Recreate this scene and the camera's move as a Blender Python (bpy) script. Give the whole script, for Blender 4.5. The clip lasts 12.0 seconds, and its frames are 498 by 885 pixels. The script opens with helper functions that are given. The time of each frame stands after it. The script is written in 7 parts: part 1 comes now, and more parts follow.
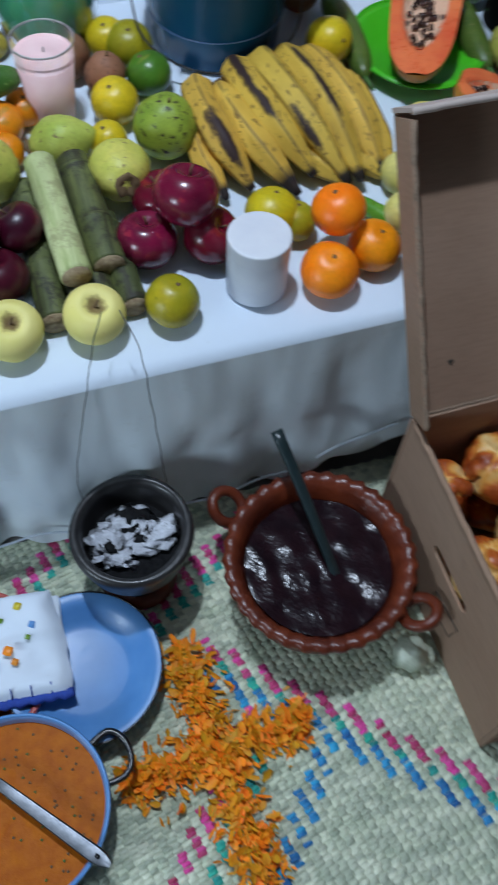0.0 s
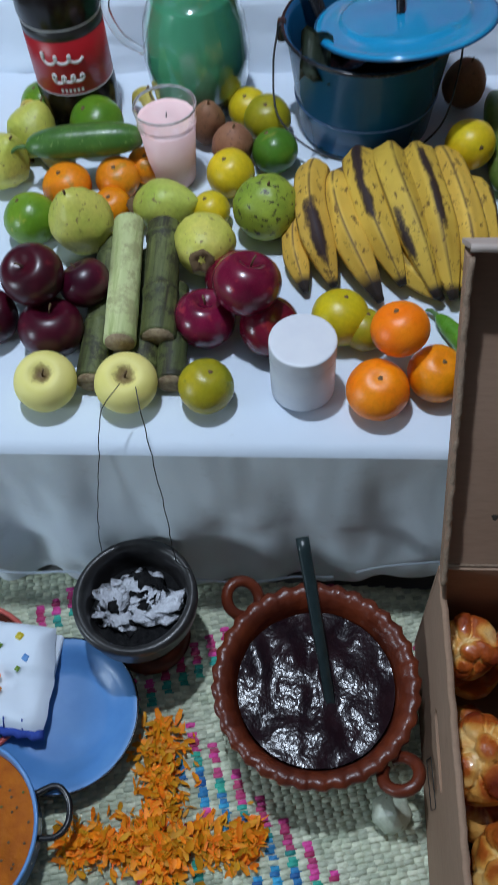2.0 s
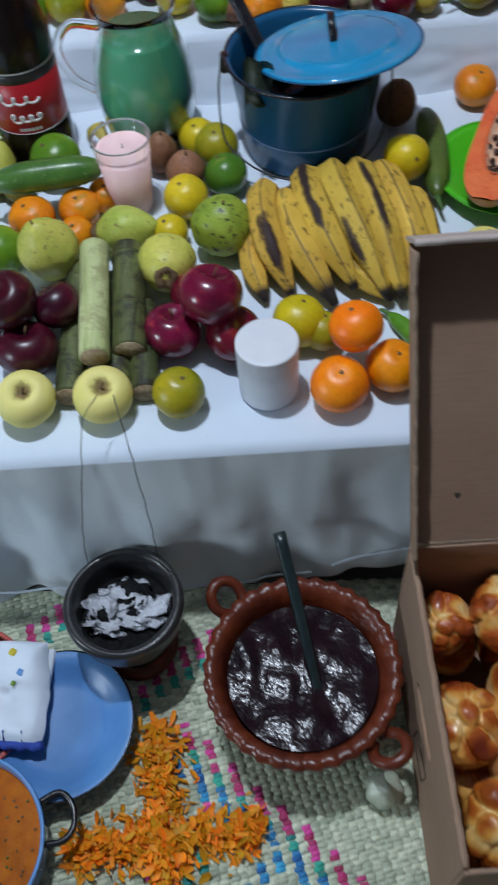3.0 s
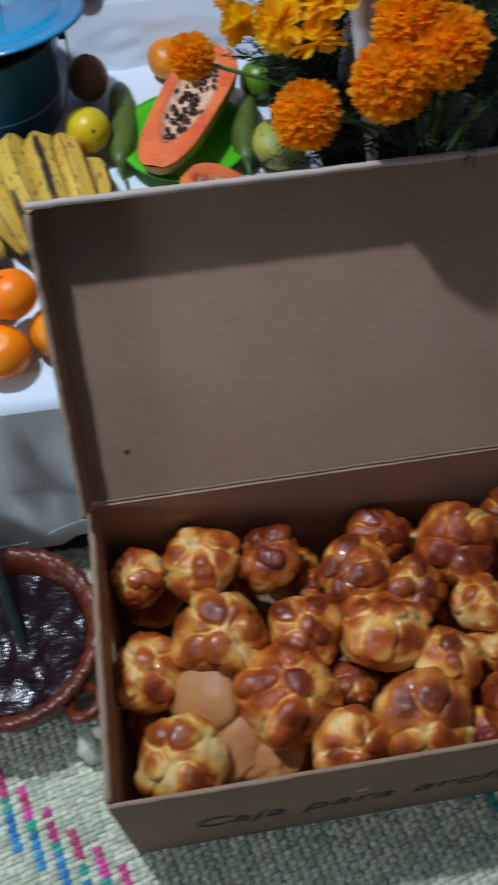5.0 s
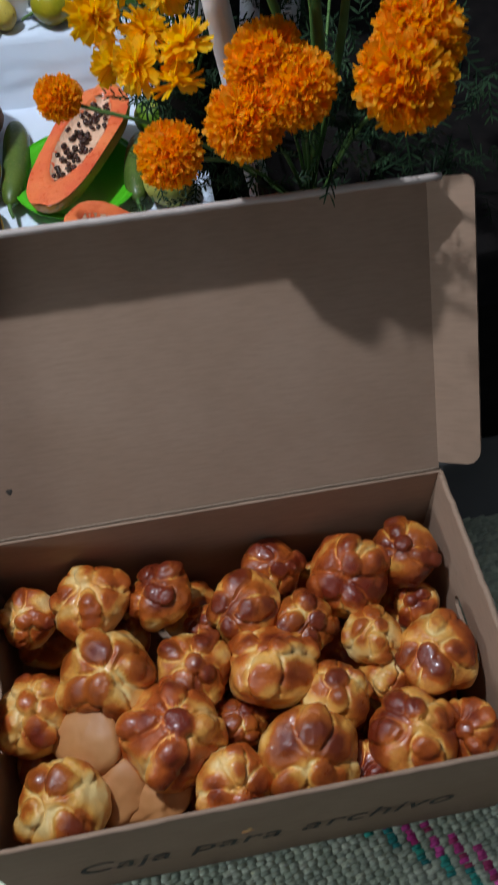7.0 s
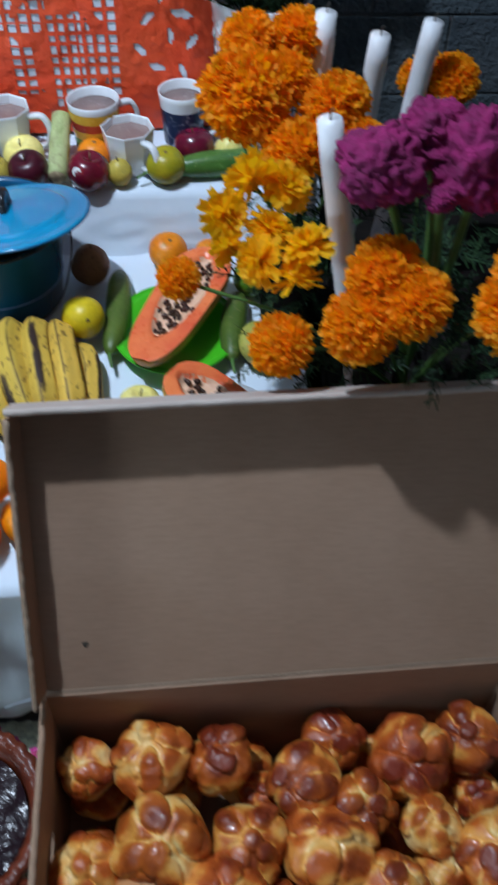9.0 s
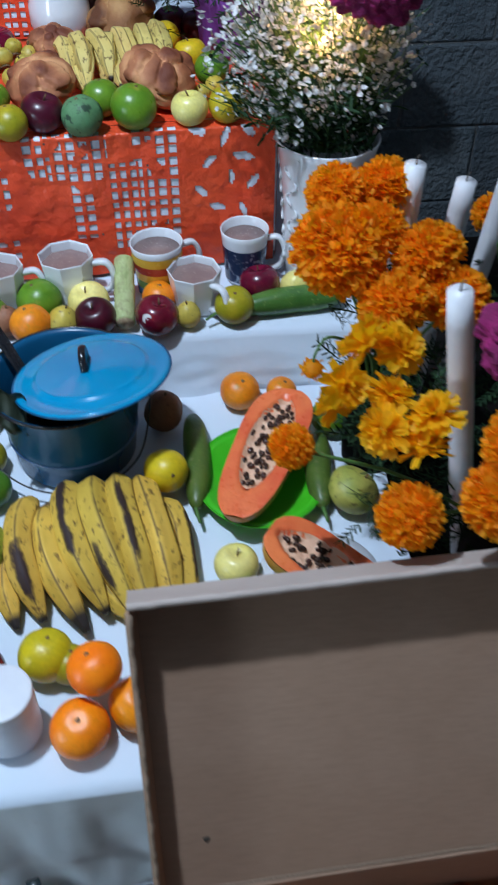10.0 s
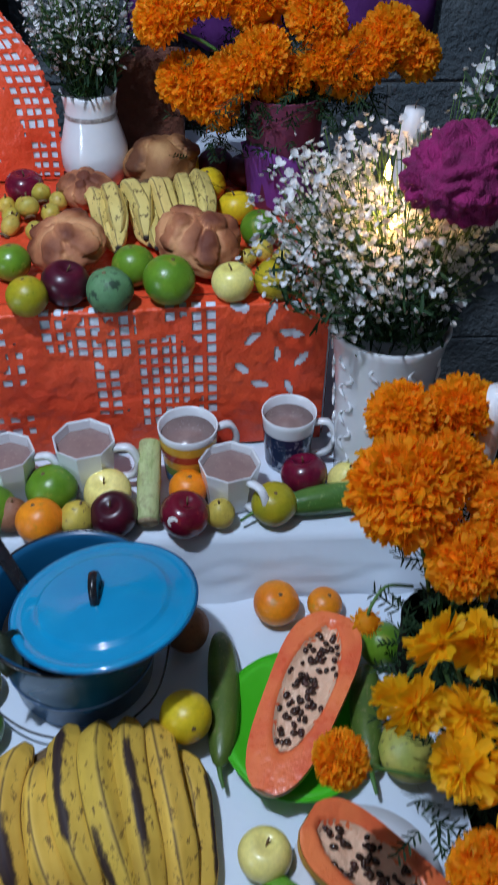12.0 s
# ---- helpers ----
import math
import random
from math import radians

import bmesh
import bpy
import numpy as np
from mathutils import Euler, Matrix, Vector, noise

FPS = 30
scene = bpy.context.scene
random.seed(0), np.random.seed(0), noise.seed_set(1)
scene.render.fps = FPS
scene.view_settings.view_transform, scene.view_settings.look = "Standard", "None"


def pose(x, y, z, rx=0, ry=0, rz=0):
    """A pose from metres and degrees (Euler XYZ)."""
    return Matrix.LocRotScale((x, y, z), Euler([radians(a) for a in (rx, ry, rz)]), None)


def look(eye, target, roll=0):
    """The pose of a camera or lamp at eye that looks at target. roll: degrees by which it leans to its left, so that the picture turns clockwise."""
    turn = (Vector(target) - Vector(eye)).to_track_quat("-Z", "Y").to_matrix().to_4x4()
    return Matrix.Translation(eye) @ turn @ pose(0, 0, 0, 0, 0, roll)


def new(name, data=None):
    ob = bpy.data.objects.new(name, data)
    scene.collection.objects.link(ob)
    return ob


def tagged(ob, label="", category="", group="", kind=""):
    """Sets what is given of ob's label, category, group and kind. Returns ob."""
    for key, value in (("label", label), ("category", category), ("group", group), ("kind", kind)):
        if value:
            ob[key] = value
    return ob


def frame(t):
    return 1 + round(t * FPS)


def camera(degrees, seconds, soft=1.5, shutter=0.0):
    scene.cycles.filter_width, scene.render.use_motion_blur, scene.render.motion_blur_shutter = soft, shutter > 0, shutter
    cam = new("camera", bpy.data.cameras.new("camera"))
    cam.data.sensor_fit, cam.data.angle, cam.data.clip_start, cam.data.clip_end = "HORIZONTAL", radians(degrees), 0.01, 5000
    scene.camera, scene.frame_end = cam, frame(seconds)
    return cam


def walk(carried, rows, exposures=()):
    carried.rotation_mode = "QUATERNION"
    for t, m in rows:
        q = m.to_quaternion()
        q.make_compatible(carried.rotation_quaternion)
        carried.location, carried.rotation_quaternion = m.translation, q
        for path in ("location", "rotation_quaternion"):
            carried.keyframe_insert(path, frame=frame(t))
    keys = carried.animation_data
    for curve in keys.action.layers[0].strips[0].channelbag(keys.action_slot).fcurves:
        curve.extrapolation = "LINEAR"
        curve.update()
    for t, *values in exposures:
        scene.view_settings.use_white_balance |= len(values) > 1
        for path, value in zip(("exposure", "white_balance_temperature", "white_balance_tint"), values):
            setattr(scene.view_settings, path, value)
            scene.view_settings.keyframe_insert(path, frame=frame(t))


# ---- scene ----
cam = camera(31.8, 12.0, shutter=0.9)
PATH = [
    (0, (0.847, 0.736, 1.187), (1.270, 1.890, -0.875), 5.0),
    (0.5, (0.924, 0.774, 1.168), (1.110, 1.962, -0.908), -1.4),
    (1, (1.030, 0.809, 1.164), (1.058, 1.961, -0.941), 0.2),
    (1.5, (1.094, 0.815, 1.172), (0.926, 1.997, -0.910), -4.4),
    (2, (1.105, 0.804, 1.193), (0.911, 2.087, -0.827), -5.3),
    (2.5, (1.093, 0.774, 1.211), (0.974, 2.125, -0.769), -3.3),
    (2.7, (1.087, 0.756, 1.217), (0.965, 2.129, -0.748), -4.8),
    (4.3, (1.266, 0.674, 1.220), (1.328, 2.039, -0.754), -3.5),
    (4.5, (1.303, 0.670, 1.212), (1.376, 2.033, -0.762), -3.4),
    (5, (1.397, 0.659, 1.210), (1.523, 2.006, -0.772), -2.1),
    (5.5, (1.458, 0.655, 1.204), (1.596, 2.015, -0.770), -1.5),
    (6, (1.495, 0.648, 1.205), (1.640, 2.012, -0.764), -2.2),
    (6.5, (1.518, 0.649, 1.204), (1.678, 2.016, -0.762), -2.4),
    (6.7, (1.517, 0.650, 1.205), (1.690, 2.024, -0.756), -2.0),
    (8.3, (1.502, 0.695, 1.286), (1.706, 2.252, -0.528), 1.3),
    (8.5, (1.492, 0.700, 1.294), (1.680, 2.272, -0.510), 1.5),
    (9, (1.450, 0.734, 1.298), (1.590, 2.316, -0.500), 2.0),
    (9.5, (1.382, 0.800, 1.325), (1.519, 2.449, -0.413), 0.9),
    (10, (1.302, 0.869, 1.345), (1.502, 2.578, -0.329), 0.3),
    (10.5, (1.261, 0.936, 1.345), (1.490, 2.622, -0.346), 0.9),
    (11, (1.259, 1.021, 1.348), (1.478, 2.726, -0.326), 1.3),
    (11.5, (1.286, 1.109, 1.360), (1.458, 2.893, -0.236), 1.5),
    (12, (1.316, 1.166, 1.387), (1.442, 2.971, -0.188), 0.9),
]
walk(cam, [(t, look(eye, target, roll)) for t, eye, target, roll in PATH],
     [(0, -0.13, 6500, 10), (2, -0.19, 6700, 11), (2.5, -0.22, 6900, 12), (4.5, 0.10, 6850, 12), (6.5, 0.23, 7100, 13), (8.5, 0.15, 6600, 9),
      (9.5, 0.20, 6350, 8), (10.5, -0.12, 6300, 10), (12, -0.22, 6350, 13)])

# ---- light ----
world = bpy.data.worlds.new("night")
world.use_nodes = True
world.node_tree.nodes["Background"].inputs["Color"].default_value = (0.03, 0.04, 0.06, 1)
world.node_tree.nodes["Background"].inputs["Strength"].default_value = 0.15
scene.world = world


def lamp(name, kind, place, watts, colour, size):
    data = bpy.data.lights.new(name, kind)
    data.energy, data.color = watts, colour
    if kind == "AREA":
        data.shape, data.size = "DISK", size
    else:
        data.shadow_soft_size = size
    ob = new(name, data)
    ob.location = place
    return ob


lamp("ceiling_bulb_light", "POINT", (0.84, 1.55, 2.30), 124.0, (0.685, 0.82, 1.00), 0.035)
# Unseen fill lamp added at front left to brighten the cloth's front
lamp("front_left_fill_light", "POINT", (-0.45, 0.62, 0.80), 43.0, (0.66, 0.84, 1.00), 0.20)

# ---- materials ----


class Mat:
    """A small node-tree writer round one Principled shader."""

    def __init__(self, name, rough=0.5, metal=0.0, spec=0.5, coat=0.0, sheen=0.0):
        self.m = bpy.data.materials.new(name)
        self.m.use_nodes = True
        self.t = self.m.node_tree
        self.b = self.t.nodes["Principled BSDF"]
        self.set("Roughness", rough), self.set("Metallic", metal), self.set("Specular IOR Level", spec)
        self.set("Coat Weight", coat), self.set("Coat Roughness", 0.12), self.set("Sheen Weight", sheen)
        self.co = None

    def set(self, key, value):
        self.b.inputs[key].default_value = value

    def node(self, kind, **props):
        n = self.t.nodes.new(kind)
        for k, v in props.items():
            n.inputs[k.replace("_", " ")].default_value = v
        return n

    def link(self, a, b):
        self.t.links.new(a, b)

    def coords(self):
        """Object coordinates, shifted for each object by its own random number."""
        if self.co is None:
            tc, oi, mul, add = (self.t.nodes.new(k) for k in ("ShaderNodeTexCoord", "ShaderNodeObjectInfo", "ShaderNodeMath", "ShaderNodeVectorMath"))
            mul.operation, mul.inputs[1].default_value = "MULTIPLY", 7.0
            self.link(oi.outputs["Random"], mul.inputs[0])
            self.link(tc.outputs["Object"], add.inputs[0])
            self.link(mul.outputs[0], add.inputs[1])
            self.co = add.outputs[0]
        return self.co

    def noise(self, scale, detail=3.0, rough=0.55, stretch=None):
        n = self.node("ShaderNodeTexNoise", Scale=scale, Detail=detail, Roughness=rough)
        co = self.coords()
        if stretch:
            mp = self.node("ShaderNodeMapping")
            mp.inputs["Scale"].default_value = stretch
            self.link(co, mp.inputs["Vector"])
            co = mp.outputs[0]
        self.link(co, n.inputs["Vector"])
        return n.outputs["Fac"]

    def cells(self, scale, feature="F1"):
        n = self.node("ShaderNodeTexVoronoi", Scale=scale)
        n.feature = feature
        self.link(self.coords(), n.inputs["Vector"])
        return n.outputs["Distance"]

    def attr(self, name):
        n = self.t.nodes.new("ShaderNodeAttribute")
        n.attribute_name = name
        return n.outputs["Fac"]

    def ramp(self, fac, stops, smooth=False):
        n = self.t.nodes.new("ShaderNodeValToRGB")
        e = n.color_ramp.elements
        while len(e) < len(stops):
            e.new(0.5)
        for i, (p, c) in enumerate(stops):
            e[i].position = p
            e[i].color = (*c, 1) if isinstance(c, tuple) else (c, c, c, 1)
        if smooth:
            n.color_ramp.interpolation = "EASE"
        self.link(fac, n.inputs["Fac"])
        return n.outputs["Color"]

    def mix(self, fac, a, b, mode="MIX"):
        n = self.t.nodes.new("ShaderNodeMix")
        n.data_type, n.blend_type = "RGBA", mode
        for sock, v in ((n.inputs[0], fac), (n.inputs[6], a), (n.inputs[7], b)):
            if isinstance(v, (int, float)):
                sock.default_value = v if sock == n.inputs[0] else (v, v, v, 1)
            elif isinstance(v, tuple):
                sock.default_value = (*v, 1)
            else:
                self.link(v, sock)
        return n.outputs[2]

    def vary(self, colour, amount=0.12, per="object"):
        """Brightness and hue of colour, a little different for each object or each island."""
        src = self.t.nodes.new("ShaderNodeObjectInfo" if per == "object" else "ShaderNodeNewGeometry")
        out = src.outputs["Random" if per == "object" else "Random Per Island"]
        mr = self.node("ShaderNodeMapRange")
        mr.inputs["To Min"].default_value, mr.inputs["To Max"].default_value = 1 - amount * 2, 1 + amount
        self.link(out, mr.inputs["Value"])
        hs = self.t.nodes.new("ShaderNodeHueSaturation")
        self.link(mr.outputs[0], hs.inputs["Value"])
        h = self.node("ShaderNodeMapRange")
        h.inputs["To Min"].default_value, h.inputs["To Max"].default_value = 0.5 + amount * 0.1, 0.5 - amount * 0.1
        self.link(out, h.inputs["Value"])
        self.link(h.outputs[0], hs.inputs["Hue"])
        self.link(colour, hs.inputs["Color"])
        return hs.outputs[0]

    def base(self, colour):
        if isinstance(colour, tuple):
            self.set("Base Color", (*colour, 1))
        else:
            self.link(colour, self.b.inputs["Base Color"])
        return self

    def rough(self, fac, lo, hi):
        mr = self.node("ShaderNodeMapRange")
        mr.inputs["To Min"].default_value, mr.inputs["To Max"].default_value = lo, hi
        self.link(fac, mr.inputs["Value"])
        self.link(mr.outputs[0], self.b.inputs["Roughness"])
        return self

    def bump(self, height, strength=0.2, distance=0.002):
        n = self.node("ShaderNodeBump", Strength=strength, Distance=distance)
        self.link(height, n.inputs["Height"])
        if self.b.inputs["Normal"].links:
            self.link(self.b.inputs["Normal"].links[0].from_socket, n.inputs["Normal"])
        self.link(n.outputs[0], self.b.inputs["Normal"])
        return self


def fruit(name, a, b, spot=None, spots=0.0, spot_scale=120.0, rough=0.35, peel=500.0, peel_depth=0.12, broad=22.0, coat=0.0, speck=None):
    """A fruit skin: two colours in broad patches, fine mottling, spots and a pored peel."""
    m = Mat(name, rough=rough, coat=coat)
    c = m.mix(m.ramp(m.noise(broad, 2), [(0.32, 0.0), (0.68, 1.0)]), a, b)
    fine = m.ramp(m.noise(broad * 9, 4), [(0.3, 0.87), (0.75, 1.07)])
    c = m.mix(1.0, c, fine, "MULTIPLY")
    if speck:
        c = m.mix(m.ramp(m.cells(420), [(0.10, 0.55), (0.2, 0.0)]), c, speck)
    if spot:
        f = m.ramp(m.noise(spot_scale, 3, 0.6), [(0.62 - 0.1 * spots, 0.0), (0.70 - 0.1 * spots, 1.0)])
        c = m.mix(f, c, spot)
    m.base(m.vary(c, 0.08))
    n = m.noise(peel, 2)
    m.bump(n, peel_depth, 0.0012)
    m.rough(m.noise(broad * 3, 3), rough * 0.8, rough * 1.35)
    return m.m


def plain(name, a, b, scale=30.0, rough=0.5, metal=0.0, bump=0.1, bump_scale=200.0, coat=0.0, spec=0.5, per=None, sheen=0.0, depth=0.0015, amount=0.12):
    m = Mat(name, rough=rough, metal=metal, coat=coat, spec=spec, sheen=sheen)
    c = m.mix(m.ramp(m.noise(scale, 4), [(0.3, 0.0), (0.7, 1.0)]), a, b)
    if per:
        c = m.vary(c, amount, per)
    m.base(c)
    if bump:
        m.bump(m.noise(bump_scale, 3), bump, depth)
    m.rough(m.noise(scale * 4, 3), rough * 0.8, min(1.0, rough * 1.25))
    return m.m


ORANGE = fruit("orange_peel", (0.97, 0.225, 0.003), (1.0, 0.31, 0.006), (0.70, 0.19, 0.01), -0.9, 200, 0.33, 600, 0.25)
TANGERINE = fruit("tangerine_peel", (0.86, 0.205, 0.006), (0.92, 0.29, 0.010), (0.60, 0.24, 0.02), 0.2, 40, 0.34, 600, 0.25)
GREEN_ORANGE = fruit("greenish_orange_peel", (0.26, 0.27, 0.012), (0.50, 0.38, 0.014), (0.16, 0.17, 0.01), -0.3, 60, 0.32, 600, 0.22)
YELLOW_ORANGE = fruit("yellow_orange_peel", (0.76, 0.54, 0.012), (0.64, 0.50, 0.018), (0.40, 0.32, 0.02), -0.4, 90, 0.32, 600, 0.22)
LIME = fruit("lime_peel", (0.085, 0.21, 0.012), (0.17, 0.32, 0.022), (0.26, 0.32, 0.04), 0.2, 50, 0.28, 500, 0.2)
DARK_LIME = fruit("dark_lime_peel", (0.05, 0.15, 0.015), (0.10, 0.24, 0.02), (0.22, 0.26, 0.04), 0.2, 50, 0.28, 500, 0.2)
RED_APPLE = fruit("red_apple_skin", (0.105, 0.003, 0.017), (0.20, 0.007, 0.032), (0.28, 0.02, 0.03), 0.0, 60, 0.22, 200, 0.04, 30, 0.12, (0.26, 0.05, 0.06))
PLUM_APPLE = fruit("dark_apple_skin", (0.035, 0.002, 0.009), (0.075, 0.004, 0.014), (0.12, 0.01, 0.02), 0.0, 60, 0.30, 200, 0.04, 30, 0.0)
YELLOW_APPLE = fruit("yellow_apple_skin", (0.87, 0.75, 0.26), (0.83, 0.73, 0.20), (0.62, 0.46, 0.16), -1.6, 70, 0.33, 240, 0.05, 24, 0.1)


def make_browned_apple():
    m = Mat("browned_yellow_apple_skin", rough=0.52, spec=0.25)
    c = m.mix(m.ramp(m.noise(24, 2), [(0.32, 0.0), (0.68, 1.0)]), (0.87, 0.76, 0.28), (0.82, 0.73, 0.22))
    c = m.mix(m.ramp(m.noise(150, 3), [(0.66, 0.0), (0.78, 0.5)]), c, (0.66, 0.50, 0.18))
    pit = m.mix(0.55, m.attr("pit"), m.noise(90, 5, 0.7), "LINEAR_LIGHT")
    c = m.mix(m.ramp(pit, [(0.36, 0.0), (0.62, 0.75), (0.95, 1.0)]), c, (0.19, 0.115, 0.045))
    m.base(m.vary(c, 0.06))
    m.bump(m.noise(240, 2), 0.05, 0.0012)
    return m.m


BROWNED_APPLE = make_browned_apple()
GUAVA = fruit("guava_skin", (0.70, 0.63, 0.13), (0.54, 0.56, 0.09), (0.26, 0.19, 0.06), -0.05, 130, 0.44, 85, 1.0)
GREEN_GUAVA = fruit("green_guava_skin", (0.54, 0.60, 0.12), (0.38, 0.48, 0.075), (0.20, 0.15, 0.05), 0.0, 120, 0.44, 85, 1.0)
SPOTTED = fruit("spotted_green_skin", (0.34, 0.44, 0.05), (0.20, 0.30, 0.03), (0.045, 0.035, 0.015), 0.45, 130, 0.42, 110, 0.7)
SMALL_YELLOW = fruit("small_yellow_fruit_skin", (0.62, 0.46, 0.06), (0.52, 0.42, 0.08), (0.24, 0.16, 0.04), 0.1, 150, 0.42, 300, 0.1)
EGG = fruit("brown_sapote_skin", (0.26, 0.11, 0.055), (0.32, 0.15, 0.075), (0.16, 0.07, 0.035), 0.3, 170, 0.6, 300, 0.25)
CUCUMBER = fruit("cucumber_skin", (0.045, 0.13, 0.022), (0.10, 0.22, 0.04), (0.20, 0.30, 0.09), 0.1, 160, 0.30, 120, 0.35)
CHILI = fruit("green_chili_skin", (0.10, 0.30, 0.022), (0.16, 0.38, 0.035), (0.22, 0.42, 0.06), 0.0, 60, 0.25, 200, 0.05)
AVOCADO = fruit("avocado_skin", (0.05, 0.10, 0.018), (0.10, 0.16, 0.025), (0.16, 0.17, 0.06), 0.3, 130, 0.36, 140, 0.5)
CHAYOTE = fruit("chayote_skin", (0.09, 0.22, 0.09), (0.14, 0.29, 0.13), (0.02, 0.055, 0.025), 0.55, 48, 0.55, 90, 0.8)
GOURD = fruit("yellow_gourd_skin", (0.55, 0.45, 0.10), (0.34, 0.38, 0.06), (0.18, 0.16, 0.04), 0.3, 80, 0.5, 120, 0.3)
STEM = plain("dry_stem", (0.10, 0.055, 0.022), (0.18, 0.11, 0.05), 90, 0.8, bump=0.3)
GREEN_STEM = plain("green_stem", (0.05, 0.13, 0.025), (0.09, 0.19, 0.04), 60, 0.6, bump=0.2)


def make_banana(name, blotch, a=(0.78, 0.50, 0.078), b=(0.58, 0.355, 0.053)):
    m = Mat(name, rough=0.62, spec=0.3)
    c = m.mix(m.ramp(m.noise(14, 3), [(0.3, 0.0), (0.7, 1.0)]), a, b)
    c = m.mix(m.ramp(m.noise(35, 4, 0.6, (1.0, 0.35, 1.0)), [(0.55, 0.0), (0.9, 0.6)]), c, (0.42, 0.25, 0.07))
    ridge = m.ramp(m.attr("ridge"), [(0.72, 0.0), (1.0, 1.0)])
    worn = m.ramp(m.noise(30, 3), [(0.30, 0.0), (0.45, 0.95)])
    c = m.mix(m.mix(1.0, ridge, worn, "MULTIPLY"), c, (0.10, 0.055, 0.022))
    speck = m.noise(120, 4, 0.65, (1.0, 0.5, 1.0))
    c = m.mix(m.ramp(speck, [(0.57, 0.0), (0.66, 0.85)]), c, (0.13, 0.065, 0.022))
    edge = m.mix(0.85, m.attr("bruise"), m.noise(52, 6, 0.72, (1.0, 0.6, 1.0)), "LINEAR_LIGHT")
    c = m.mix(m.ramp(edge, [(0.44, 0.0), (0.60, 0.6), (0.85, 0.97)]), c, (0.026, 0.013, 0.018))
    patch = m.noise(24, 4, 0.65, (1.5, 0.25, 1.5))
    c = m.mix(m.ramp(patch, [(0.68 - blotch, 0.0), (0.74 - blotch, 0.9)]), c, (0.085, 0.045, 0.030))
    tip = m.ramp(m.attr("tip"), [(0.25, 0.0), (0.8, 1.0)])
    c = m.mix(tip, c, (0.030, 0.022, 0.020))
    m.base(m.vary(c, 0.06))
    m.bump(m.noise(60, 4, 0.6), 0.25, 0.002)
    return m.m


BANANA = make_banana("ripe_banana_skin", 0.0)
PALE_BANANA = make_banana("pale_banana_skin", 0.01, (0.82, 0.66, 0.22), (0.66, 0.50, 0.15))


def make_bread():
    m = Mat("glazed_bread_crust", rough=0.34, coat=0.32)
    f = m.attr("bake")
    n = m.noise(55, 4)
    a = m.mix(0.26, f, n, "LINEAR_LIGHT")
    c = m.ramp(a, [(0.0, (0.92, 0.62, 0.25)), (0.26, (0.86, 0.40, 0.080)), (0.46, (0.55, 0.120, 0.017)), (0.87, (0.20, 0.026, 0.008))])
    m.base(m.vary(c, 0.03))
    m.bump(m.noise(60, 6, 0.7), 0.55, 0.004)
    m.bump(m.noise(320, 3), 0.35, 0.0012)
    pits = m.ramp(m.cells(420), [(0.08, 0.0), (0.16, 1.0)])
    m.bump(pits, 0.15, 0.0008)
    m.rough(m.noise(60, 4), 0.16, 0.46)
    return m.m


BREAD = make_bread()
BREAD_BASE = plain("matt_bread_underside", (0.50, 0.195, 0.062), (0.60, 0.27, 0.095), 22, 0.52, bump=0.22, bump_scale=90)


def make_loaf():
    m = Mat("dull_loaf_crust", rough=0.7)
    a = m.mix(0.22, m.attr("bake"), m.noise(60, 5), "LINEAR_LIGHT")
    c = m.ramp(a, [(0.08, (0.60, 0.30, 0.125)), (0.34, (0.40, 0.155, 0.060)), (0.80, (0.15, 0.040, 0.015))])
    m.base(m.vary(c, 0.10))
    m.bump(m.noise(120, 5, 0.65), 0.5, 0.003)
    return m.m


LOAF = make_loaf()


def make_cloth(name, a, b):
    m = Mat(name, rough=0.9, sheen=0.2)
    c = m.mix(m.ramp(m.noise(3.5, 4), [(0.3, 0.0), (0.7, 1.0)]), a, b)
    c = m.mix(m.ramp(m.noise(60, 4), [(0.68, 0.0), (0.9, 0.4)]), c, (0.42, 0.40, 0.36))
    m.base(c)
    m.bump(m.noise(12, 3), 0.25, 0.01)
    m.bump(m.noise(900, 2), 0.2, 0.0006)
    return m.m


CLOTH = make_cloth("white_tablecloth", (0.69, 0.77, 0.87), (0.64, 0.725, 0.83))
# The white tablecloth again, coloured paler to make up for its unlit front
def make_skirt():
    m = Mat("brightened_white_cloth", rough=0.9, sheen=0.2)
    c = m.mix(m.ramp(m.noise(5, 4), [(0.3, 0.0), (0.7, 1.0)]), (0.80, 0.87, 0.92), (0.74, 0.81, 0.87))
    c = m.mix(m.ramp(m.noise(18, 5, 0.7), [(0.58, 0.0), (0.8, 0.32)]), c, (0.42, 0.42, 0.41))
    m.base(c)
    m.bump(m.noise(6, 2, 0.4, (1.6, 1.0, 0.35)), 0.75, 0.03)
    m.bump(m.noise(26, 3, 0.5, (1.0, 1.0, 0.7)), 0.12, 0.008)
    m.bump(m.noise(900, 2), 0.2, 0.0006)
    return m.m


BRIGHTENED_SKIRT = make_skirt()
NAPKIN = make_cloth("white_napkin_cotton", (0.74, 0.80, 0.88), (0.68, 0.75, 0.85))


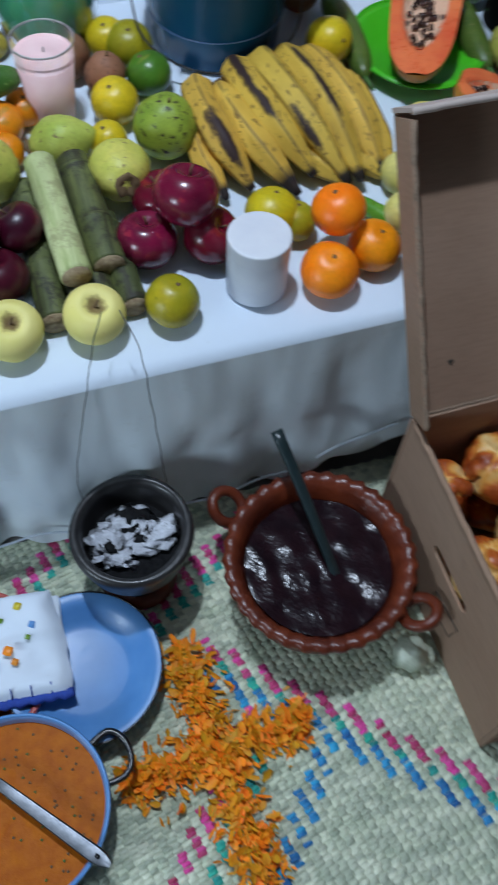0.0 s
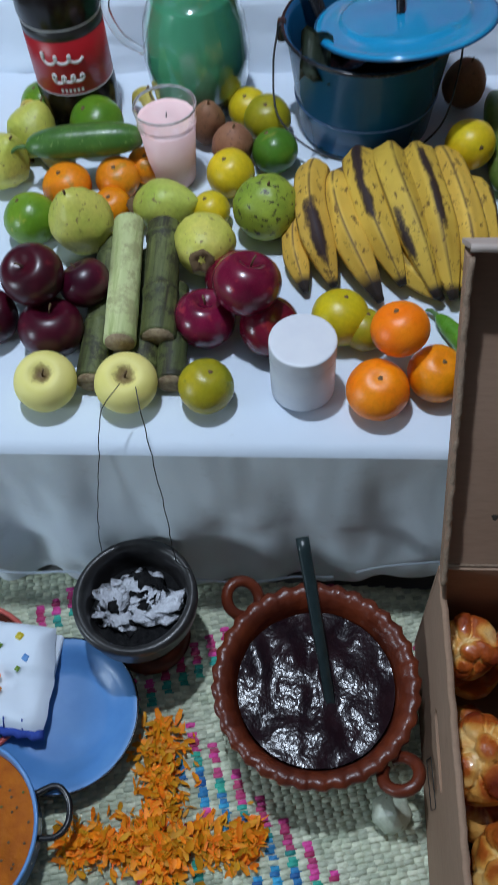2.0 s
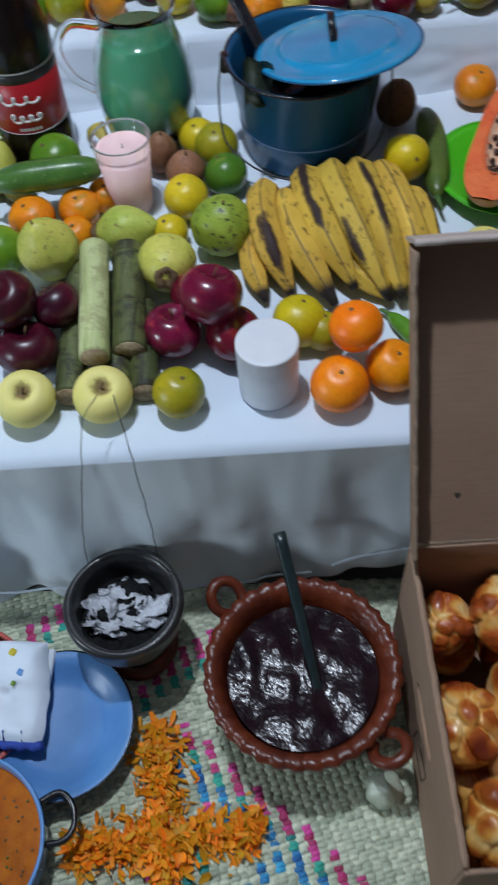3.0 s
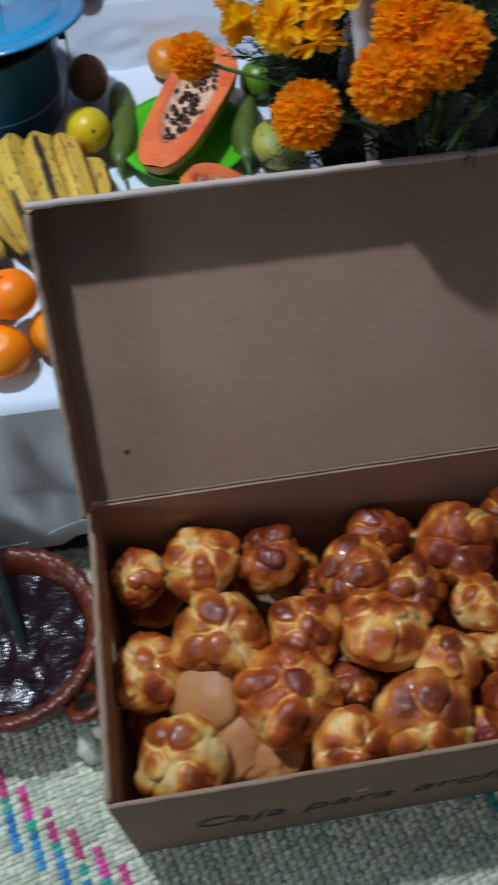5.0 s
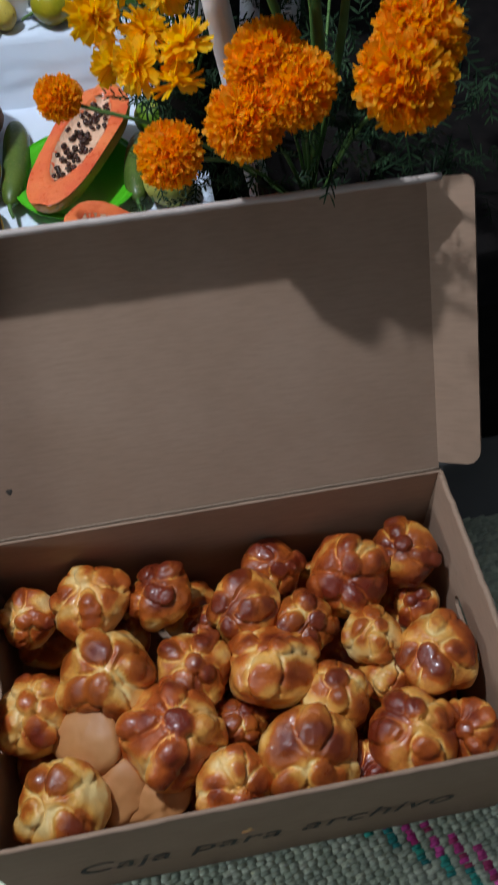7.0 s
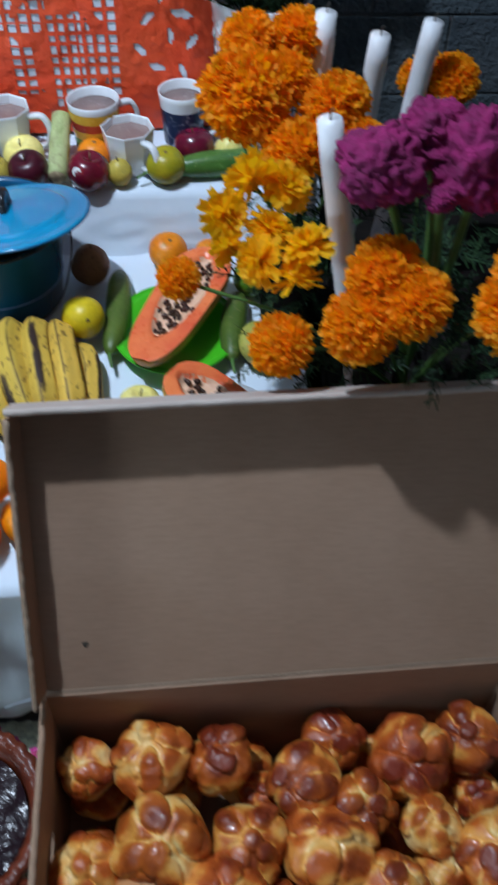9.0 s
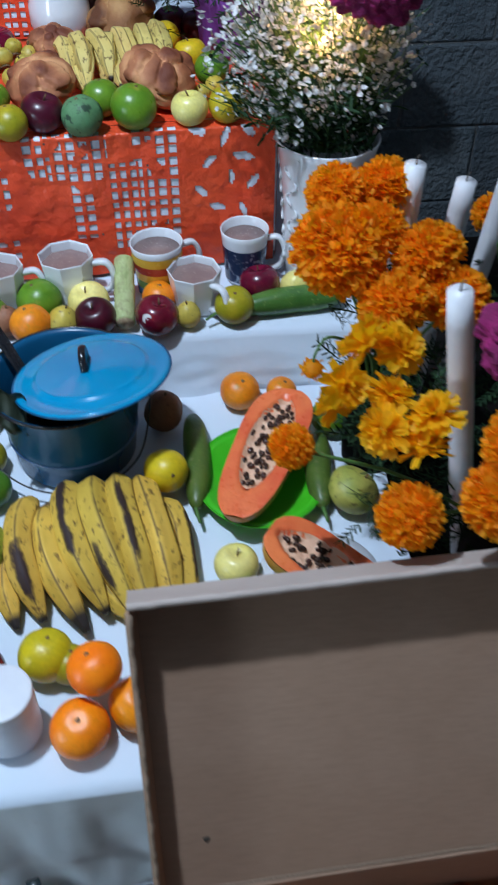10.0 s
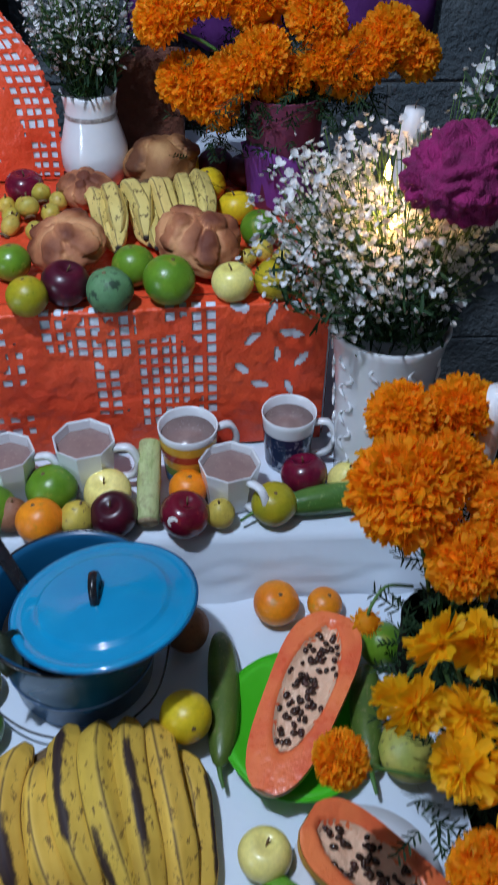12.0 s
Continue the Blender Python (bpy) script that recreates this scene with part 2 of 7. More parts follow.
def make_card():
    m = Mat("brown_cardboard", rough=0.85, spec=0.2)
    c = m.mix(m.ramp(m.noise(6, 4), [(0.3, 0.0), (0.7, 1.0)]), (0.320, 0.200, 0.134), (0.374, 0.243, 0.170))
    fib = m.noise(240, 3, 0.6, (0.15, 1.0, 1.0))
    c = m.mix(m.ramp(fib, [(0.25, 0.25), (0.6, 0.0)]), c, (0.16, 0.11, 0.075))
    c = m.mix(m.ramp(m.noise(26, 5, 0.7), [(0.66, 0.0), (0.8, 0.5)]), c, (0.15, 0.10, 0.07))
    m.base(c)
    m.bump(m.noise(40, 3, 0.5, (0.1, 3.0, 1.0)), 0.15, 0.0015)
    return m.m


CARD = make_card()
CARD_PALE = plain("pale_outer_card_liner", (0.42, 0.345, 0.305), (0.50, 0.42, 0.375), 12, 0.85, bump=0.2, bump_scale=120, spec=0.2)
CARD_EDGE = plain("corrugated_card_edge", (0.20, 0.13, 0.085), (0.30, 0.215, 0.15), 300, 0.9, bump=0.6, bump_scale=420)
INK = plain("dark_ink", (0.035, 0.028, 0.022), (0.08, 0.065, 0.05), 90, 0.8, bump=0)
CLAY = plain("glazed_red_clay", (0.080, 0.013, 0.006), (0.165, 0.029, 0.009), 26, 0.34, bump=0.5, bump_scale=70, coat=0.05, depth=0.003)
BLACK_CLAY = plain("black_glazed_clay", (0.011, 0.010, 0.011), (0.032, 0.030, 0.030), 30, 0.36, bump=0.35, bump_scale=80, coat=0.1)
ASH = plain("white_ash", (0.70, 0.72, 0.78), (0.42, 0.43, 0.48), 120, 0.95, bump=0.8, bump_scale=300, depth=0.004)
CHARCOAL = plain("charcoal", (0.006, 0.006, 0.007), (0.018, 0.018, 0.019), 120, 0.9, bump=0.8, bump_scale=160, depth=0.004, spec=0.1)
MOLE = plain("dark_mole_sauce", (0.008, 0.0035, 0.006), (0.022, 0.008, 0.011), 24, 0.17, bump=0.34, bump_scale=60, coat=0.0, depth=0.005, spec=0.18)
SALSA = plain("orange_red_sauce", (0.48, 0.128, 0.006), (0.36, 0.080, 0.005), 60, 0.48, bump=0.45, bump_scale=200, depth=0.002, spec=0.12)
STEEL = plain("worn_steel", (0.17, 0.18, 0.195), (0.10, 0.108, 0.12), 80, 0.42, 1.0, bump=0.05)
DARK_LADLE = plain("dark_green_black_enamel", (0.010, 0.020, 0.022), (0.018, 0.032, 0.034), 50, 0.3, bump=0.1)
WIRE = plain("dark_thin_wire", (0.03, 0.03, 0.032), (0.08, 0.08, 0.085), 60, 0.45, 0.7, bump=0)
BLUE_PLATE = plain("pale_blue_enamel", (0.075, 0.235, 0.54), (0.11, 0.29, 0.60), 18, 0.36, bump=0.10, bump_scale=60, coat=0.08)
BLUE_PAN = plain("grey_blue_enamel", (0.12, 0.22, 0.44), (0.16, 0.27, 0.50), 25, 0.25, bump=0.06, bump_scale=60, coat=0.2)
BLACK_RIM = plain("black_enamel_rim", (0.008, 0.008, 0.010), (0.02, 0.02, 0.024), 40, 0.25, bump=0.1)
TEAL = plain("deep_teal_blue_enamel", (0.005, 0.070, 0.165), (0.009, 0.098, 0.21), 10, 0.24, bump=0.05, bump_scale=30, coat=0.0, spec=0.3)
LID_BLUE = plain("bright_blue_enamel", (0.003, 0.23, 0.45), (0.006, 0.29, 0.53), 10, 0.10, bump=0.04, bump_scale=30, coat=0.4)
PINK = plain("pink_candle_wax", (0.80, 0.50, 0.50), (0.84, 0.58, 0.57), 30, 0.5, bump=0.08)
WAX = plain("white_candle_wax", (0.74, 0.74, 0.76), (0.66, 0.67, 0.71), 40, 0.45, bump=0.15, bump_scale=90)
WHITE_PLASTIC = plain("white_plastic", (0.74, 0.75, 0.78), (0.68, 0.69, 0.74), 30, 0.4, bump=0.03)
CHINA = plain("white_glazed_china", (0.78, 0.80, 0.83), (0.70, 0.73, 0.77), 20, 0.18, bump=0.06, bump_scale=60, coat=0.4)
GREY_GILT = plain("worn_grey_gilding", (0.52, 0.51, 0.50), (0.24, 0.22, 0.21), 160, 0.4, 0.3, bump=0.1)
DRINK = plain("milky_brown_drink", (0.24, 0.16, 0.15), (0.29, 0.20, 0.18), 60, 0.25, bump=0.1)
GREEN_PLASTIC = plain("bright_green_plastic", (0.055, 0.46, 0.012), (0.07, 0.52, 0.02), 20, 0.3, bump=0.04)
COLA = plain("dark_cola_bottle", (0.005, 0.003, 0.003), (0.010, 0.005, 0.004), 20, 0.22, bump=0.02, coat=0.0, spec=0.35)
LABEL_RED = plain("red_printed_label", (0.42, 0.010, 0.016), (0.36, 0.008, 0.014), 30, 0.35, bump=0.05)
LABEL_BLACK = plain("black_printed_label", (0.012, 0.010, 0.010), (0.02, 0.018, 0.018), 30, 0.35, bump=0)
LABEL_WHITE = plain("white_print", (0.66, 0.64, 0.62), (0.58, 0.56, 0.55), 60, 0.5, bump=0)
PURPLE = plain("purple_crepe_paper", (0.16, 0.03, 0.24), (0.21, 0.05, 0.30), 30, 0.75, bump=0.5, bump_scale=160)
MAGENTA_PAPER = plain("dull_pink_paper", (0.15, 0.025, 0.070), (0.20, 0.040, 0.095), 30, 0.75, bump=0.4, bump_scale=160)
ADOBE = plain("rough_brown_adobe", (0.13, 0.040, 0.022), (0.19, 0.068, 0.038), 30, 0.95, bump=0.9, bump_scale=90, depth=0.006)
CEMENT = plain("grey_cement", (0.056, 0.078, 0.094), (0.104, 0.124, 0.138), 7, 0.95, bump=1.0, bump_scale=75, depth=0.012, per="object", amount=0.06)
MORTAR = plain("grey_mortar", (0.085, 0.098, 0.105), (0.125, 0.136, 0.142), 20, 0.95, bump=0.8, bump_scale=120, depth=0.006)
PLASTER = plain("dim_plaster", (0.12, 0.13, 0.14), (0.16, 0.17, 0.18), 3, 0.9, bump=0.3, bump_scale=60)
# Paler than the other walls, to bounce light onto the cloth's front
BOUNCE_PLASTER = plain("bounce_plaster", (0.30, 0.31, 0.33), (0.36, 0.37, 0.39), 3, 0.9, bump=0.3, bump_scale=60)
FLOOR = plain("cement_floor", (0.16, 0.155, 0.145), (0.22, 0.21, 0.20), 5, 0.8, bump=0.3, bump_scale=90)
# Near-black with little sheen: shade put into the hidden steps, bench and vases
SHADE_BLACK = plain("shade_black", (0.008, 0.007, 0.007), (0.016, 0.013, 0.012), 30, 0.95, bump=0.4, bump_scale=200, spec=0.05)
MARIGOLD = plain("orange_marigold_petal", (1.0, 0.385, 0.003), (1.0, 0.490, 0.005), 60, 0.65, bump=0.2, bump_scale=300, per="island", amount=0.07)
GOLD_PETAL = plain("yellow_marigold_petal", (1.0, 0.55, 0.003), (1.0, 0.65, 0.008), 60, 0.6, bump=0.2, bump_scale=300, per="island", amount=0.06)
DRY_PETAL = plain("scattered_orange_petal", (0.95, 0.245, 0.003), (1.0, 0.43, 0.010), 60, 0.6, bump=0.2, bump_scale=300, per="island", amount=0.2)
COXCOMB = plain("magenta_velvet_bloom", (0.13, 0.002, 0.052), (0.28, 0.005, 0.105), 40, 0.9, bump=0.7, bump_scale=320, sheen=0.0, depth=0.006)
WHITE_PETAL = plain("small_white_petal", (0.82, 0.83, 0.83), (0.70, 0.71, 0.72), 60, 0.7, bump=0, per="island", amount=0.15)
LEAF = plain("dark_green_leaf", (0.009, 0.028, 0.011), (0.020, 0.054, 0.019), 30, 0.7, bump=0.2, bump_scale=160, per="island", amount=0.2, spec=0.2)


def thin(material, share):
    """Lets part of the light pass through a thin petal or paper."""
    t = material.node_tree
    b, out = t.nodes["Principled BSDF"], t.nodes["Material Output"]
    tr, mx = t.nodes.new("ShaderNodeBsdfTranslucent"), t.nodes.new("ShaderNodeMixShader")
    t.links.new(b.inputs["Base Color"].links[0].from_socket, tr.inputs["Color"])
    mx.inputs["Fac"].default_value = share
    t.links.new(b.outputs[0], mx.inputs[1])
    t.links.new(tr.outputs[0], mx.inputs[2])
    t.links.new(mx.outputs[0], out.inputs["Surface"])


for _m in (MARIGOLD, GOLD_PETAL):
    thin(_m, 0.6)
thin(WHITE_PETAL, 0.32)
FLESH = plain("ripe_papaya_flesh", (0.74, 0.105, 0.040), (0.90, 0.23, 0.075), 20, 0.28, bump=0.5, bump_scale=90, coat=0.1, depth=0.003)
PULP = plain("pale_papaya_membrane", (0.86, 0.56, 0.38), (0.78, 0.43, 0.27), 60, 0.4, bump=0.7, bump_scale=120, depth=0.004)
SEED = plain("wet_black_seed", (0.016, 0.008, 0.007), (0.085, 0.035, 0.022), 200, 0.25, bump=0.3, per="object")
PAPAYA_SKIN = fruit("papaya_skin", (0.55, 0.22, 0.03), (0.42, 0.24, 0.03), (0.12, 0.13, 0.02), 0.4, 50, 0.4, 160, 0.1)


def make_cane(name, a, b, streak, blot):
    m = Mat(name, rough=0.6)
    c = m.mix(m.ramp(m.noise(40, 4, 0.6, (1.0, 0.12, 1.0)), [(0.35, 0.0), (0.65, 1.0)]), a, b)
    c = m.mix(m.ramp(m.noise(110, 4, 0.6, (1.0, 0.06, 1.0)), [(0.52, 0.0), (0.66, 0.9)]), c, streak)
    c = m.mix(m.ramp(m.noise(34, 6, 0.75), [(0.50, 0.0), (0.60, 0.85)]), c, blot)
    m.base(m.vary(c, 0.08))
    m.bump(m.noise(120, 4, 0.6, (1.0, 0.08, 1.0)), 0.5, 0.002)
    m.bump(m.noise(60, 5, 0.7), 0.4, 0.003)
    return m.m


CANE_GREEN = make_cane("green_cane_rind", (0.045, 0.058, 0.020), (0.17, 0.19, 0.058), (0.030, 0.024, 0.013), (0.026, 0.021, 0.014))
CANE_PALE = make_cane("pale_peeled_cane", (0.40, 0.47, 0.19), (0.55, 0.60, 0.30), (0.30, 0.36, 0.13), (0.32, 0.32, 0.15))
CANE_END = plain("cut_cane_fibre", (0.26, 0.17, 0.10), (0.46, 0.36, 0.22), 160, 0.9, bump=0.8, bump_scale=300)
PAPER_ORANGE = plain("orange_red_tissue_sheet", (0.74, 0.060, 0.022), (0.82, 0.100, 0.032), 9, 0.34, bump=0.75, bump_scale=34, depth=0.010)
STRAW = plain("pale_palm_strand", (0.51, 0.57, 0.41), (0.68, 0.71, 0.55), 40, 0.6, bump=0.3, bump_scale=500, per="island", amount=0.16)
PINK_STRAND = plain("pink_dyed_strand", (0.62, 0.035, 0.20), (0.72, 0.09, 0.30), 40, 0.6, bump=0.3, bump_scale=500, per="island", amount=0.2)
BLUE_STRAND = plain("blue_dyed_strand", (0.015, 0.20, 0.50), (0.04, 0.33, 0.62), 40, 0.6, bump=0.3, bump_scale=500, per="island", amount=0.2)
TEAL_STRAND = plain("teal_dyed_strand", (0.015, 0.33, 0.27), (0.04, 0.44, 0.36), 40, 0.6, bump=0.3, bump_scale=500, per="island", amount=0.2)
BLUE_TRIM = plain("blue_crochet_trim", (0.015, 0.04, 0.26), (0.025, 0.07, 0.36), 200, 0.85, bump=0.7, bump_scale=500)


def make_glass(name, tint, rough=0.02):
    m = Mat(name, rough=rough)
    m.set("Transmission Weight", 1.0), m.set("IOR", 1.45)
    m.base(tint)
    return m.m


GLASS = make_glass("clear_glass", (0.96, 0.98, 0.97))
GREEN_GLASS = plain("green_drink_in_glass", (0.028, 0.150, 0.078), (0.040, 0.190, 0.102), 6, 0.12, bump=0, coat=0.2)
FLAME = bpy.data.materials.new("candle_flame")
FLAME.use_nodes = True
_b = FLAME.node_tree.nodes["Principled BSDF"]
_b.inputs["Emission Color"].default_value, _b.inputs["Emission Strength"].default_value = (1.0, 0.55, 0.18, 1), 18.0

# ---- mesh helpers ----
TAU = 2 * math.pi


def part(name, bm, material, parent=None, label="", smooth=True, m=None):
    """Links a bmesh as one mesh object, under parent if one is given."""
    me = bpy.data.meshes.new(name)
    bmesh.ops.recalc_face_normals(bm, faces=bm.faces)
    bm.to_mesh(me)
    bm.free()
    me.materials.append(material)
    if smooth:
        me.polygons.foreach_set("use_smooth", [True] * len(me.polygons))
    ob = new(name, me)
    if parent is not None:
        ob.parent = parent
    if m is not None:
        ob.matrix_basis = m
    if label:
        ob["label"] = label
    return ob


def raw(name, verts, faces, material, parent=None, smooth=False):
    me = bpy.data.meshes.new(name)
    me.from_pydata(verts, [], faces)
    me.materials.append(material)
    if smooth:
        me.polygons.foreach_set("use_smooth", [True] * len(me.polygons))
    ob = new(name, me)
    if parent is not None:
        ob.parent = parent
    return ob


def thing(name, label, category, group="", kind="", m=None):
    ob = new(name)
    ob.empty_display_size = 0.02
    if m is not None:
        ob.matrix_basis = m
    return tagged(ob, label, category, group, kind)


def grid(bm, rows, close_u=False, close_v=False):
    """Faces over a table of points."""
    vs = [[bm.verts.new(p) for p in r] for r in rows]
    nr, nc = len(vs), len(vs[0])
    for i in range(nr if close_u else nr - 1):
        for j in range(nc if close_v else nc - 1):
            bm.faces.new((vs[i][j], vs[(i + 1) % nr][j], vs[(i + 1) % nr][(j + 1) % nc], vs[i][(j + 1) % nc]))
    return vs


def lathe(profile, seg=48, wave=None):
    """A turned shape from (radius, height) pairs; radius 0 closes it. wave(angle, index) gives an offset of radius and height."""
    bm = bmesh.new()
    rings = []
    for i, (r, z) in enumerate(profile):
        if r < 1e-6:
            rings.append([bm.verts.new((0, 0, z))])
            continue
        ring = []
        for k in range(seg):
            a = TAU * k / seg
            dr, dz = wave(a, i) if wave else (0, 0)
            ring.append(bm.verts.new(((r + dr) * math.cos(a), (r + dr) * math.sin(a), z + dz)))
        rings.append(ring)
    for p, q in zip(rings, rings[1:]):
        for k in range(seg):
            k2 = (k + 1) % seg
            if len(p) == 1:
                bm.faces.new((p[0], q[k], q[k2]))
            elif len(q) == 1:
                bm.faces.new((p[k], q[0], p[k2]))
            else:
                bm.faces.new((p[k], q[k], q[k2], p[k2]))
    return bm


def solid(nu, nv, fn):
    """A closed round shape: fn(theta, phi) gives a point; theta runs from the top (0) to the bottom (pi)."""
    bm = bmesh.new()
    top, bot = bm.verts.new(fn(0, 0)), bm.verts.new(fn(math.pi, 0))
    rings = [[bm.verts.new(fn(math.pi * i / nv, TAU * k / nu)) for k in range(nu)] for i in range(1, nv)]
    for k in range(nu):
        k2 = (k + 1) % nu
        bm.faces.new((top, rings[0][k], rings[0][k2]))
        bm.faces.new((bot, rings[-1][k2], rings[-1][k]))
        for p, q in zip(rings, rings[1:]):
            bm.faces.new((p[k], q[k], q[k2], p[k2]))
    return bm


def spline(points, n):
    """Points on a smooth line through the given ones."""
    pts = [Vector(p) for p in points]
    pts = [2 * pts[0] - pts[1]] + pts + [2 * pts[-1] - pts[-2]]
    out = []
    segs = len(pts) - 3
    for k in range(n + 1):
        u = segs * k / n
        i = min(int(u), segs - 1)
        t = u - i
        a, b, c, d = pts[i:i + 4]
        out.append(0.5 * (2 * b + (c - a) * t + (2 * a - 5 * b + 4 * c - d) * t * t + (3 * b - a - 3 * c + d) * t ** 3))
    return out


def tube(points, radius, seg=10, bm=None, caps=True, shape=None):
    """A round bar along a line. radius: a number, or a function of 0..1. shape(angle) scales the section."""
    bm = bm or bmesh.new()
    n = len(points)
    up = Vector((0, 0, 1))
    rows = []
    last = None
    for i, p in enumerate(points):
        p = Vector(p)
        d = (Vector(points[min(i + 1, n - 1)]) - Vector(points[max(i - 1, 0)])).normalized()
        if last is None:
            side = d.cross(up if abs(d.z) < 0.9 else Vector((1, 0, 0))).normalized()
        else:
            side = (last - d * last.dot(d)).normalized()
        last = side
        b = d.cross(side)
        r = radius(i / (n - 1)) if callable(radius) else radius
        row = []
        for k in range(seg):
            a = TAU * k / seg
            s = r * (shape(a) if shape else 1)
            row.append(p + side * math.cos(a) * s + b * math.sin(a) * s)
        rows.append(row)
    vs = grid(bm, rows, close_v=True)
    if caps:
        bm.faces.new(vs[0][::-1])
        bm.faces.new(vs[-1])
    return bm


def box(size, place=(0, 0, 0), bevel=0.003, bm=None):
    bm = bm or bmesh.new()
    made = bmesh.ops.create_cube(bm, size=1, matrix=Matrix.Translation(place) @ Matrix.Diagonal((*size, 1)))["verts"]
    if bevel:
        edges = list({e for v in made for e in v.link_edges})
        bmesh.ops.bevel(bm, geom=edges, offset=bevel, segments=2, affect="EDGES", profile=0.5)
    return bm


def nz(x, y=0.0, z=0.0):
    return noise.noise(Vector((x, y, z)))


def rest(ob, x, y, base, rx=0, ry=0, rz=0):
    """Stands ob at x, y with its lowest point on base, turned by the given degrees."""
    r = pose(0, 0, 0, rx, ry, rz)
    low = min((r @ v.co).z for v in ob.data.vertices)
    ob.matrix_basis = pose(x, y, base - low - 0.0008, rx, ry, rz)
    return ob


def centre(ob, x, y, z, rx=0, ry=0, rz=0):
    ob.matrix_basis = pose(x, y, z, rx, ry, rz)
    return ob


# ---- the room ----
T1, T2, T3 = 0.369, 0.497, 0.745


def step1(y):
    """Height of the lowest step's cloth, which rises a little towards the back."""
    return 0.372 + 0.045 * (y - 1.39)



floor = part("floor", box((5.2, 5.4, 0.1), (0.6, 0.55, -0.056), 0), FLOOR, smooth=False)
tagged(floor, "grey cement floor under the palm mat", "floor", kind="structure")
ceiling = part("ceiling", box((5.2, 5.4, 0.1), (0.6, 0.55, 2.65), 0), PLASTER, smooth=False)
tagged(ceiling, "plain dim plaster ceiling of the room", "ceiling", kind="structure")
# The unseen south wall is made pale as a reflector for the altar's front
for nm, size, place in (("wall_south", (5.2, 0.12, 2.6), (0.6, -2.1, 1.295)), ("wall_west", (0.12, 4.88, 2.6), (-1.94, 0.4, 1.295)), ("wall_east", (0.12, 4.88, 2.6), (3.14, 0.4, 1.295))):
    tagged(part(nm, box(size, place, 0), BOUNCE_PLASTER if nm == "wall_south" else PLASTER, smooth=False), "plain plaster wall of the room, out of view", "wall", kind="structure")
wall = part("wall_north", box((5.2, 0.10, 2.6), (0.6, 2.935, 1.295), 0), MORTAR, smooth=False)
tagged(wall, "bare grey cement block wall behind the altar", "wall", kind="structure")


def cloth_tier(name, label, x0, x1, y0, y1, z, low, yaw, ripple, seed, skirt, rise=0.0, flare=0.006, lift=lambda x: 0.0):
    """A cloth over a step of the altar: a flat top with a soft edge and a hanging front with folds."""
    ob = thing(name, label, "tablecloth")
    bm = bmesh.new()
    n = 90
    rows = []
    prof = [(y1 - y0, 0), (y1 - y0 - 0.12, 0), ((y1 - y0) * 0.5, 0), (0.10, 0), (0.04, 0), (0.012, -0.001), (0.003, -0.005), (-0.001, -0.013)]
    for dy, dz in prof:
        row = []
        for k in range(n + 1):
            x = x0 + (x1 - x0) * k / n
            lump = 0.0025 * nz(x * 6 + seed, dy * 6) + 0.0012 * nz(x * 19 + seed, dy * 11) if 0.02 < dy < (y1 - y0) * 0.9 else 0
            row.append((x, y0 + dy + (x - 1.0) * math.tan(radians(yaw)), z + dz + lump + rise * max(0, dy) - 0.001))
        rows.append(row)
    grid(bm, rows)
    part("tabletop_cloth", bm, CLOTH, ob)
    bm = bmesh.new()
    rows = []
    for j in range(15):
        t = j / 14
        row = []
        for k in range(n * 2 + 1):
            x = x0 + (x1 - x0) * k / (n * 2)
            f = ripple * t ** 0.7 * (0.6 * nz(x * 5 + seed, t * 1.2) + 0.5 * nz(x * 13 + seed, t * 2.5) + 0.15 * math.sin(x * 47 + 3 * nz(x * 3)) + 0.30 * nz(x * 22 + seed, t * 6))
            low_x = low + lift(x)
            row.append((x, y0 - 0.0008 - flare * t + f + (x - 1.0) * math.tan(radians(yaw)), z - 0.0135 + (low_x - z + 0.0135 + 0.010 * nz(x * 4 + seed)) * t))
        rows.append(row)
    grid(bm, rows)
    part("hanging_front", bm, skirt, ob, "hanging front of the white cloth, with folds")
    return ob


def crate(name, label, x0, x1, y0, y1, z0, z1, yaw=0.0):
    bm = box((x1 - x0, y1 - y0, z1 - z0), ((x0 + x1) / 2, (y0 + y1) / 2, (z0 + z1) / 2), 0.004)
    if yaw:
        for v in bm.verts:
            v.co.y += (v.co.x - 1.0) * math.tan(radians(yaw))
    return tagged(part(name, bm, SHADE_BLACK, smooth=False), label, "altar step")


crate("altar_step", "low wooden altar step under a white cloth", 0.31, 1.60, 1.385, 2.84, 0.0, T1 - 0.005, 1.5)
crate("altar_step", "second wooden altar step under a white cloth", 0.31, 1.64, 2.02, 2.86, T1 - 0.004, T2 - 0.005, 0.0)
crate("altar_step", "top wooden altar step under orange paper", 0.31, 1.494, 2.200, 2.78, T2 - 0.004, T3 - 0.005, 3.0)
# Added bench: its black fills the unlit area and carries candles and bucket
crate("side_bench", "near-black bench added to fill the unlit area beside the altar", 1.66, 2.70, 1.47, 2.50, 0.0, 0.33)
tier1 = cloth_tier("white_tablecloth", "white cotton tablecloth over the lowest altar step", 0.30, 1.615, 1.317, 2.0, T1, 0.004, 1.5, 0.045, 3.1, BRIGHTENED_SKIRT, 0.045, -0.004, lambda x: 0.30 * max(0.0, x - 1.10))
tier2 = cloth_tier("white_tablecloth", "white cotton tablecloth over the second altar step", 0.30, 1.665, 1.990, 2.86, T2, step1(1.96) - 0.002, 0.0, 0.012, 8.7, CLOTH, 0.0, 0.030)
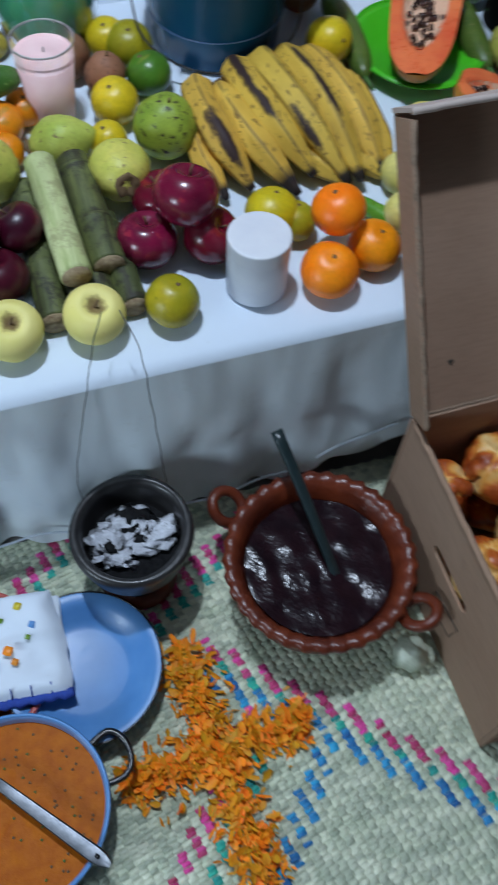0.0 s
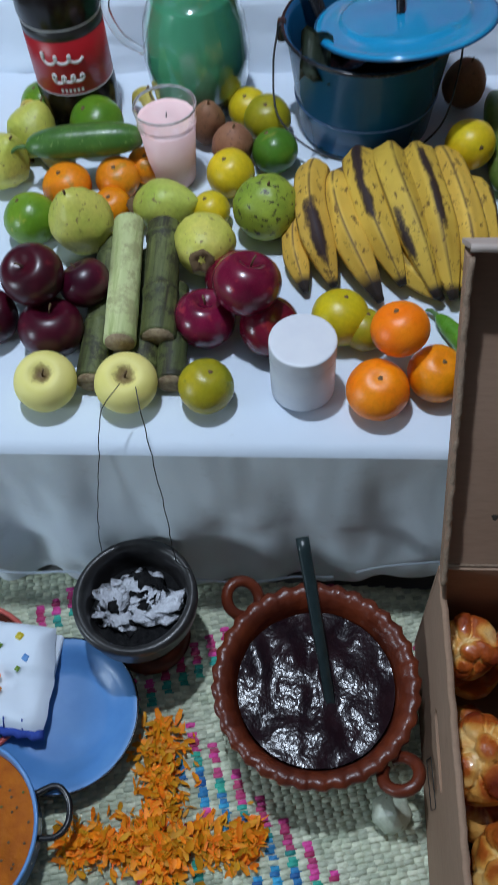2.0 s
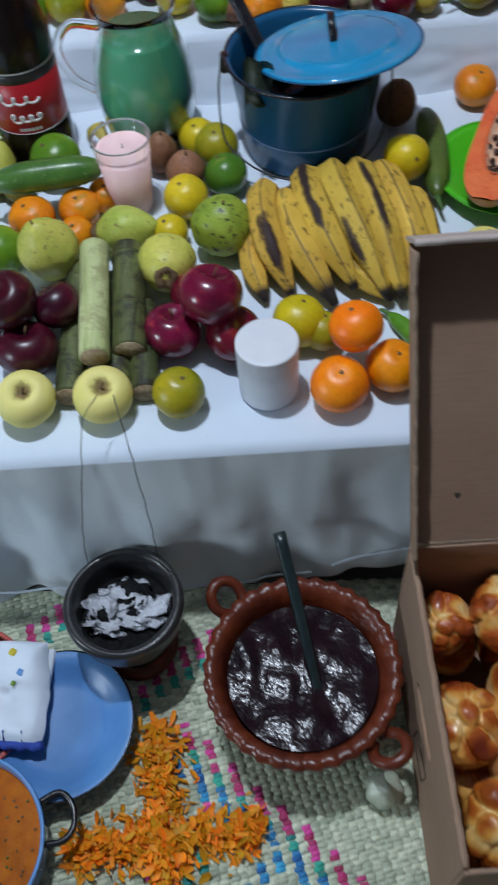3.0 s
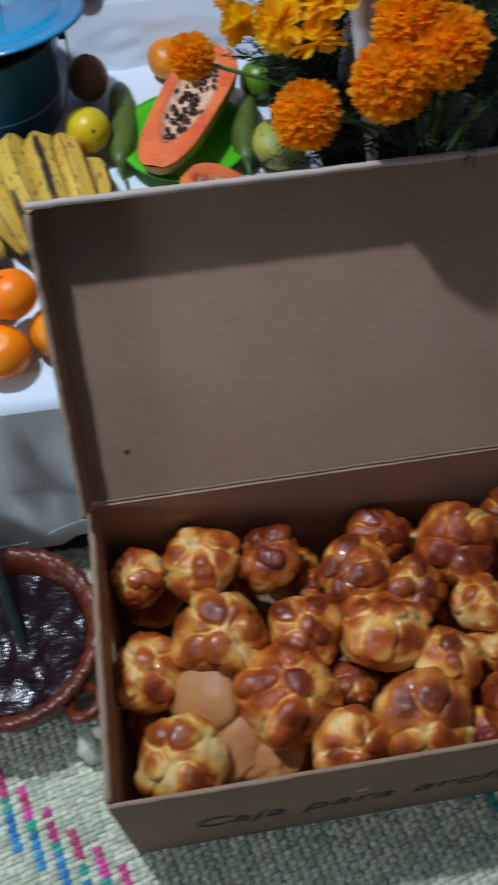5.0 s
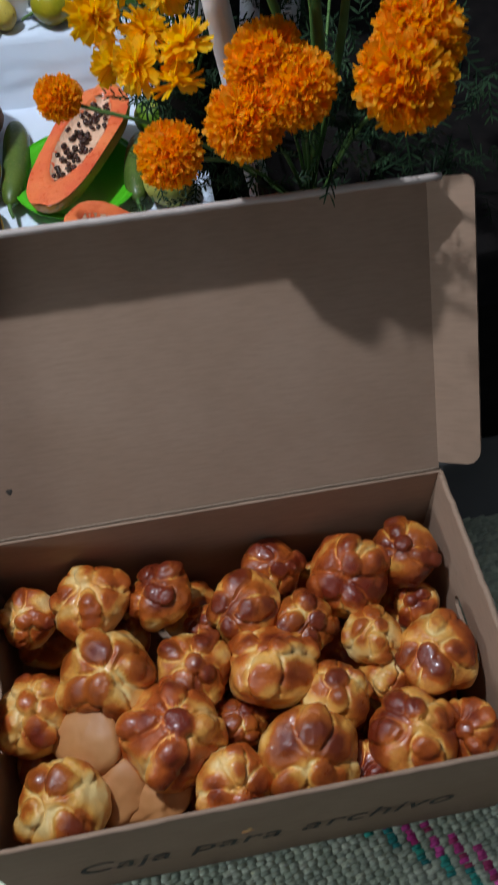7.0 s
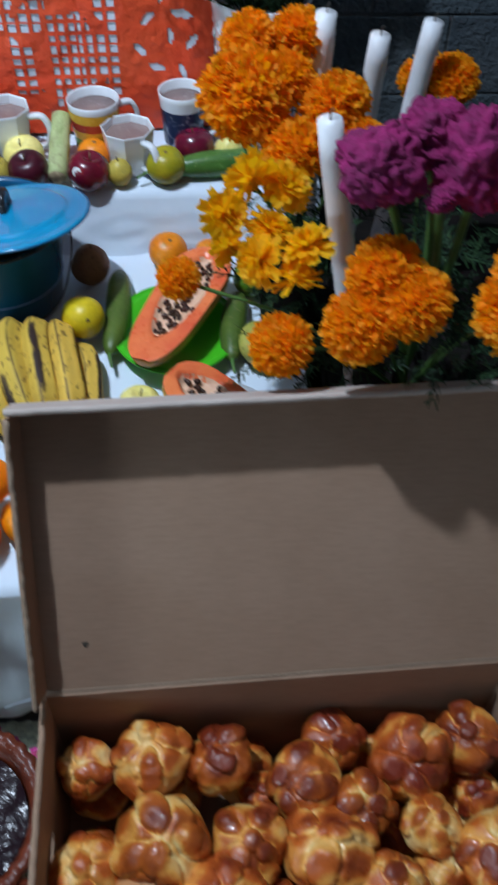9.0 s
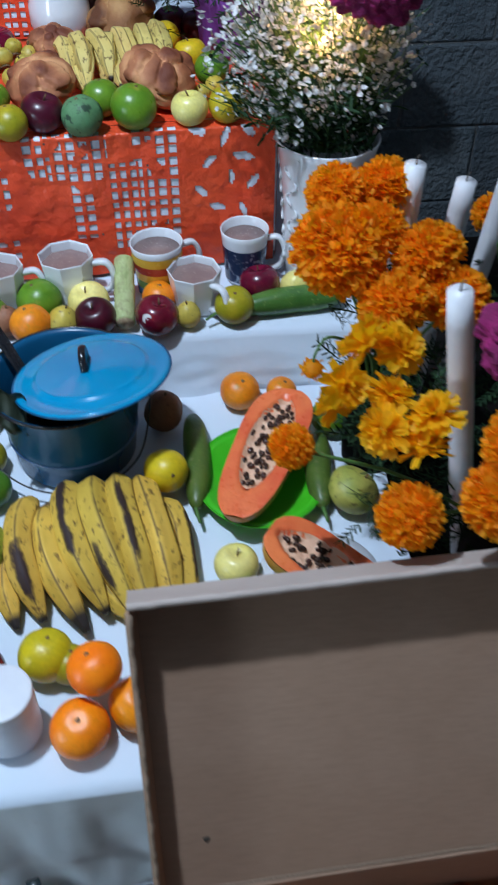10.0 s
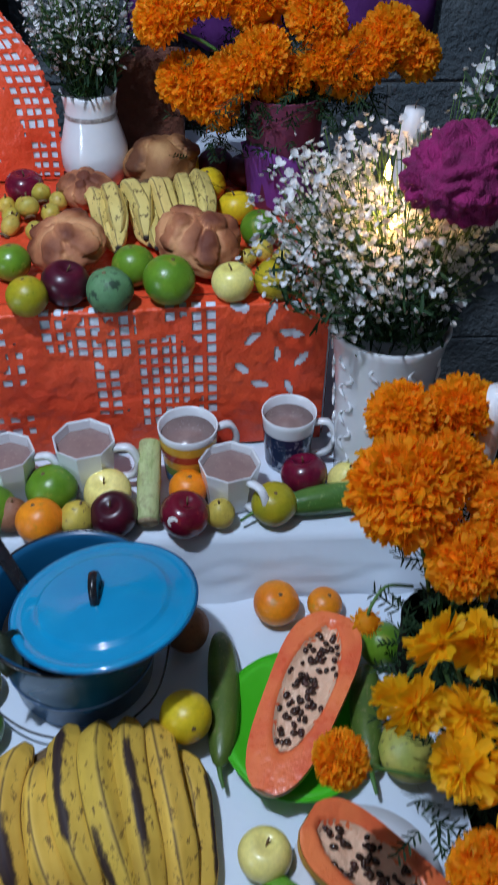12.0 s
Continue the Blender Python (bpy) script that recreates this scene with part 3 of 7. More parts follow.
tier3 = cloth_tier("white_tablecloth", "white cloth showing through cut orange paper", 0.30, 1.499, 2.184, 2.80, T3 - 0.003, T2 + 0.002, 3.0, 0.001, 5.2, CLOTH)
# white stitched hem of the front cloth, rising towards the box
for x0, x1 in ((0.34, 0.82), (0.90, 1.13), (1.16, 1.28)):
    pts = [(x, 1.312 + (x - 1) * 0.026 - 0.012 - 0.003 * math.sin(x * 40), 0.046 + 0.10 * max(0.0, 0.85 - x) + 0.36 * max(0.0, x - 1.05) + 0.003 * math.sin(x * 60)) for x in np.linspace(x0, x1, 24)]
    part("hem", tube(pts, 0.0020, 6), NAPKIN, tier1, "white stitched hem")


# ---- palm mat with dyed zigzags ----
def build_mat():
    mat = thing("palm_mat", "woven pale palm mat with pink, blue and teal zigzags", "mat")
    part("backing", box((2.0, 0.98, 0.003), (1.20, 0.83, -0.0025), 0), STRAW, mat, smooth=False)
    rnd = random.Random(5)
    sets = {"straw_weave": (STRAW, [], []), "pink_weave": (PINK_STRAND, [], []), "blue_weave": (BLUE_STRAND, [], []), "teal_weave": (TEAL_STRAND, [], [])}
    L, H, drift = 0.0122, 0.0062, 0.0018

    def dye(x, y):
        """Colour of the strand at x, y: nested chevrons of pink, teal and blue."""
        arms = []
        if x > 0.925:
            arms.append((1.055 - 0.86 * (x - 1.0) - y, ((0.030, "pink"), (0.042, "teal"), (0.078, "blue"))))
        if x < 1.0:
            arms.append((1.045 + 1.22 * (x - 1.0) - y, ((0.042, "pink"), (0.062, "straw"), (0.100, "teal"))))
        if x < 1.075:
            arms.append((0.975 + 1.30 * (x - 1.075) - y, ((0.055, "blue"),)))
        arms.append((1.330 - 0.675 * abs(x - 1.10) - y, ((0.035, "pink"), (0.055, "teal"))))
        arms.append((1.225 + 0.9 * (x - 0.66) - y, ((0.040, "pink"), (0.060, "teal"))))
        for v, bands in arms:
            if v > 0:
                for edge, name in bands:
                    if v < edge:
                        if name == "straw":
                            break
                        return name + "_weave"
        return "straw_weave"

    rows_n = int((1.315 - 0.35) / H)
    for row in range(rows_n):
        off = drift * row
        k0 = int((0.22 - off) / L) - 1
        for col in range(k0, k0 + int(1.96 / L) + 2):
            x = col * L + off + rnd.uniform(-0.0007, 0.0007) + (0.0016 if row % 2 else -0.0010)
            y = 1.315 - row * H - (H * 0.5 if col % 2 else 0.0) + rnd.uniform(-0.0004, 0.0004)
            key = dye(x, y) if col % 2 == 0 else "straw_weave"
            if key != "straw_weave" and rnd.random() < 0.05:
                key = "straw_weave"
            _, vs, fs = sets[key]
            w, h = L * rnd.uniform(0.98, 1.10), H * rnd.uniform(0.90, 1.02)
            z, tip = rnd.uniform(0.0020, 0.0036), rnd.uniform(0.0006, 0.0014)
            o = len(vs)
            for px, py, pz in ((0, 0, 0.0002), (w, 0, 0.0002), (w, h, 0.0002), (0, h, 0.0002), (w * .06, h * .08, tip), (w * .5, h * .05, z), (w * .94, h * .08, tip), (w * .94, h * .92, tip), (w * .5, h * .95, z), (w * .06, h * .92, tip)):
                vs.append((x + px - 0.22 * py, y + py + 0.0022 * (px / w - 0.5), pz))
            for f in ((4, 5, 8, 9), (5, 6, 7, 8), (0, 1, 6, 5), (0, 5, 4), (1, 2, 7, 6), (2, 3, 9, 8), (2, 8, 7), (3, 0, 4, 9)):
                fs.append(tuple(o + i for i in f))
    for key, (material, vs, fs) in sets.items():
        tagged(raw(key, vs, fs, material, mat, True), kind="stuff")


build_mat()


def petal(vs, fs, m, length, width, curl):
    """One small curved petal: a strip of two folded quads, set by the matrix m."""
    o = len(vs)
    for t, w, z in ((0.0, 0.35, 0.0), (0.55, 1.0, curl * 0.35), (1.0, 0.55, curl)):
        for s in (-1, 0, 1):
            vs.append(tuple(m @ Vector((s * w * width / 2, t * length, z * length + (0.12 * width if s else 0)))))
    for i in (0, 1):
        for j in (0, 1):
            a = o + i * 3 + j
            fs.append((a, a + 1, a + 4, a + 3))


def build_petals():
    rnd = random.Random(11)
    vs, fs = [], []
    arms = [((0.905, 1.105), (0.938, 0.790), 0.030, 980), ((0.800, 0.945), (1.050, 0.968), 0.027, 900)]
    for (ax, ay), (bx, by), half, n in arms:
        for _ in range(n):
            t = rnd.random()
            dx, dy = bx - ax, by - ay
            ln = math.hypot(dx, dy)
            o = rnd.gauss(0, 0.5) * half
            o = max(-half * 1.5, min(half * 1.5, o + 0.010 * nz(t * 9, ax * 9))) if rnd.random() < 0.96 else rnd.uniform(-2, 2) * half
            x, y = ax + dx * t - dy / ln * o, ay + dy * t + dx / ln * o
            m = pose(x, y, 0.004 + rnd.random() * 0.015 * max(0.1, 1 - abs(o) / half / 1.6), rnd.uniform(-16, 30), rnd.uniform(-50, 50), rnd.uniform(0, 360))
            broad = rnd.random() < 0.3
            petal(vs, fs, m, rnd.uniform(0.012, 0.022) if broad else rnd.uniform(0.007, 0.016), rnd.uniform(0.007, 0.012) if broad else rnd.uniform(0.0025, 0.006), rnd.uniform(-0.5, 0.6))
    ob = raw("marigold_petals", vs, fs, DRY_PETAL, smooth=True)
    tagged(ob, "loose orange marigold petals laid as a cross on the mat", "petals", kind="stuff")


build_petals()


# ---- floor things ----
def cazuela():
    ob = thing("clay_pot", "glazed red clay pot of dark mole with ruffled rim", "pot", m=pose(1.110, 1.140, 0.0, 0, 0, 0))
    ruff = lambda a, i: (0.0022 * math.sin(a * 33), 0.0026 * math.sin(a * 33 + 1)) if 5 <= i <= 9 else (0, 0)
    prof = [(0, 0.001), (0.060, 0.001), (0.085, 0.012), (0.108, 0.045), (0.118, 0.090), (0.122, 0.104), (0.129, 0.114), (0.128, 0.122), (0.118, 0.1235), (0.109, 0.117), (0.103, 0.100), (0.097, 0.060), (0.070, 0.018), (0, 0.014)]
    part("pot_body", lathe(prof, 104, ruff), CLAY, ob)
    bm = bmesh.new()
    rows = []
    for i in range(26):
        r = 0.0995 * i / 25
        rows.append([(r * math.cos(TAU * k / 72), r * math.sin(TAU * k / 72), 0.094 + 0.0036 * nz(r * math.cos(TAU * k / 72) * 45, r * math.sin(TAU * k / 72) * 26, 3) + 0.004 * nz(r * math.cos(TAU * k / 72) * 16, r * math.sin(TAU * k / 72) * 16, 7)) for k in range(72)])
    grid(bm, rows, close_v=True)
    part("mole", bm, MOLE, ob, "glossy dark brown mole sauce")
    for a in (133, -45):
        ca, sa = math.cos(radians(a)), math.sin(radians(a))
        pts = []
        for k in range(21):
            b = radians(-165 + 330 * k / 20)
            rr = 0.0215
            along, side = 0.126 + rr * 0.9 + rr * math.cos(b) * 0.95, rr * math.sin(b)
            pts.append((along * ca - side * sa, along * sa + side * ca, 0.112 + 0.012 * math.cos(b)))
        part("ring_handle", tube(pts, 0.0078, 10), CLAY, ob)
    # ladle leaning out of the pot
    ladle = thing("ladle", "dark enamel ladle standing in the mole pot", "ladle")
    tip, bowl = Vector((1.087, 1.290, 0.212)), Vector((1.135, 1.100, 0.070))
    part("handle", tube(spline([tip, tip.lerp(bowl, 0.5) + Vector((0, 0, 0.006)), bowl], 14), lambda t: 0.0085 - 0.002 * t, 8, shape=lambda a: 1.0 if abs(math.cos(a)) > 0.6 else 0.55), DARK_LADLE, ladle)
    part("bowl", lathe([(0.001, 0.0), (0.022, 0.004), (0.032, 0.016), (0.036, 0.026), (0.034, 0.026), (0.028, 0.014), (0.001, 0.004)], 28), DARK_LADLE, ladle, m=pose(1.146, 1.098, 0.052, 20, 10, 0))


cazuela()


def incense_bowl():
    ob = thing("incense_burner", "black glazed clay incense burner with white ash", "incense burner", m=pose(0.876, 1.226, 0.0))
    prof = [(0, 0.001), (0.050, 0.001), (0.054, 0.006), (0.040, 0.022), (0.034, 0.048), (0.042, 0.066), (0.064, 0.088), (0.075, 0.115), (0.0785, 0.140), (0.0805, 0.149), (0.0800, 0.155), (0.0765, 0.1590), (0.0710, 0.1585), (0.0670, 0.154), (0.0655, 0.146), (0.063, 0.122), (0.053, 0.100), (0, 0.094)]
    part("bowl", lathe(prof, 64, lambda a, i: (0.0008 * math.sin(a * 3 + i), 0)), BLACK_CLAY, ob)
    part("foot_band", lathe([(0.0545, 0.004), (0.0560, 0.008), (0.0425, 0.022), (0.0410, 0.021)], 48), CLAY, ob, "bare red clay foot")
    rnd = random.Random(3)
    bm = lathe([(0.0625, 0.112), (0.045, 0.117), (0.02, 0.120), (0, 0.121)], 36, lambda a, i: (0, 0.004 * nz(math.cos(a) * 3, math.sin(a) * 3, i)))
    part("charcoal_bed", bm, CHARCOAL, ob, "spent black charcoal")
    for lump in range(34):
        a, r = rnd.uniform(0, TAU), 0.040 * math.sqrt(rnd.random())
        s = rnd.uniform(0.009, 0.019)
        sd = rnd.random() * 50
        bm = solid(16, 11, lambda t, p: Vector((s * math.sin(t) * math.cos(p) * 1.5, s * math.sin(t) * math.sin(p), s * 0.16 * math.cos(t))) * (1 + 0.8 * nz(math.sin(t) * math.cos(p) * 3 + sd, math.sin(t) * math.sin(p) * 3, math.cos(t) * 3)))
        part("ash_flake", bm, ASH if rnd.random() < 0.76 else CHARCOAL, ob, m=pose(r * math.cos(a) * 1.10 + 0.002, r * math.sin(a) * 0.62 + 0.002 + 0.006 * math.cos(a), 0.122 + rnd.random() * 0.006, rnd.uniform(-20, 20), rnd.uniform(-20, 20), rnd.uniform(-40, 60)))
    # the thin wire bail
    for pts in ([(0.824, 1.285, 0.156), (0.824, 1.300, 0.196), (0.853, 1.306, 0.347), (0.875, 1.312, 0.444), (0.890, 1.345, 0.449)],
                [(0.944, 1.262, 0.156), (0.931, 1.257, 0.207), (0.928, 1.275, 0.292), (0.921, 1.300, 0.425), (0.908, 1.340, 0.452)]):
        part("wire_bail", tube([Vector(p) - Vector((0.876, 1.226, 0)) for p in [q + Vector((0.0022 * nz(q.z * 60, q.x * 9), 0, 0)) for q in spline(pts, 40)]], 0.0006, 6), WIRE, ob, "thin dark wire")


incense_bowl()


def blue_plate():
    ob = thing("enamel_plate", "round pale blue enamel plate with raised rim on the mat", "plate", m=pose(0.778, 1.100, 0.0))
    part("dish", lathe([(0, 0.020), (0.060, 0.020), (0.074, 0.024), (0.082, 0.036), (0.101, 0.045), (0.1025, 0.049), (0.100, 0.050), (0.081, 0.041), (0.071, 0.030), (0.055, 0.0265), (0, 0.0265)], 72), BLUE_PLATE, ob)
    part("rim", tube([(0.1022 * math.cos(TAU * k / 60), 0.1022 * math.sin(TAU * k / 60), 0.0485) for k in range(61)], 0.0016, 6, caps=False), BLACK_RIM, ob, "thin dark enamel rim")
    part("foot_ring", lathe([(0.050, 0.001), (0.056, 0.001), (0.062, 0.021), (0.056, 0.021), (0.050, 0.001)], 48), BLUE_PLATE, ob)


blue_plate()


def napkin_bundle():
    ob = thing("folded_napkin", "white embroidered napkin with blue crochet edge over the plate", "napkin", m=pose(0.640, 1.150, 0.0, 0, 0, -4))
    bm = bmesh.new()
    rows = []
    for j in range(25):
        row = []
        for k in range(31):
            u, v = k / 30, j / 24
            x, y = -0.12 + 0.245 * u, -0.070 + 0.140 * v
            edge = min(u, 1 - u, v * 1.4, (1 - v) * 1.4)
            z = 0.054 + 0.017 * min(1, edge * 9) ** 0.5 + 0.007 * nz(u * 4, v * 4, 2) + 0.003 * nz(u * 11, v * 9, 6) + (0.006 if v > 0.5 else 0)
            x -= 0.030 * max(0, v - 0.45) * (u > 0.9) * (u - 0.9) * 10
            row.append((x + 0.004 * nz(v * 4, 1), y + 0.004 * nz(u * 4, 5), z))
        rows.append(row)
    vs = grid(bm, rows)
    part("cloth_fold", bm, NAPKIN, ob)
    part("lower_fold", box((0.236, 0.130, 0.012), (0.002, -0.002, 0.049), 0.004), NAPKIN, ob)
    pts = [(-0.122 + 0.249 * k / 40, -0.0725 + 0.0018 * math.sin(k * 2.1), 0.053) for k in range(41)]
    part("crochet_edge", tube(pts, 0.0065, 8), BLUE_TRIM, ob, "royal blue crochet edging")
    for k in range(9):
        x = -0.10 + 0.025 * k
        part("blanket_stitch", tube([(x, -0.070, 0.058), (x + 0.001, -0.060, 0.0745)], 0.001, 5), BLUE_TRIM, ob)
    curl = [(-0.01 + 0.030 * math.cos(k * 0.45) * (1 - k / 40), 0.0 + 0.02 * math.sin(k * 0.45) + k * 0.001, 0.0815) for k in range(26)]
    part("embroidery_stem", tube(curl, 0.0011, 5), GREEN_STEM, ob, "green embroidered tendril")
    for x, y, c, s in ((0.030, -0.035, BLUE_PLATE, 0.010), (-0.020, 0.020, BLUE_PLATE, 0.011), (0.085, 0.018, BLUE_PLATE, 0.009), (0.045, 0.030, LIME, 0.006), (0.078, 0.002, LIME, 0.006), (0.008, -0.015, LIME, 0.006), (0.052, -0.012, ORANGE, 0.011), (0.068, 0.046, YELLOW_ORANGE, 0.009), (0.060, -0.028, TANGERINE, 0.008), (0.02, 0.05, YELLOW_APPLE, 0.009)):
        part("embroidered_flower", lathe([(0, 0.002), (s * 0.36, 0.0016), (s * 0.62, 0.0)], 20, lambda a, i: (0.0006 * math.sin(a * 4), 0)), c, ob, m=pose(x, y, 0.0790))
    # the red basket under the cloth
    basket = thing("basket", "shallow red-brown clay dish under the napkin", "dish", m=pose(0.625, 1.135, 0.0))
    part("dish", lathe([(0, 0.001), (0.070, 0.001), (0.100, 0.020), (0.112, 0.044), (0.109, 0.0455), (0.094, 0.026), (0.066, 0.008), (0, 0.007)], 48), CLAY, basket)
    part("rim", tube([(0.1105 * math.cos(TAU * k / 48), 0.1105 * math.sin(TAU * k / 48), 0.0445) for k in range(49)], 0.004, 8, caps=False), fruit("coral_rim", (0.52, 0.10, 0.07), (0.58, 0.14, 0.09)), basket, "coral red rim")


napkin_bundle()


def salsa_pan():
    ob = thing("enamel_pan", "grey-blue enamel pan of orange red sauce with a loop handle", "pan", m=pose(0.672, 0.945, 0.0))
    part("pan_body", lathe([(0, 0.001), (0.088, 0.001), (0.100, 0.008), (0.106, 0.030), (0.108, 0.066), (0.111, 0.070), (0.1105, 0.073), (0.1065, 0.072), (0.1045, 0.066), (0.101, 0.030), (0.09, 0.012), (0, 0.010)], 72), BLUE_PAN, ob)
    part("rim", tube([(0.1095 * math.cos(TAU * k / 60), 0.1095 * math.sin(TAU * k / 60), 0.072) for k in range(61)], 0.0024, 6, caps=False), BLUE_PLATE, ob)
    bm = bmesh.new()
    grid(bm, [[(0.104 * i / 16 * math.cos(TAU * k / 60), 0.104 * i / 16 * math.sin(TAU * k / 60), 0.058 + 0.0014 * nz(i * math.cos(TAU * k / 60) * 0.7, i * math.sin(TAU * k / 60) * 0.7, 4)) for k in range(60)] for i in range(17)], close_v=True)
    part("sauce", bm, SALSA, ob, "thick orange red sauce")
    rnd = random.Random(8)
    for _ in range(90):
        a, r = rnd.uniform(0, TAU), 0.098 * math.sqrt(rnd.random())
        part("herb_fleck", lathe([(0, 0.0012), (0.0015, 0.0008), (0.0018, 0)], 6), STEM if _ % 3 else AVOCADO, ob, m=pose(r * math.cos(a), r * math.sin(a), 0.0588, 0, 0, rnd.uniform(0, 360)))
    pts = [(0.104, 0.026, 0.060), (0.132, 0.032, 0.058), (0.146, 0.014, 0.057), (0.144, -0.012, 0.056), (0.128, -0.026, 0.057), (0.102, -0.024, 0.058)]
    part("loop_handle", tube(spline(pts, 26), 0.0042, 8, shape=lambda a: 1.25 if abs(math.sin(a)) > 0.6 else 0.8), BLACK_RIM, ob, "black loop handle", m=pose(0, 0, 0, 0, 0, 14))
    sp = thing("spoon", "steel serving spoon lying across the sauce pan", "spoon")
    a, b = Vector((0.622, 1.018, 0.062)), Vector((0.768, 0.856, 0.080))
    line = spline([a, a.lerp(b, 0.25) + Vector((0, 0, 0.014)), a.lerp(b, 0.6) + Vector((0, 0, 0.006)), b], 24)
    d = (b - a).normalized()
    side = d.cross(Vector((0, 0, 1))).normalized()
    bm = bmesh.new()
    rows = []
    for i, p in enumerate(line):
        t = i / 24
        w = 0.0045 + 0.0055 * t
        if t > 0.92:
            w *= math.sqrt(max(0.05, 1 - ((t - 0.92) / 0.085) ** 2))
        rows.append([p - side * w + Vector((0, 0, 0.001)), p - side * w * 0.75 + Vector((0, 0, 0.003)), p - Vector((0, 0, 0.0012)), p + side * w * 0.75 + Vector((0, 0, 0.003)), p + side * w + Vector((0, 0, 0.001)), p + side * w * 0.6 - Vector((0, 0, 0.0012)), p - side * w * 0.6 - Vector((0, 0, 0.0012))])
    grid(bm, rows, close_v=True)
    part("handle", bm, STEEL, sp)
    part("bowl", solid(20, 12, lambda t, p: Vector((0.030 * math.sin(t) * math.cos(p), 0.021 * math.sin(t) * math.sin(p), -0.010 * max(0, -math.cos(t)) - 0.001))), STEEL, sp, m=pose(0.605, 1.037, 0.060, 0, 0, -48))
    hole = tube([b.lerp(a, 0.07) + Vector((0, 0, 0.0035)), b.lerp(a, 0.095) + Vector((0, 0, 0.0038))], 0.0022, 8)
    part("hang_hole", hole, BLACK_RIM, sp)


salsa_pan()

gar = part("garlic_bulb", solid(24, 14, lambda t, p: Vector((0.025 * math.sin(t) * math.cos(p) * (1 + 0.06 * math.cos(p * 7)), 0.025 * math.sin(t) * math.sin(p) * (1 + 0.06 * math.cos(p * 7)), 0.021 * math.cos(t) + 0.009 * math.exp(-(t / 0.25) ** 2)))), fruit("pale_green_skin", (0.44, 0.50, 0.38), (0.54, 0.58, 0.46), (0.3, 0.34, 0.22), 0.2))
tagged(rest(gar, 1.209, 1.010, 0.003, 14, 8, 0), "small pale round fruit lying on the mat beside the box", "fruit")


# ---- cardboard box of bread ----
BOX = pose(1.246, 1.238, 0.0, 0, 0, 1.8)
BL, BD, BH, TH = 0.606, 0.366, 0.257, 0.005


def card_panel(w, h, th=TH, hole=None, round_corner=0.0):
    """An upright card sheet in x and z with its back at y = 0; hole: (x, z, half length, half height)."""
    bm = bmesh.new()
    n = 48
    outer = []
    for k in range(n):
        a = TAU * (k + 0.5) / n
        c, s = math.cos(a), math.sin(a)
        f = min((w / 2) / max(abs(c), 1e-6), (h / 2) / max(abs(s), 1e-6))
        outer.append((w / 2 + c * f, h / 2 + s * f))
    for cx, cz in ((0, 0), (w, 0), (w, h), (0, h)):
        i = min(range(n), key=lambda q: (outer[q][0] - cx) ** 2 + (outer[q][1] - cz) ** 2)
        outer[i] = (cx, cz)
    if hole:
        hx, hz, hl, hh = hole
        inner = []
        for k in range(n):
            a = TAU * (k + 0.5) / n
            c, s = math.cos(a), math.sin(a)
            inner.append((hx + (hl - hh) * (1 if c > 0 else -1) * min(1, abs(c) * 3) + hh * c, hz + hh * s * 1.0))
        rings = [[bm.verts.new((x, y, z)) for x, z in loop] for loop, y in ((outer, 0), (inner, 0), (inner, th), (outer, th))]
        for p, q in zip(rings, rings[1:] + rings[:1]):
            for k in range(n):
                bm.faces.new((p[k], p[(k + 1) % n], q[(k + 1) % n], q[k]))
    else:
        f = [bm.verts.new((x, 0, z)) for x, z in outer]
        b = [bm.verts.new((x, th, z)) for x, z in outer]
        bm.faces.new(f), bm.faces.new(b[::-1])
        for k in range(n):
            bm.faces.new((f[k], f[(k + 1) % n], b[(k + 1) % n], b[k]))
    return bm


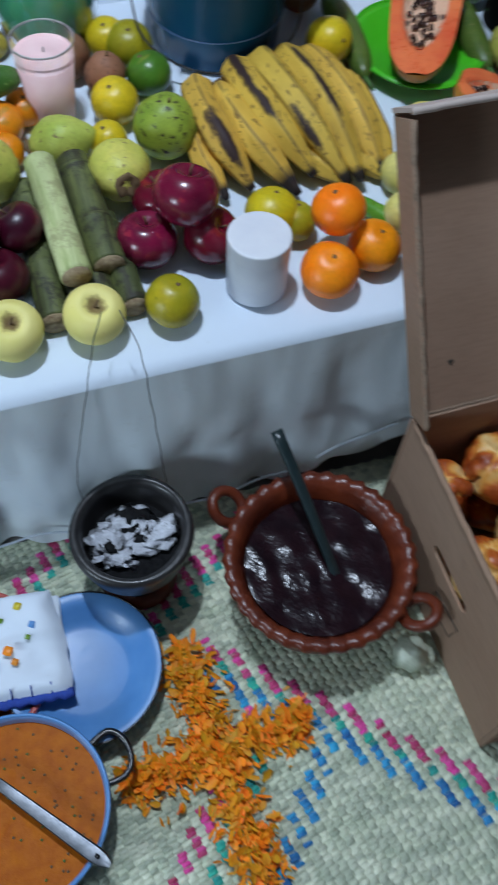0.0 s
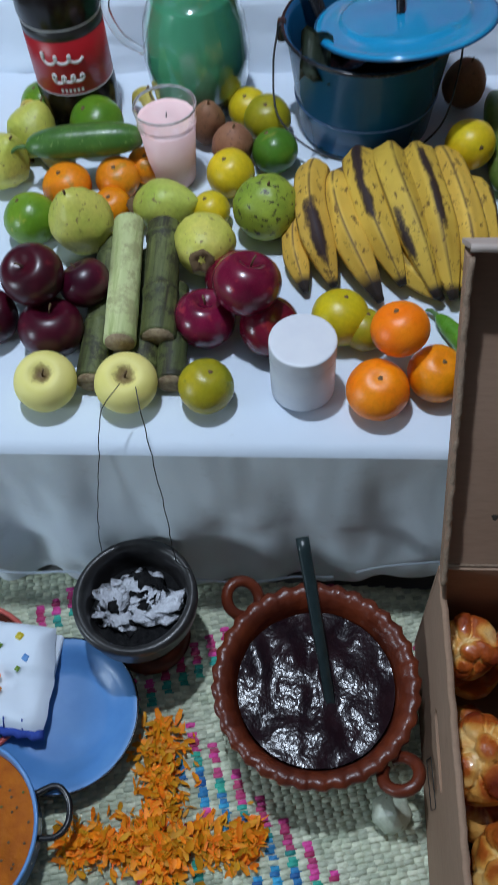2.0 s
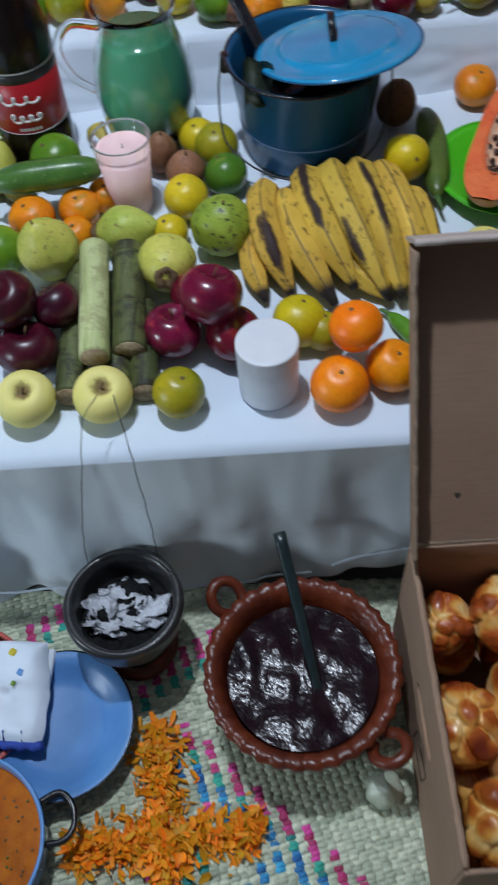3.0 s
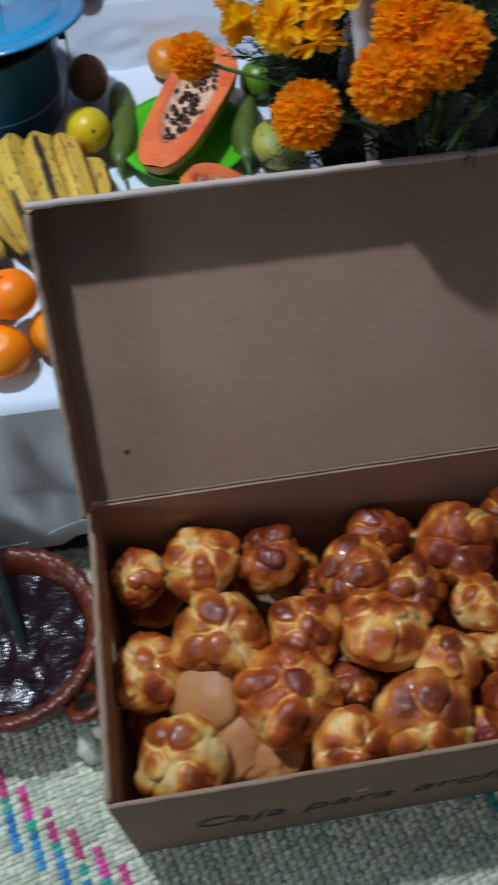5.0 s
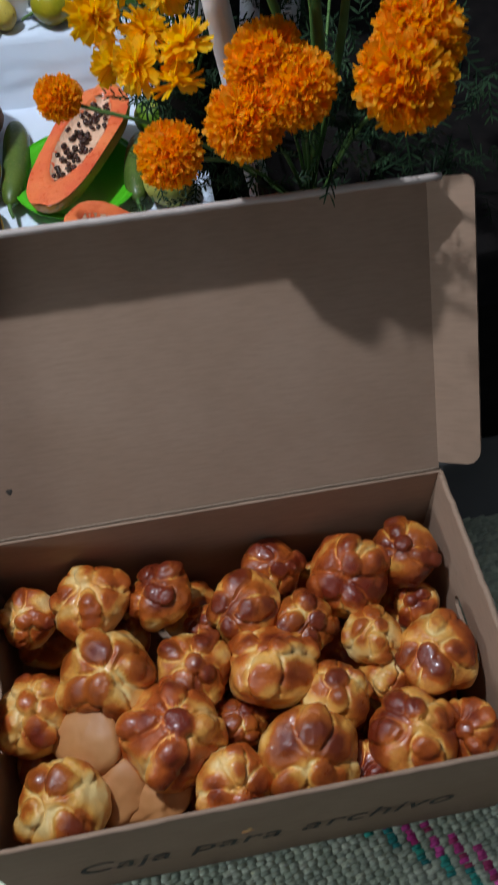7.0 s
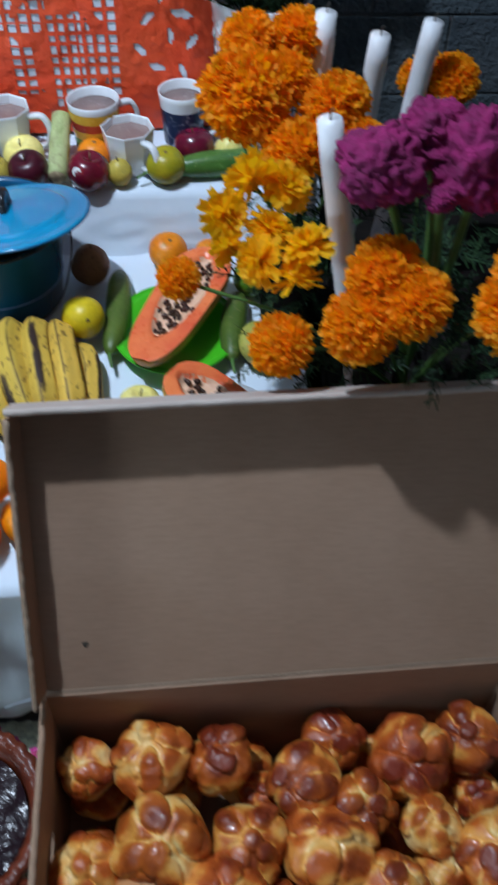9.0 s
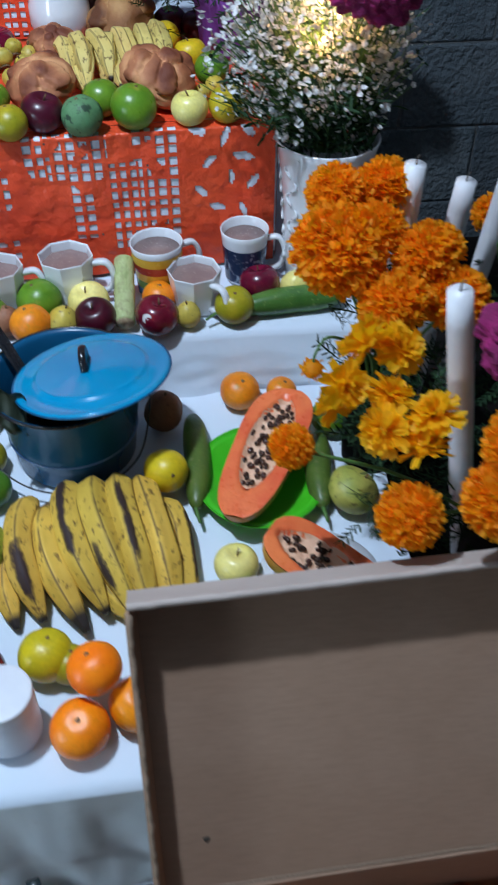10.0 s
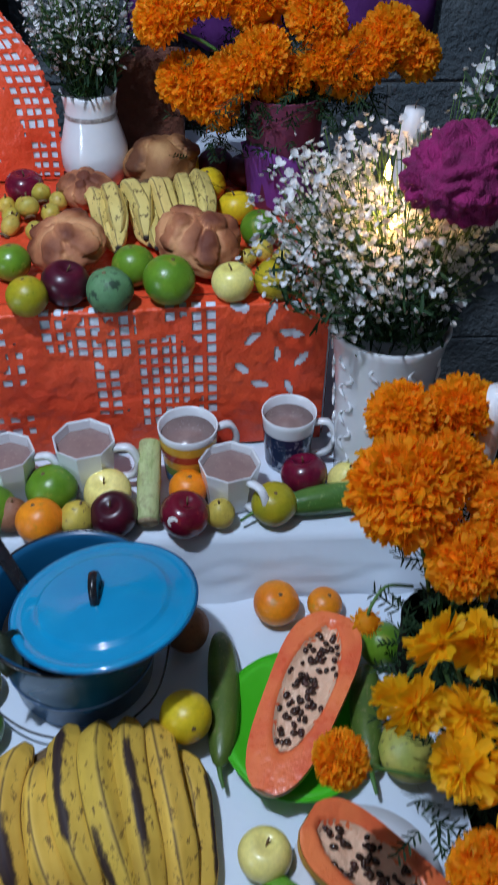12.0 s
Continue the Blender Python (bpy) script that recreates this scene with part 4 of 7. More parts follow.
def cardboard_box():
    ob = thing("cardboard_box", "open brown cardboard archive box with its lid leaning on the altar", "box", m=BOX)
    part("bottom", box((BL, BD, TH), (BL / 2, -BD / 2, TH / 2 + 0.004), 0), CARD, ob, smooth=False)
    part("back_side", card_panel(BL, BH), CARD, ob, smooth=False, m=pose(0, -TH, 0.003))
    part("front_side", card_panel(BL, BH), CARD, ob, smooth=False, m=pose(0, -BD, 0.003))
    for x in (0, BL - TH):
        end = part("end_side", card_panel(BD - 2 * TH - 0.002, BH + 0.004, TH, (0.175, 0.150, 0.047, 0.011)), CARD, ob, smooth=False, m=pose(x, -TH - 0.001, 0.003, 0, 0, -90))
    # folded rims where the corrugation shows
    rnd = random.Random(4)
    for a, b, r in (((0.002, -0.012, BH + 0.005), (0.002, -BD + 0.006, BH + 0.006), 0.0042), ((BL - 0.003, -0.012, BH + 0.005), (BL - 0.003, -BD + 0.006, BH + 0.006), 0.0042), ((0.004, -BD + 0.002, BH + 0.002), (BL - 0.004, -BD + 0.002, BH + 0.002), 0.0028)):
        a, b = Vector(a), Vector(b)
        pts = [a.lerp(b, k / 40) + Vector((rnd.uniform(-1, 1), rnd.uniform(-1, 1), rnd.uniform(-1, 1))) * 0.0006 for k in range(41)]
        part("worn_rim", tube(pts, r, 8), CARD, ob)
    # lid: the main sheet leans back, with flanges on three sides
    lean = 34
    lid = part("lid", card_panel(BL - 0.004, 0.366), CARD, ob, "inside of the raised cardboard lid", smooth=False, m=pose(0.002, 0.001, BH + 0.004, -lean, 0, 0))
    part("top_flange", card_panel(BL, 0.050), CARD_PALE, lid, "pale outer face of the lid flap", smooth=False, m=pose(-0.004, 0.000, 0.3665, 86, 0, 0))
    part("left_flange", card_panel(0.050, 0.360), CARD, lid, smooth=False, m=pose(-0.001, 0.0, 0.003, 0, 0, -97))
    bm = bmesh.new()
    outline = [(0, 0.004)] + [(0.036 + 0.020 * math.sin(radians(a)), 0.024 - 0.020 * math.cos(radians(a))) for a in range(0, 91, 15)] + [(0.056, 0.352)] + [(0.044 + 0.012 * math.cos(radians(a)), 0.352 + 0.012 * math.sin(radians(a))) for a in range(15, 91, 15)] + [(0, 0.364)]
    f = [bm.verts.new((x, 0, z)) for x, z in outline]
    b = [bm.verts.new((x, TH, z)) for x, z in outline]
    bm.faces.new(f), bm.faces.new(b[::-1])
    for k in range(len(f)):
        bm.faces.new((f[k], f[(k + 1) % len(f)], b[(k + 1) % len(f)], b[k]))
    part("right_flange", bm, CARD, lid, "rounded side flap of the lid", smooth=False, m=pose(BL - 0.005, 0.0, 0.004, 0, 0, -36))
    for pts, r in (([(0.0, -0.0015, 0.0), (BL - 0.004, -0.0015, 0.0)], 0.0018), ([(-0.004, -0.050, 0.3715), (BL - 0.005, -0.050, 0.3715)], 0.0044)):
        a, b = Vector(pts[0]), Vector(pts[1])
        part("worn_edge", tube([a.lerp(b, k / 50) + Vector((0, rnd.uniform(-1, 1), rnd.uniform(-1, 1))) * 0.0005 for k in range(51)], r, 6), CARD_PALE if r > 0.004 else CARD_EDGE, lid, "frayed corrugated edge")
    pts = [Vector((-0.003, -0.048, 0.004 + 0.358 * k / 60)) + Vector((rnd.uniform(-1, 1), rnd.uniform(-1, 1), 0)) * 0.0014 for k in range(61)]
    part("worn_edge", tube(pts, 0.0034, 6), CARD_EDGE, lid, "torn dark corrugated edge")
    part("spot", lathe([(0, 0.0006), (0.003, 0.0004), (0.004, 0)], 9, lambda a, i: (0.001 * math.sin(a * 3), 0)), INK, lid, "small dark spot", m=pose(0.056, -0.0003, 0.062, 90, 0, 0))
    # printed words on the front and a drawn square on the end
    x = 0.075
    for word in ("Caja", "para", "archivo"):
        cu = bpy.data.curves.new("print", "FONT")
        cu.body, cu.size, cu.shear, cu.space_character = word, 0.060, 0.25, 1.05
        tmp = bpy.data.objects.new("print", cu)
        scene.collection.objects.link(tmp)
        bpy.context.view_layer.update()
        me = bpy.data.meshes.new_from_object(tmp.evaluated_get(bpy.context.evaluated_depsgraph_get()))
        bpy.data.objects.remove(tmp)
        me.materials.clear()
        me.materials.append(INK)
        pr = new("printed_word", me)
        pr.parent, pr.matrix_basis = ob, pose(x, -BD - 0.0008, 0.095, 90, 0, 0)
        pr["label"] = "dark printed lettering"
        x += max(v.co.x for v in me.vertices) + 0.022
    sq = [(-0.0006, -0.17, 0.055), (-0.0006, -0.23, 0.065), (-0.0006, -0.235, 0.105), (-0.0006, -0.175, 0.095), (-0.0006, -0.17, 0.055)]
    part("drawn_square", tube(sq, 0.0007, 5), INK, ob, "pencil square")


cardboard_box()


def bread(seed, r, flip=False, name="bread_roll", squash=0.74, bold=1.0):
    """A bun of the dead: a dome with a knob and crossed bone strips pressed on it."""
    rnd = random.Random(seed)
    dirs = [(Vector((rnd.uniform(-0.25, 0.25), rnd.uniform(-0.25, 0.25), 1)).normalized(), rnd.uniform(0.24, 0.32), rnd.uniform(0.12, 0.19))]
    turn = rnd.uniform(0, TAU)
    for k in range(rnd.choice((3, 4, 4, 5))):
        a = turn + k * TAU / 4.3 + rnd.uniform(-0.3, 0.3)
        t0 = rnd.uniform(0.60, 0.85)
        for th, w, h in ((t0, 0.30, 0.10), (t0 + 0.44, 0.46, 0.10), (t0 + 0.85, 0.44, 0.09))[: rnd.choice((1, 2, 3))]:
            aa = a + rnd.uniform(-0.12, 0.12)
            w, h = w * rnd.uniform(0.8, 1.25), h * rnd.uniform(0.6, 1.3)
            dirs.append((Vector((math.sin(th) * math.cos(aa), math.sin(th) * math.sin(aa), math.cos(th))), w, h))
    dirs = [(c, w, h * bold) for c, w, h in dirs]
    bake = []

    def fn(t, p):
        d = Vector((math.sin(t) * math.cos(p), math.sin(t) * math.sin(p), math.cos(t)))
        g, crease = 0.0, 0.0
        warp = 0.42 * nz(d.x * 2.2 + seed, d.y * 2.2, d.z * 2.2)
        for c, w, h in dirs:
            q = (d.angle(c) if (d - c).length > 1e-6 else 0.0) / w + warp
            if q < 1.7:
                g = max(g, h * max(0.0, 1 - max(0.0, q / 1.15) ** 2) ** 0.55)
                crease = max(crease, math.exp(-((q - 1.24) / 0.17) ** 2))
        lump = 0.20 * nz(d.x * 1.3 + seed * 3.1, d.y * 1.3, d.z * 1.3) + 0.04 * nz(d.x * 4 + seed, d.y * 4, d.z * 4)
        rr = r * (0.93 + g + lump - 0.045 * bold * crease * (1 if g < 0.03 else 0.3))
        v = Vector((d.x * rr, d.y * rr, d.z * rr * squash))
        low = -0.40 * r
        if v.z < low:
            v.z = low + (v.z - low) * (0.55 if flip else 0.15)
        side = max(0.0, min(1.0, (math.cos(t) + 0.35) / 1.1))
        pale = max(0.0, nz(d.x * 1.9 + seed * 7, d.y * 1.9, d.z * 1.9 + 9)) * 1.15
        bake.append(max(0.0, min(1.0, 0.42 + 0.28 * side + 0.7 * g - 0.45 * crease * (1 if g < 0.05 else 0.2) - pale)) if not flip else (0.12 + 0.10 * nz(d.x * 4 + seed, d.y * 4) if math.cos(t) < -0.72 else 0.36))
        return v

    bm = solid(60, 38, fn)
    ob = part(name, bm, BREAD_BASE if flip else BREAD)
    att = ob.data.attributes.new("bake", "FLOAT", "POINT")
    att.data.foreach_set("value", bake)
    return ob


def bun(seed, r, tone=0.0, nu=96, nv=60, squash=0.80):
    """A glazed bun: a bulging dome, thick bone strips of joined lumps laid across it and a knob, with torn pale creases."""
    rnd = random.Random(seed * 13 + 1)
    marks = []

    def mark(th, az, along, across, h, dark, lean=0.0):
        c = Vector((math.sin(th) * math.cos(az), math.sin(th) * math.sin(az), math.cos(th)))
        u = Vector((math.cos(th) * math.cos(az), math.cos(th) * math.sin(az), -math.sin(th)))
        w = c.cross(u)
        marks.append((c, u * math.cos(lean) + w * math.sin(lean), w * math.cos(lean) - u * math.sin(lean), along, across, h, dark))

    turn = rnd.uniform(0, TAU)
    mark(rnd.uniform(0.05, 0.35), turn, rnd.uniform(0.27, 0.34), rnd.uniform(0.25, 0.31), rnd.uniform(0.13, 0.17), 0.34)
    arms = rnd.choice((3, 4, 4, 4))
    for k in range(arms):
        az = turn + 0.5 + k * TAU / arms + rnd.uniform(-0.28, 0.28)
        bend = rnd.uniform(-0.35, 0.35)
        wide = rnd.uniform(0.25, 0.36)
        mark(rnd.uniform(0.78, 0.92), az, rnd.uniform(0.50, 0.62), wide, 0.095, 0.14, bend)
        for th, f in (((0.70, 0.80),), ((1.12, 1.15),), ((0.62, 0.85), (1.22, 1.2)))[rnd.choice((0, 1, 2))]:
            mark(th + rnd.uniform(-0.10, 0.10), az + bend * (th - 0.8), rnd.uniform(0.22, 0.30), wide * f * rnd.uniform(0.80, 1.0), rnd.uniform(0.12, 0.17), rnd.uniform(0.16, 0.32), rnd.uniform(-0.4, 0.4))
    bake = []

    def fn(t, p):
        d = Vector((math.sin(t) * math.cos(p), math.sin(t) * math.sin(p), math.cos(t)))
        warp = 0.13 * nz(d.x * 3.3 + seed, d.y * 3.3, d.z * 3.3) + 0.05 * nz(d.x * 9 + seed, d.y * 9, d.z * 9)
        g, groove, dark = 0.0, 0.0, 0.0
        for c, u, w, along, across, h, dk in marks:
            if d.dot(c) < 0.55:
                continue
            q = math.hypot(d.dot(u) / along, d.dot(w) / across) + warp
            if q < 1.0:
                rise = h * (1 - max(0.0, q) ** 2.8) ** 0.5
                if rise > g:
                    g = rise
                dark = max(dark, dk * min(1.0, (1 - q) * 1.7))
            elif q < 1.6:
                groove = max(groove, math.exp(-((q - 1.05) / 0.13) ** 2))
        lump = 0.15 * nz(d.x * 1.2 + seed * 3.1, d.y * 1.2, d.z * 1.2) + 0.040 * nz(d.x * 4 + seed, d.y * 4, d.z * 4) + 0.012 * nz(d.x * 11 + seed, d.y * 11, d.z * 11)
        bare = 1.0 if g < 0.02 else 0.2
        rr = r * (0.91 + g + lump - 0.075 * groove * bare)
        v = Vector((d.x * rr, d.y * rr, d.z * rr * squash))
        if v.z < -0.42 * r:
            v.z = -0.42 * r + (v.z + 0.42 * r) * 0.15
        patch = nz(d.x * 1.4 + seed * 7, d.y * 1.4, d.z * 1.4 + 9)
        torn = max(0.0, nz(d.x * 2.3 + seed * 5, d.y * 2.3, d.z * 2.3) + 0.35)
        low = max(0.0, -math.cos(t) + 0.1)
        bake.append(max(0.0, min(1.0, 0.35 + tone + 0.10 * math.cos(t) + 0.66 * patch + dark - 0.62 * groove * torn * bare - 0.25 * low)))
        return v

    ob = part("bread_roll", solid(nu, nv, fn), BREAD)
    att = ob.data.attributes.new("bake", "FLOAT", "POINT")
    att.data.foreach_set("value", bake)
    return ob


def fill_box():
    """Buns in the box: x and y from the box's back left corner, height, size, seed, how dark they are baked."""
    rows = [
        (0.044, 0.055, 0.152, 0.036, 1, 0.0), (0.128, 0.055, 0.168, 0.048, 2, 0.02), (0.220, 0.062, 0.165, 0.043, 3, 0.26), (0.323, 0.101, 0.165, 0.047, 4, 0.12), (0.371, 0.036, 0.145, 0.039, 5, 0.28), (0.468, 0.080, 0.168, 0.051, 6, 0.16),
        (0.549, 0.064, 0.168, 0.043, 7, 0.26), (0.394, 0.134, 0.162, 0.039, 8, 0.18), (0.246, 0.167, 0.166, 0.045, 9, 0.10), (0.343, 0.188, 0.172, 0.052, 10, 0.0), (0.413, 0.232, 0.160, 0.042, 11, -0.06), (0.479, 0.166, 0.160, 0.037, 12, -0.06),
        (0.550, 0.207, 0.168, 0.048, 13, 0.06), (0.486, 0.216, 0.135, 0.034, 14, -0.06), (0.140, 0.163, 0.170, 0.056, 15, 0.02), (0.048, 0.186, 0.160, 0.046, 16, -0.04),
    ]
    rows += [
        (0.210, 0.245, 0.172, 0.060, 17, 0.08), (0.291, 0.236, 0.135, 0.032, 18, 0.22), (0.363, 0.309, 0.170, 0.056, 19, 0.06), (0.487, 0.299, 0.170, 0.050, 20, 0.14), (0.562, 0.306, 0.160, 0.038, 21, 0.10), (0.431, 0.322, 0.142, 0.032, 22, 0.20),
        (0.271, 0.320, 0.164, 0.044, 23, 0.02), (0.076, 0.300, 0.166, 0.050, 24, 0.02), (0.555, 0.118, 0.125, 0.030, 25, 0.10), (0.270, 0.095, 0.125, 0.028, 26, 0.14),
    ]
    for x, y, z, r, seed, tone in rows:
        rnd = random.Random(seed * 5)
        r *= 1.15
        x, y = max(r * 0.94, min(0.60 - r * 0.94, x)), max(r * 0.90, min(BD - r * 1.02, y))
        ob = bun(seed, r, tone)
        centre(ob, *(BOX @ Vector((x, -y - 0.004, z))), rnd.uniform(-8, 42), rnd.uniform(-26, 26), rnd.uniform(0, 360))
        tagged(ob, "dark glossy bread roll with lumpy crossed strips in the box" if tone > 0.15 else "golden glossy bread roll with pale creases in the box", "bread", "bread rolls in the box")
    for x, y, z, r, seed in ((0.112, 0.236, 0.158, 0.040, 31), (0.142, 0.290, 0.140, 0.036, 32), (0.176, 0.296, 0.128, 0.046, 33)):
        ob = bread(seed, r * 1.18, True, squash=0.7)
        centre(ob, *(BOX @ Vector((x, -y - 0.002, z))), 160 if seed < 33 else 205, 14, seed * 40)
        tagged(ob, "matt pale brown bread roll lying upside down in the box", "bread", "bread rolls in the box")
    k = 40
    for i in range(6):
        for j in range(4):
            k += 1
            rnd = random.Random(k)
            ob = bun(100 + k % 5, 0.047, 0.05, 48, 30)
            centre(ob, *(BOX @ Vector((0.055 + 0.098 * i, -0.055 - 0.086 * j, 0.040 if (i + j) % 2 else 0.085))), rnd.uniform(-15, 15), rnd.uniform(-15, 15), rnd.uniform(0, 360))
            tagged(ob, "brown bread roll in the shaded lower layer of the box", "bread", "bread rolls in the box")


fill_box()


# ---- fruit ----
def round_fruit(name, d, material, seed, squash=0.93, dimple=0.06, lobes=0.0, button=STEM):
    """An orange, lime or the like, with a shallow dimple and a stem button."""
    r = d / 2

    def fn(t, p):
        rr = r * (1 + 0.025 * nz(math.sin(t) * math.cos(p) * 1.3 + seed * 3, math.sin(t) * math.sin(p) * 1.3, math.cos(t) * 1.3) + lobes * math.cos(p * 5) * math.sin(t))
        dz = -dimple * r * math.exp(-(t / 0.28) ** 2) * 1.3 + dimple * r * math.exp(-((math.pi - t) / 0.3) ** 2)
        return Vector((rr * math.sin(t) * math.cos(p), rr * math.sin(t) * math.sin(p), rr * squash * math.cos(t) + dz))

    ob = part(name, solid(30, 20, fn), material)
    top = r * squash * (1 - dimple * 1.3)
    part("stem_button", lathe([(0, 0.0012), (0.0022, 0.0010), (0.0034, -0.0006)], 8, lambda a, i: (0.0006 * math.sin(a * 5), 0)), button, ob, m=pose(0, 0, top))
    return ob


def apple(name, d, material, seed, browned=False):
    r = d / 2

    def fn(t, p):
        w = 1 + 0.07 * math.cos(t) + 0.03 * math.cos(p * 5 + seed) * max(0, -math.cos(t)) + 0.03 * nz(math.cos(p) + seed * 5, math.sin(p), math.cos(t))
        z = 0.90 * math.cos(t) - (0.36 if browned else 0.30) * math.exp(-(t / (0.33 if browned else 0.30)) ** 2) + 0.16 * math.exp(-((math.pi - t) / 0.30) ** 2)
        return Vector((r * w * math.sin(t) ** 0.92 * math.cos(p), r * w * math.sin(t) ** 0.92 * math.sin(p), r * z)) if 0 < t < math.pi else Vector((0, 0, r * z))

    ob = part(name, solid(36, 26, fn), material)
    z = r * (0.54 if browned else 0.60)
    part("stem", tube([(0, 0, z), (0.001, 0.001, z + r * 0.16), (0.003, 0.002, z + r * 0.34)], 0.0013, 6), STEM, ob)
    if browned:
        pit = [math.exp(-(math.hypot(v.co.x, v.co.y) / (0.36 * r)) ** 2) if v.co.z > 0 else 0.0 for v in ob.data.vertices]
        ob.data.attributes.new("pit", "FLOAT", "POINT").data.foreach_set("value", pit)
    return ob


def pear_fruit(name, d, h, material, seed, waist=0.24, calyx=True):
    """A guava or a pear: thicker at the bottom, a dry crown at one end."""
    r = d / 2

    def fn(t, p):
        c = math.cos(t)
        w = 1 - waist * max(0, c) ** 1.4 + 0.09 * nz(math.cos(p) * 1.2 + seed * 4, math.sin(p) * 1.2, c * 1.5) + 0.050 * nz(math.cos(p) * 5, math.sin(p) * 5, c * 5 + seed)
        return Vector((r * w * math.sin(t) * math.cos(p), r * w * math.sin(t) * math.sin(p), h / 2 * c))

    ob = part(name, solid(32, 22, fn), material)
    if calyx:
        part("calyx", lathe([(0.0005, -0.004), (0.006, -0.003), (0.0095, 0.0005), (0.0085, 0.0022), (0.004, 0.0), (0.0005, -0.001)], 12, lambda a, i: (0.0012 * math.sin(a * 5), 0.001 * math.sin(a * 5))), STEM, ob, "dry brown crown", m=pose(0, 0, -h / 2 - 0.0004, 180, 0, 0) @ Matrix.Scale(1.65 if d > 0.06 else 1.0, 4))
    part("stem", tube([(0, 0, h / 2 - 0.002), (0.001, 0, h / 2 + 0.006)], 0.0016, 6), STEM, ob)
    return ob


def long_fruit(name, length, d, material, seed, bend=0.15, neck=0.0, stem=0.02):
    """A cucumber or long avocado along x."""
    n = 26
    pts = [(length * (k / n - 0.5), bend * length * (0.25 - (k / n - 0.5) ** 2), 0) for k in range(n + 1)]

    def rad(t):
        body = math.sqrt(max(0.0, 1 - abs(2 * t - 1) ** 3.2))
        return d / 2 * max(0.06, body) * (1 - neck * (1 - t) ** 2) * (1 + 0.05 * nz(t * 4 + seed * 3))

    ob = part(name, tube(pts, rad, 20, shape=lambda a: 1 + 0.012 * math.cos(a * 6)), material)
    if stem:
        x = -length / 2
        part("stem", tube(spline([(x + 0.002, pts[0][1], 0), (x - stem * 0.5, pts[0][1] - 0.002, 0.001), (x - stem, pts[0][1] - stem * 0.25, -0.004)], 8), lambda t: 0.0034 - 0.0012 * t, 7), GREEN_STEM, ob)
    return ob


RED, YEL = "shiny dark red apple in the altar heap", "dull yellow apple with browned stem end on the cloth"
# front row and the heap of the lowest step
for x, y, d, rz in ((0.791, 1.379, 0.071, 20), (0.884, 1.380, 0.071, 75), (1.371, 1.594, 0.061, 10), (1.312, 1.515, 0.060, 60), (1.292, 1.452, 0.056, 130)):
    ob = apple("yellow_apple", d, BROWNED_APPLE if d > 0.065 else YELLOW_APPLE, x, d > 0.065)
    tagged(rest(ob, x, y, step1(y), 15 if d > 0.065 else -6, 4, rz if d < 0.065 else rz * 0.1), YEL if d > 0.065 else "small clean yellow apple behind the box lid", "apple", "yellow apples on the cloth")
for x, y, d, mt, lab in ((0.975, 1.381, 0.064, GREEN_ORANGE, "green and yellow orange at the cloth's front edge"), (1.124, 1.481, 0.069, YELLOW_ORANGE, "yellow orange behind the white jar"), (1.152, 1.470, 0.052, GREEN_ORANGE, "greenish orange half hidden behind orange tangerines")):
    tagged(rest(round_fruit("orange_fruit", d, mt, x, 0.94), x, y, step1(y), -14, 6, x * 300), lab, "orange", "greenish oranges")
for x, y, z, d, rx in ((1.167, 1.382, None, 0.071, -8), (1.233, 1.407, None, 0.067, -12), (1.188, 1.431, 0.448, 0.066, -14)):
    ob = round_fruit("tangerine", d, ORANGE, x * 9, 0.88, 0.08)
    if z:
        centre(ob, x, y, z, rx, -8, 30)
    else:
        rest(ob, x, y, step1(y), rx, 5, x * 500)
    tagged(ob, "bright orange tangerine resting on two others" if z else "bright orange tangerine on the white cloth", "tangerine", "tangerines beside the jar")
for x, y, z, d, mt in ((0.965, 1.473, None, 0.074, RED_APPLE), (1.042, 1.463, None, 0.072, RED_APPLE), (1.017, 1.481, 0.460, 0.079, RED_APPLE), (0.785, 1.452, None, 0.077, PLUM_APPLE), (0.766, 1.492, 0.456, 0.074, PLUM_APPLE), (0.821, 1.505, 0.430, 0.062, PLUM_APPLE), (0.703, 1.469, None, 0.072, PLUM_APPLE), (0.997, 1.533, None, 0.074, RED_APPLE), (0.748, 1.530, None, 0.07, PLUM_APPLE)):
    ob = apple("red_apple", d, mt, x * 7)
    if z:
        centre(ob, x, y, z, -18 if d > 0.065 else 35, 10, x * 700)
    else:
        rest(ob, x, y, step1(y), -12 + 30 * math.sin(x * 40), 18 * math.cos(x * 70), x * 900)
    tagged(ob, RED if mt is RED_APPLE else "very dark red apple in the altar heap", "apple", "red apples in the heap")
part("sticker", lathe([(0, 0.0008), (0.006, 0.0006), (0.008, 0)], 14), LABEL_WHITE, bpy.data.objects["red_apple.005"], "pale fruit sticker", m=pose(0.018, -0.020, 0.010, 70, 0, 40))

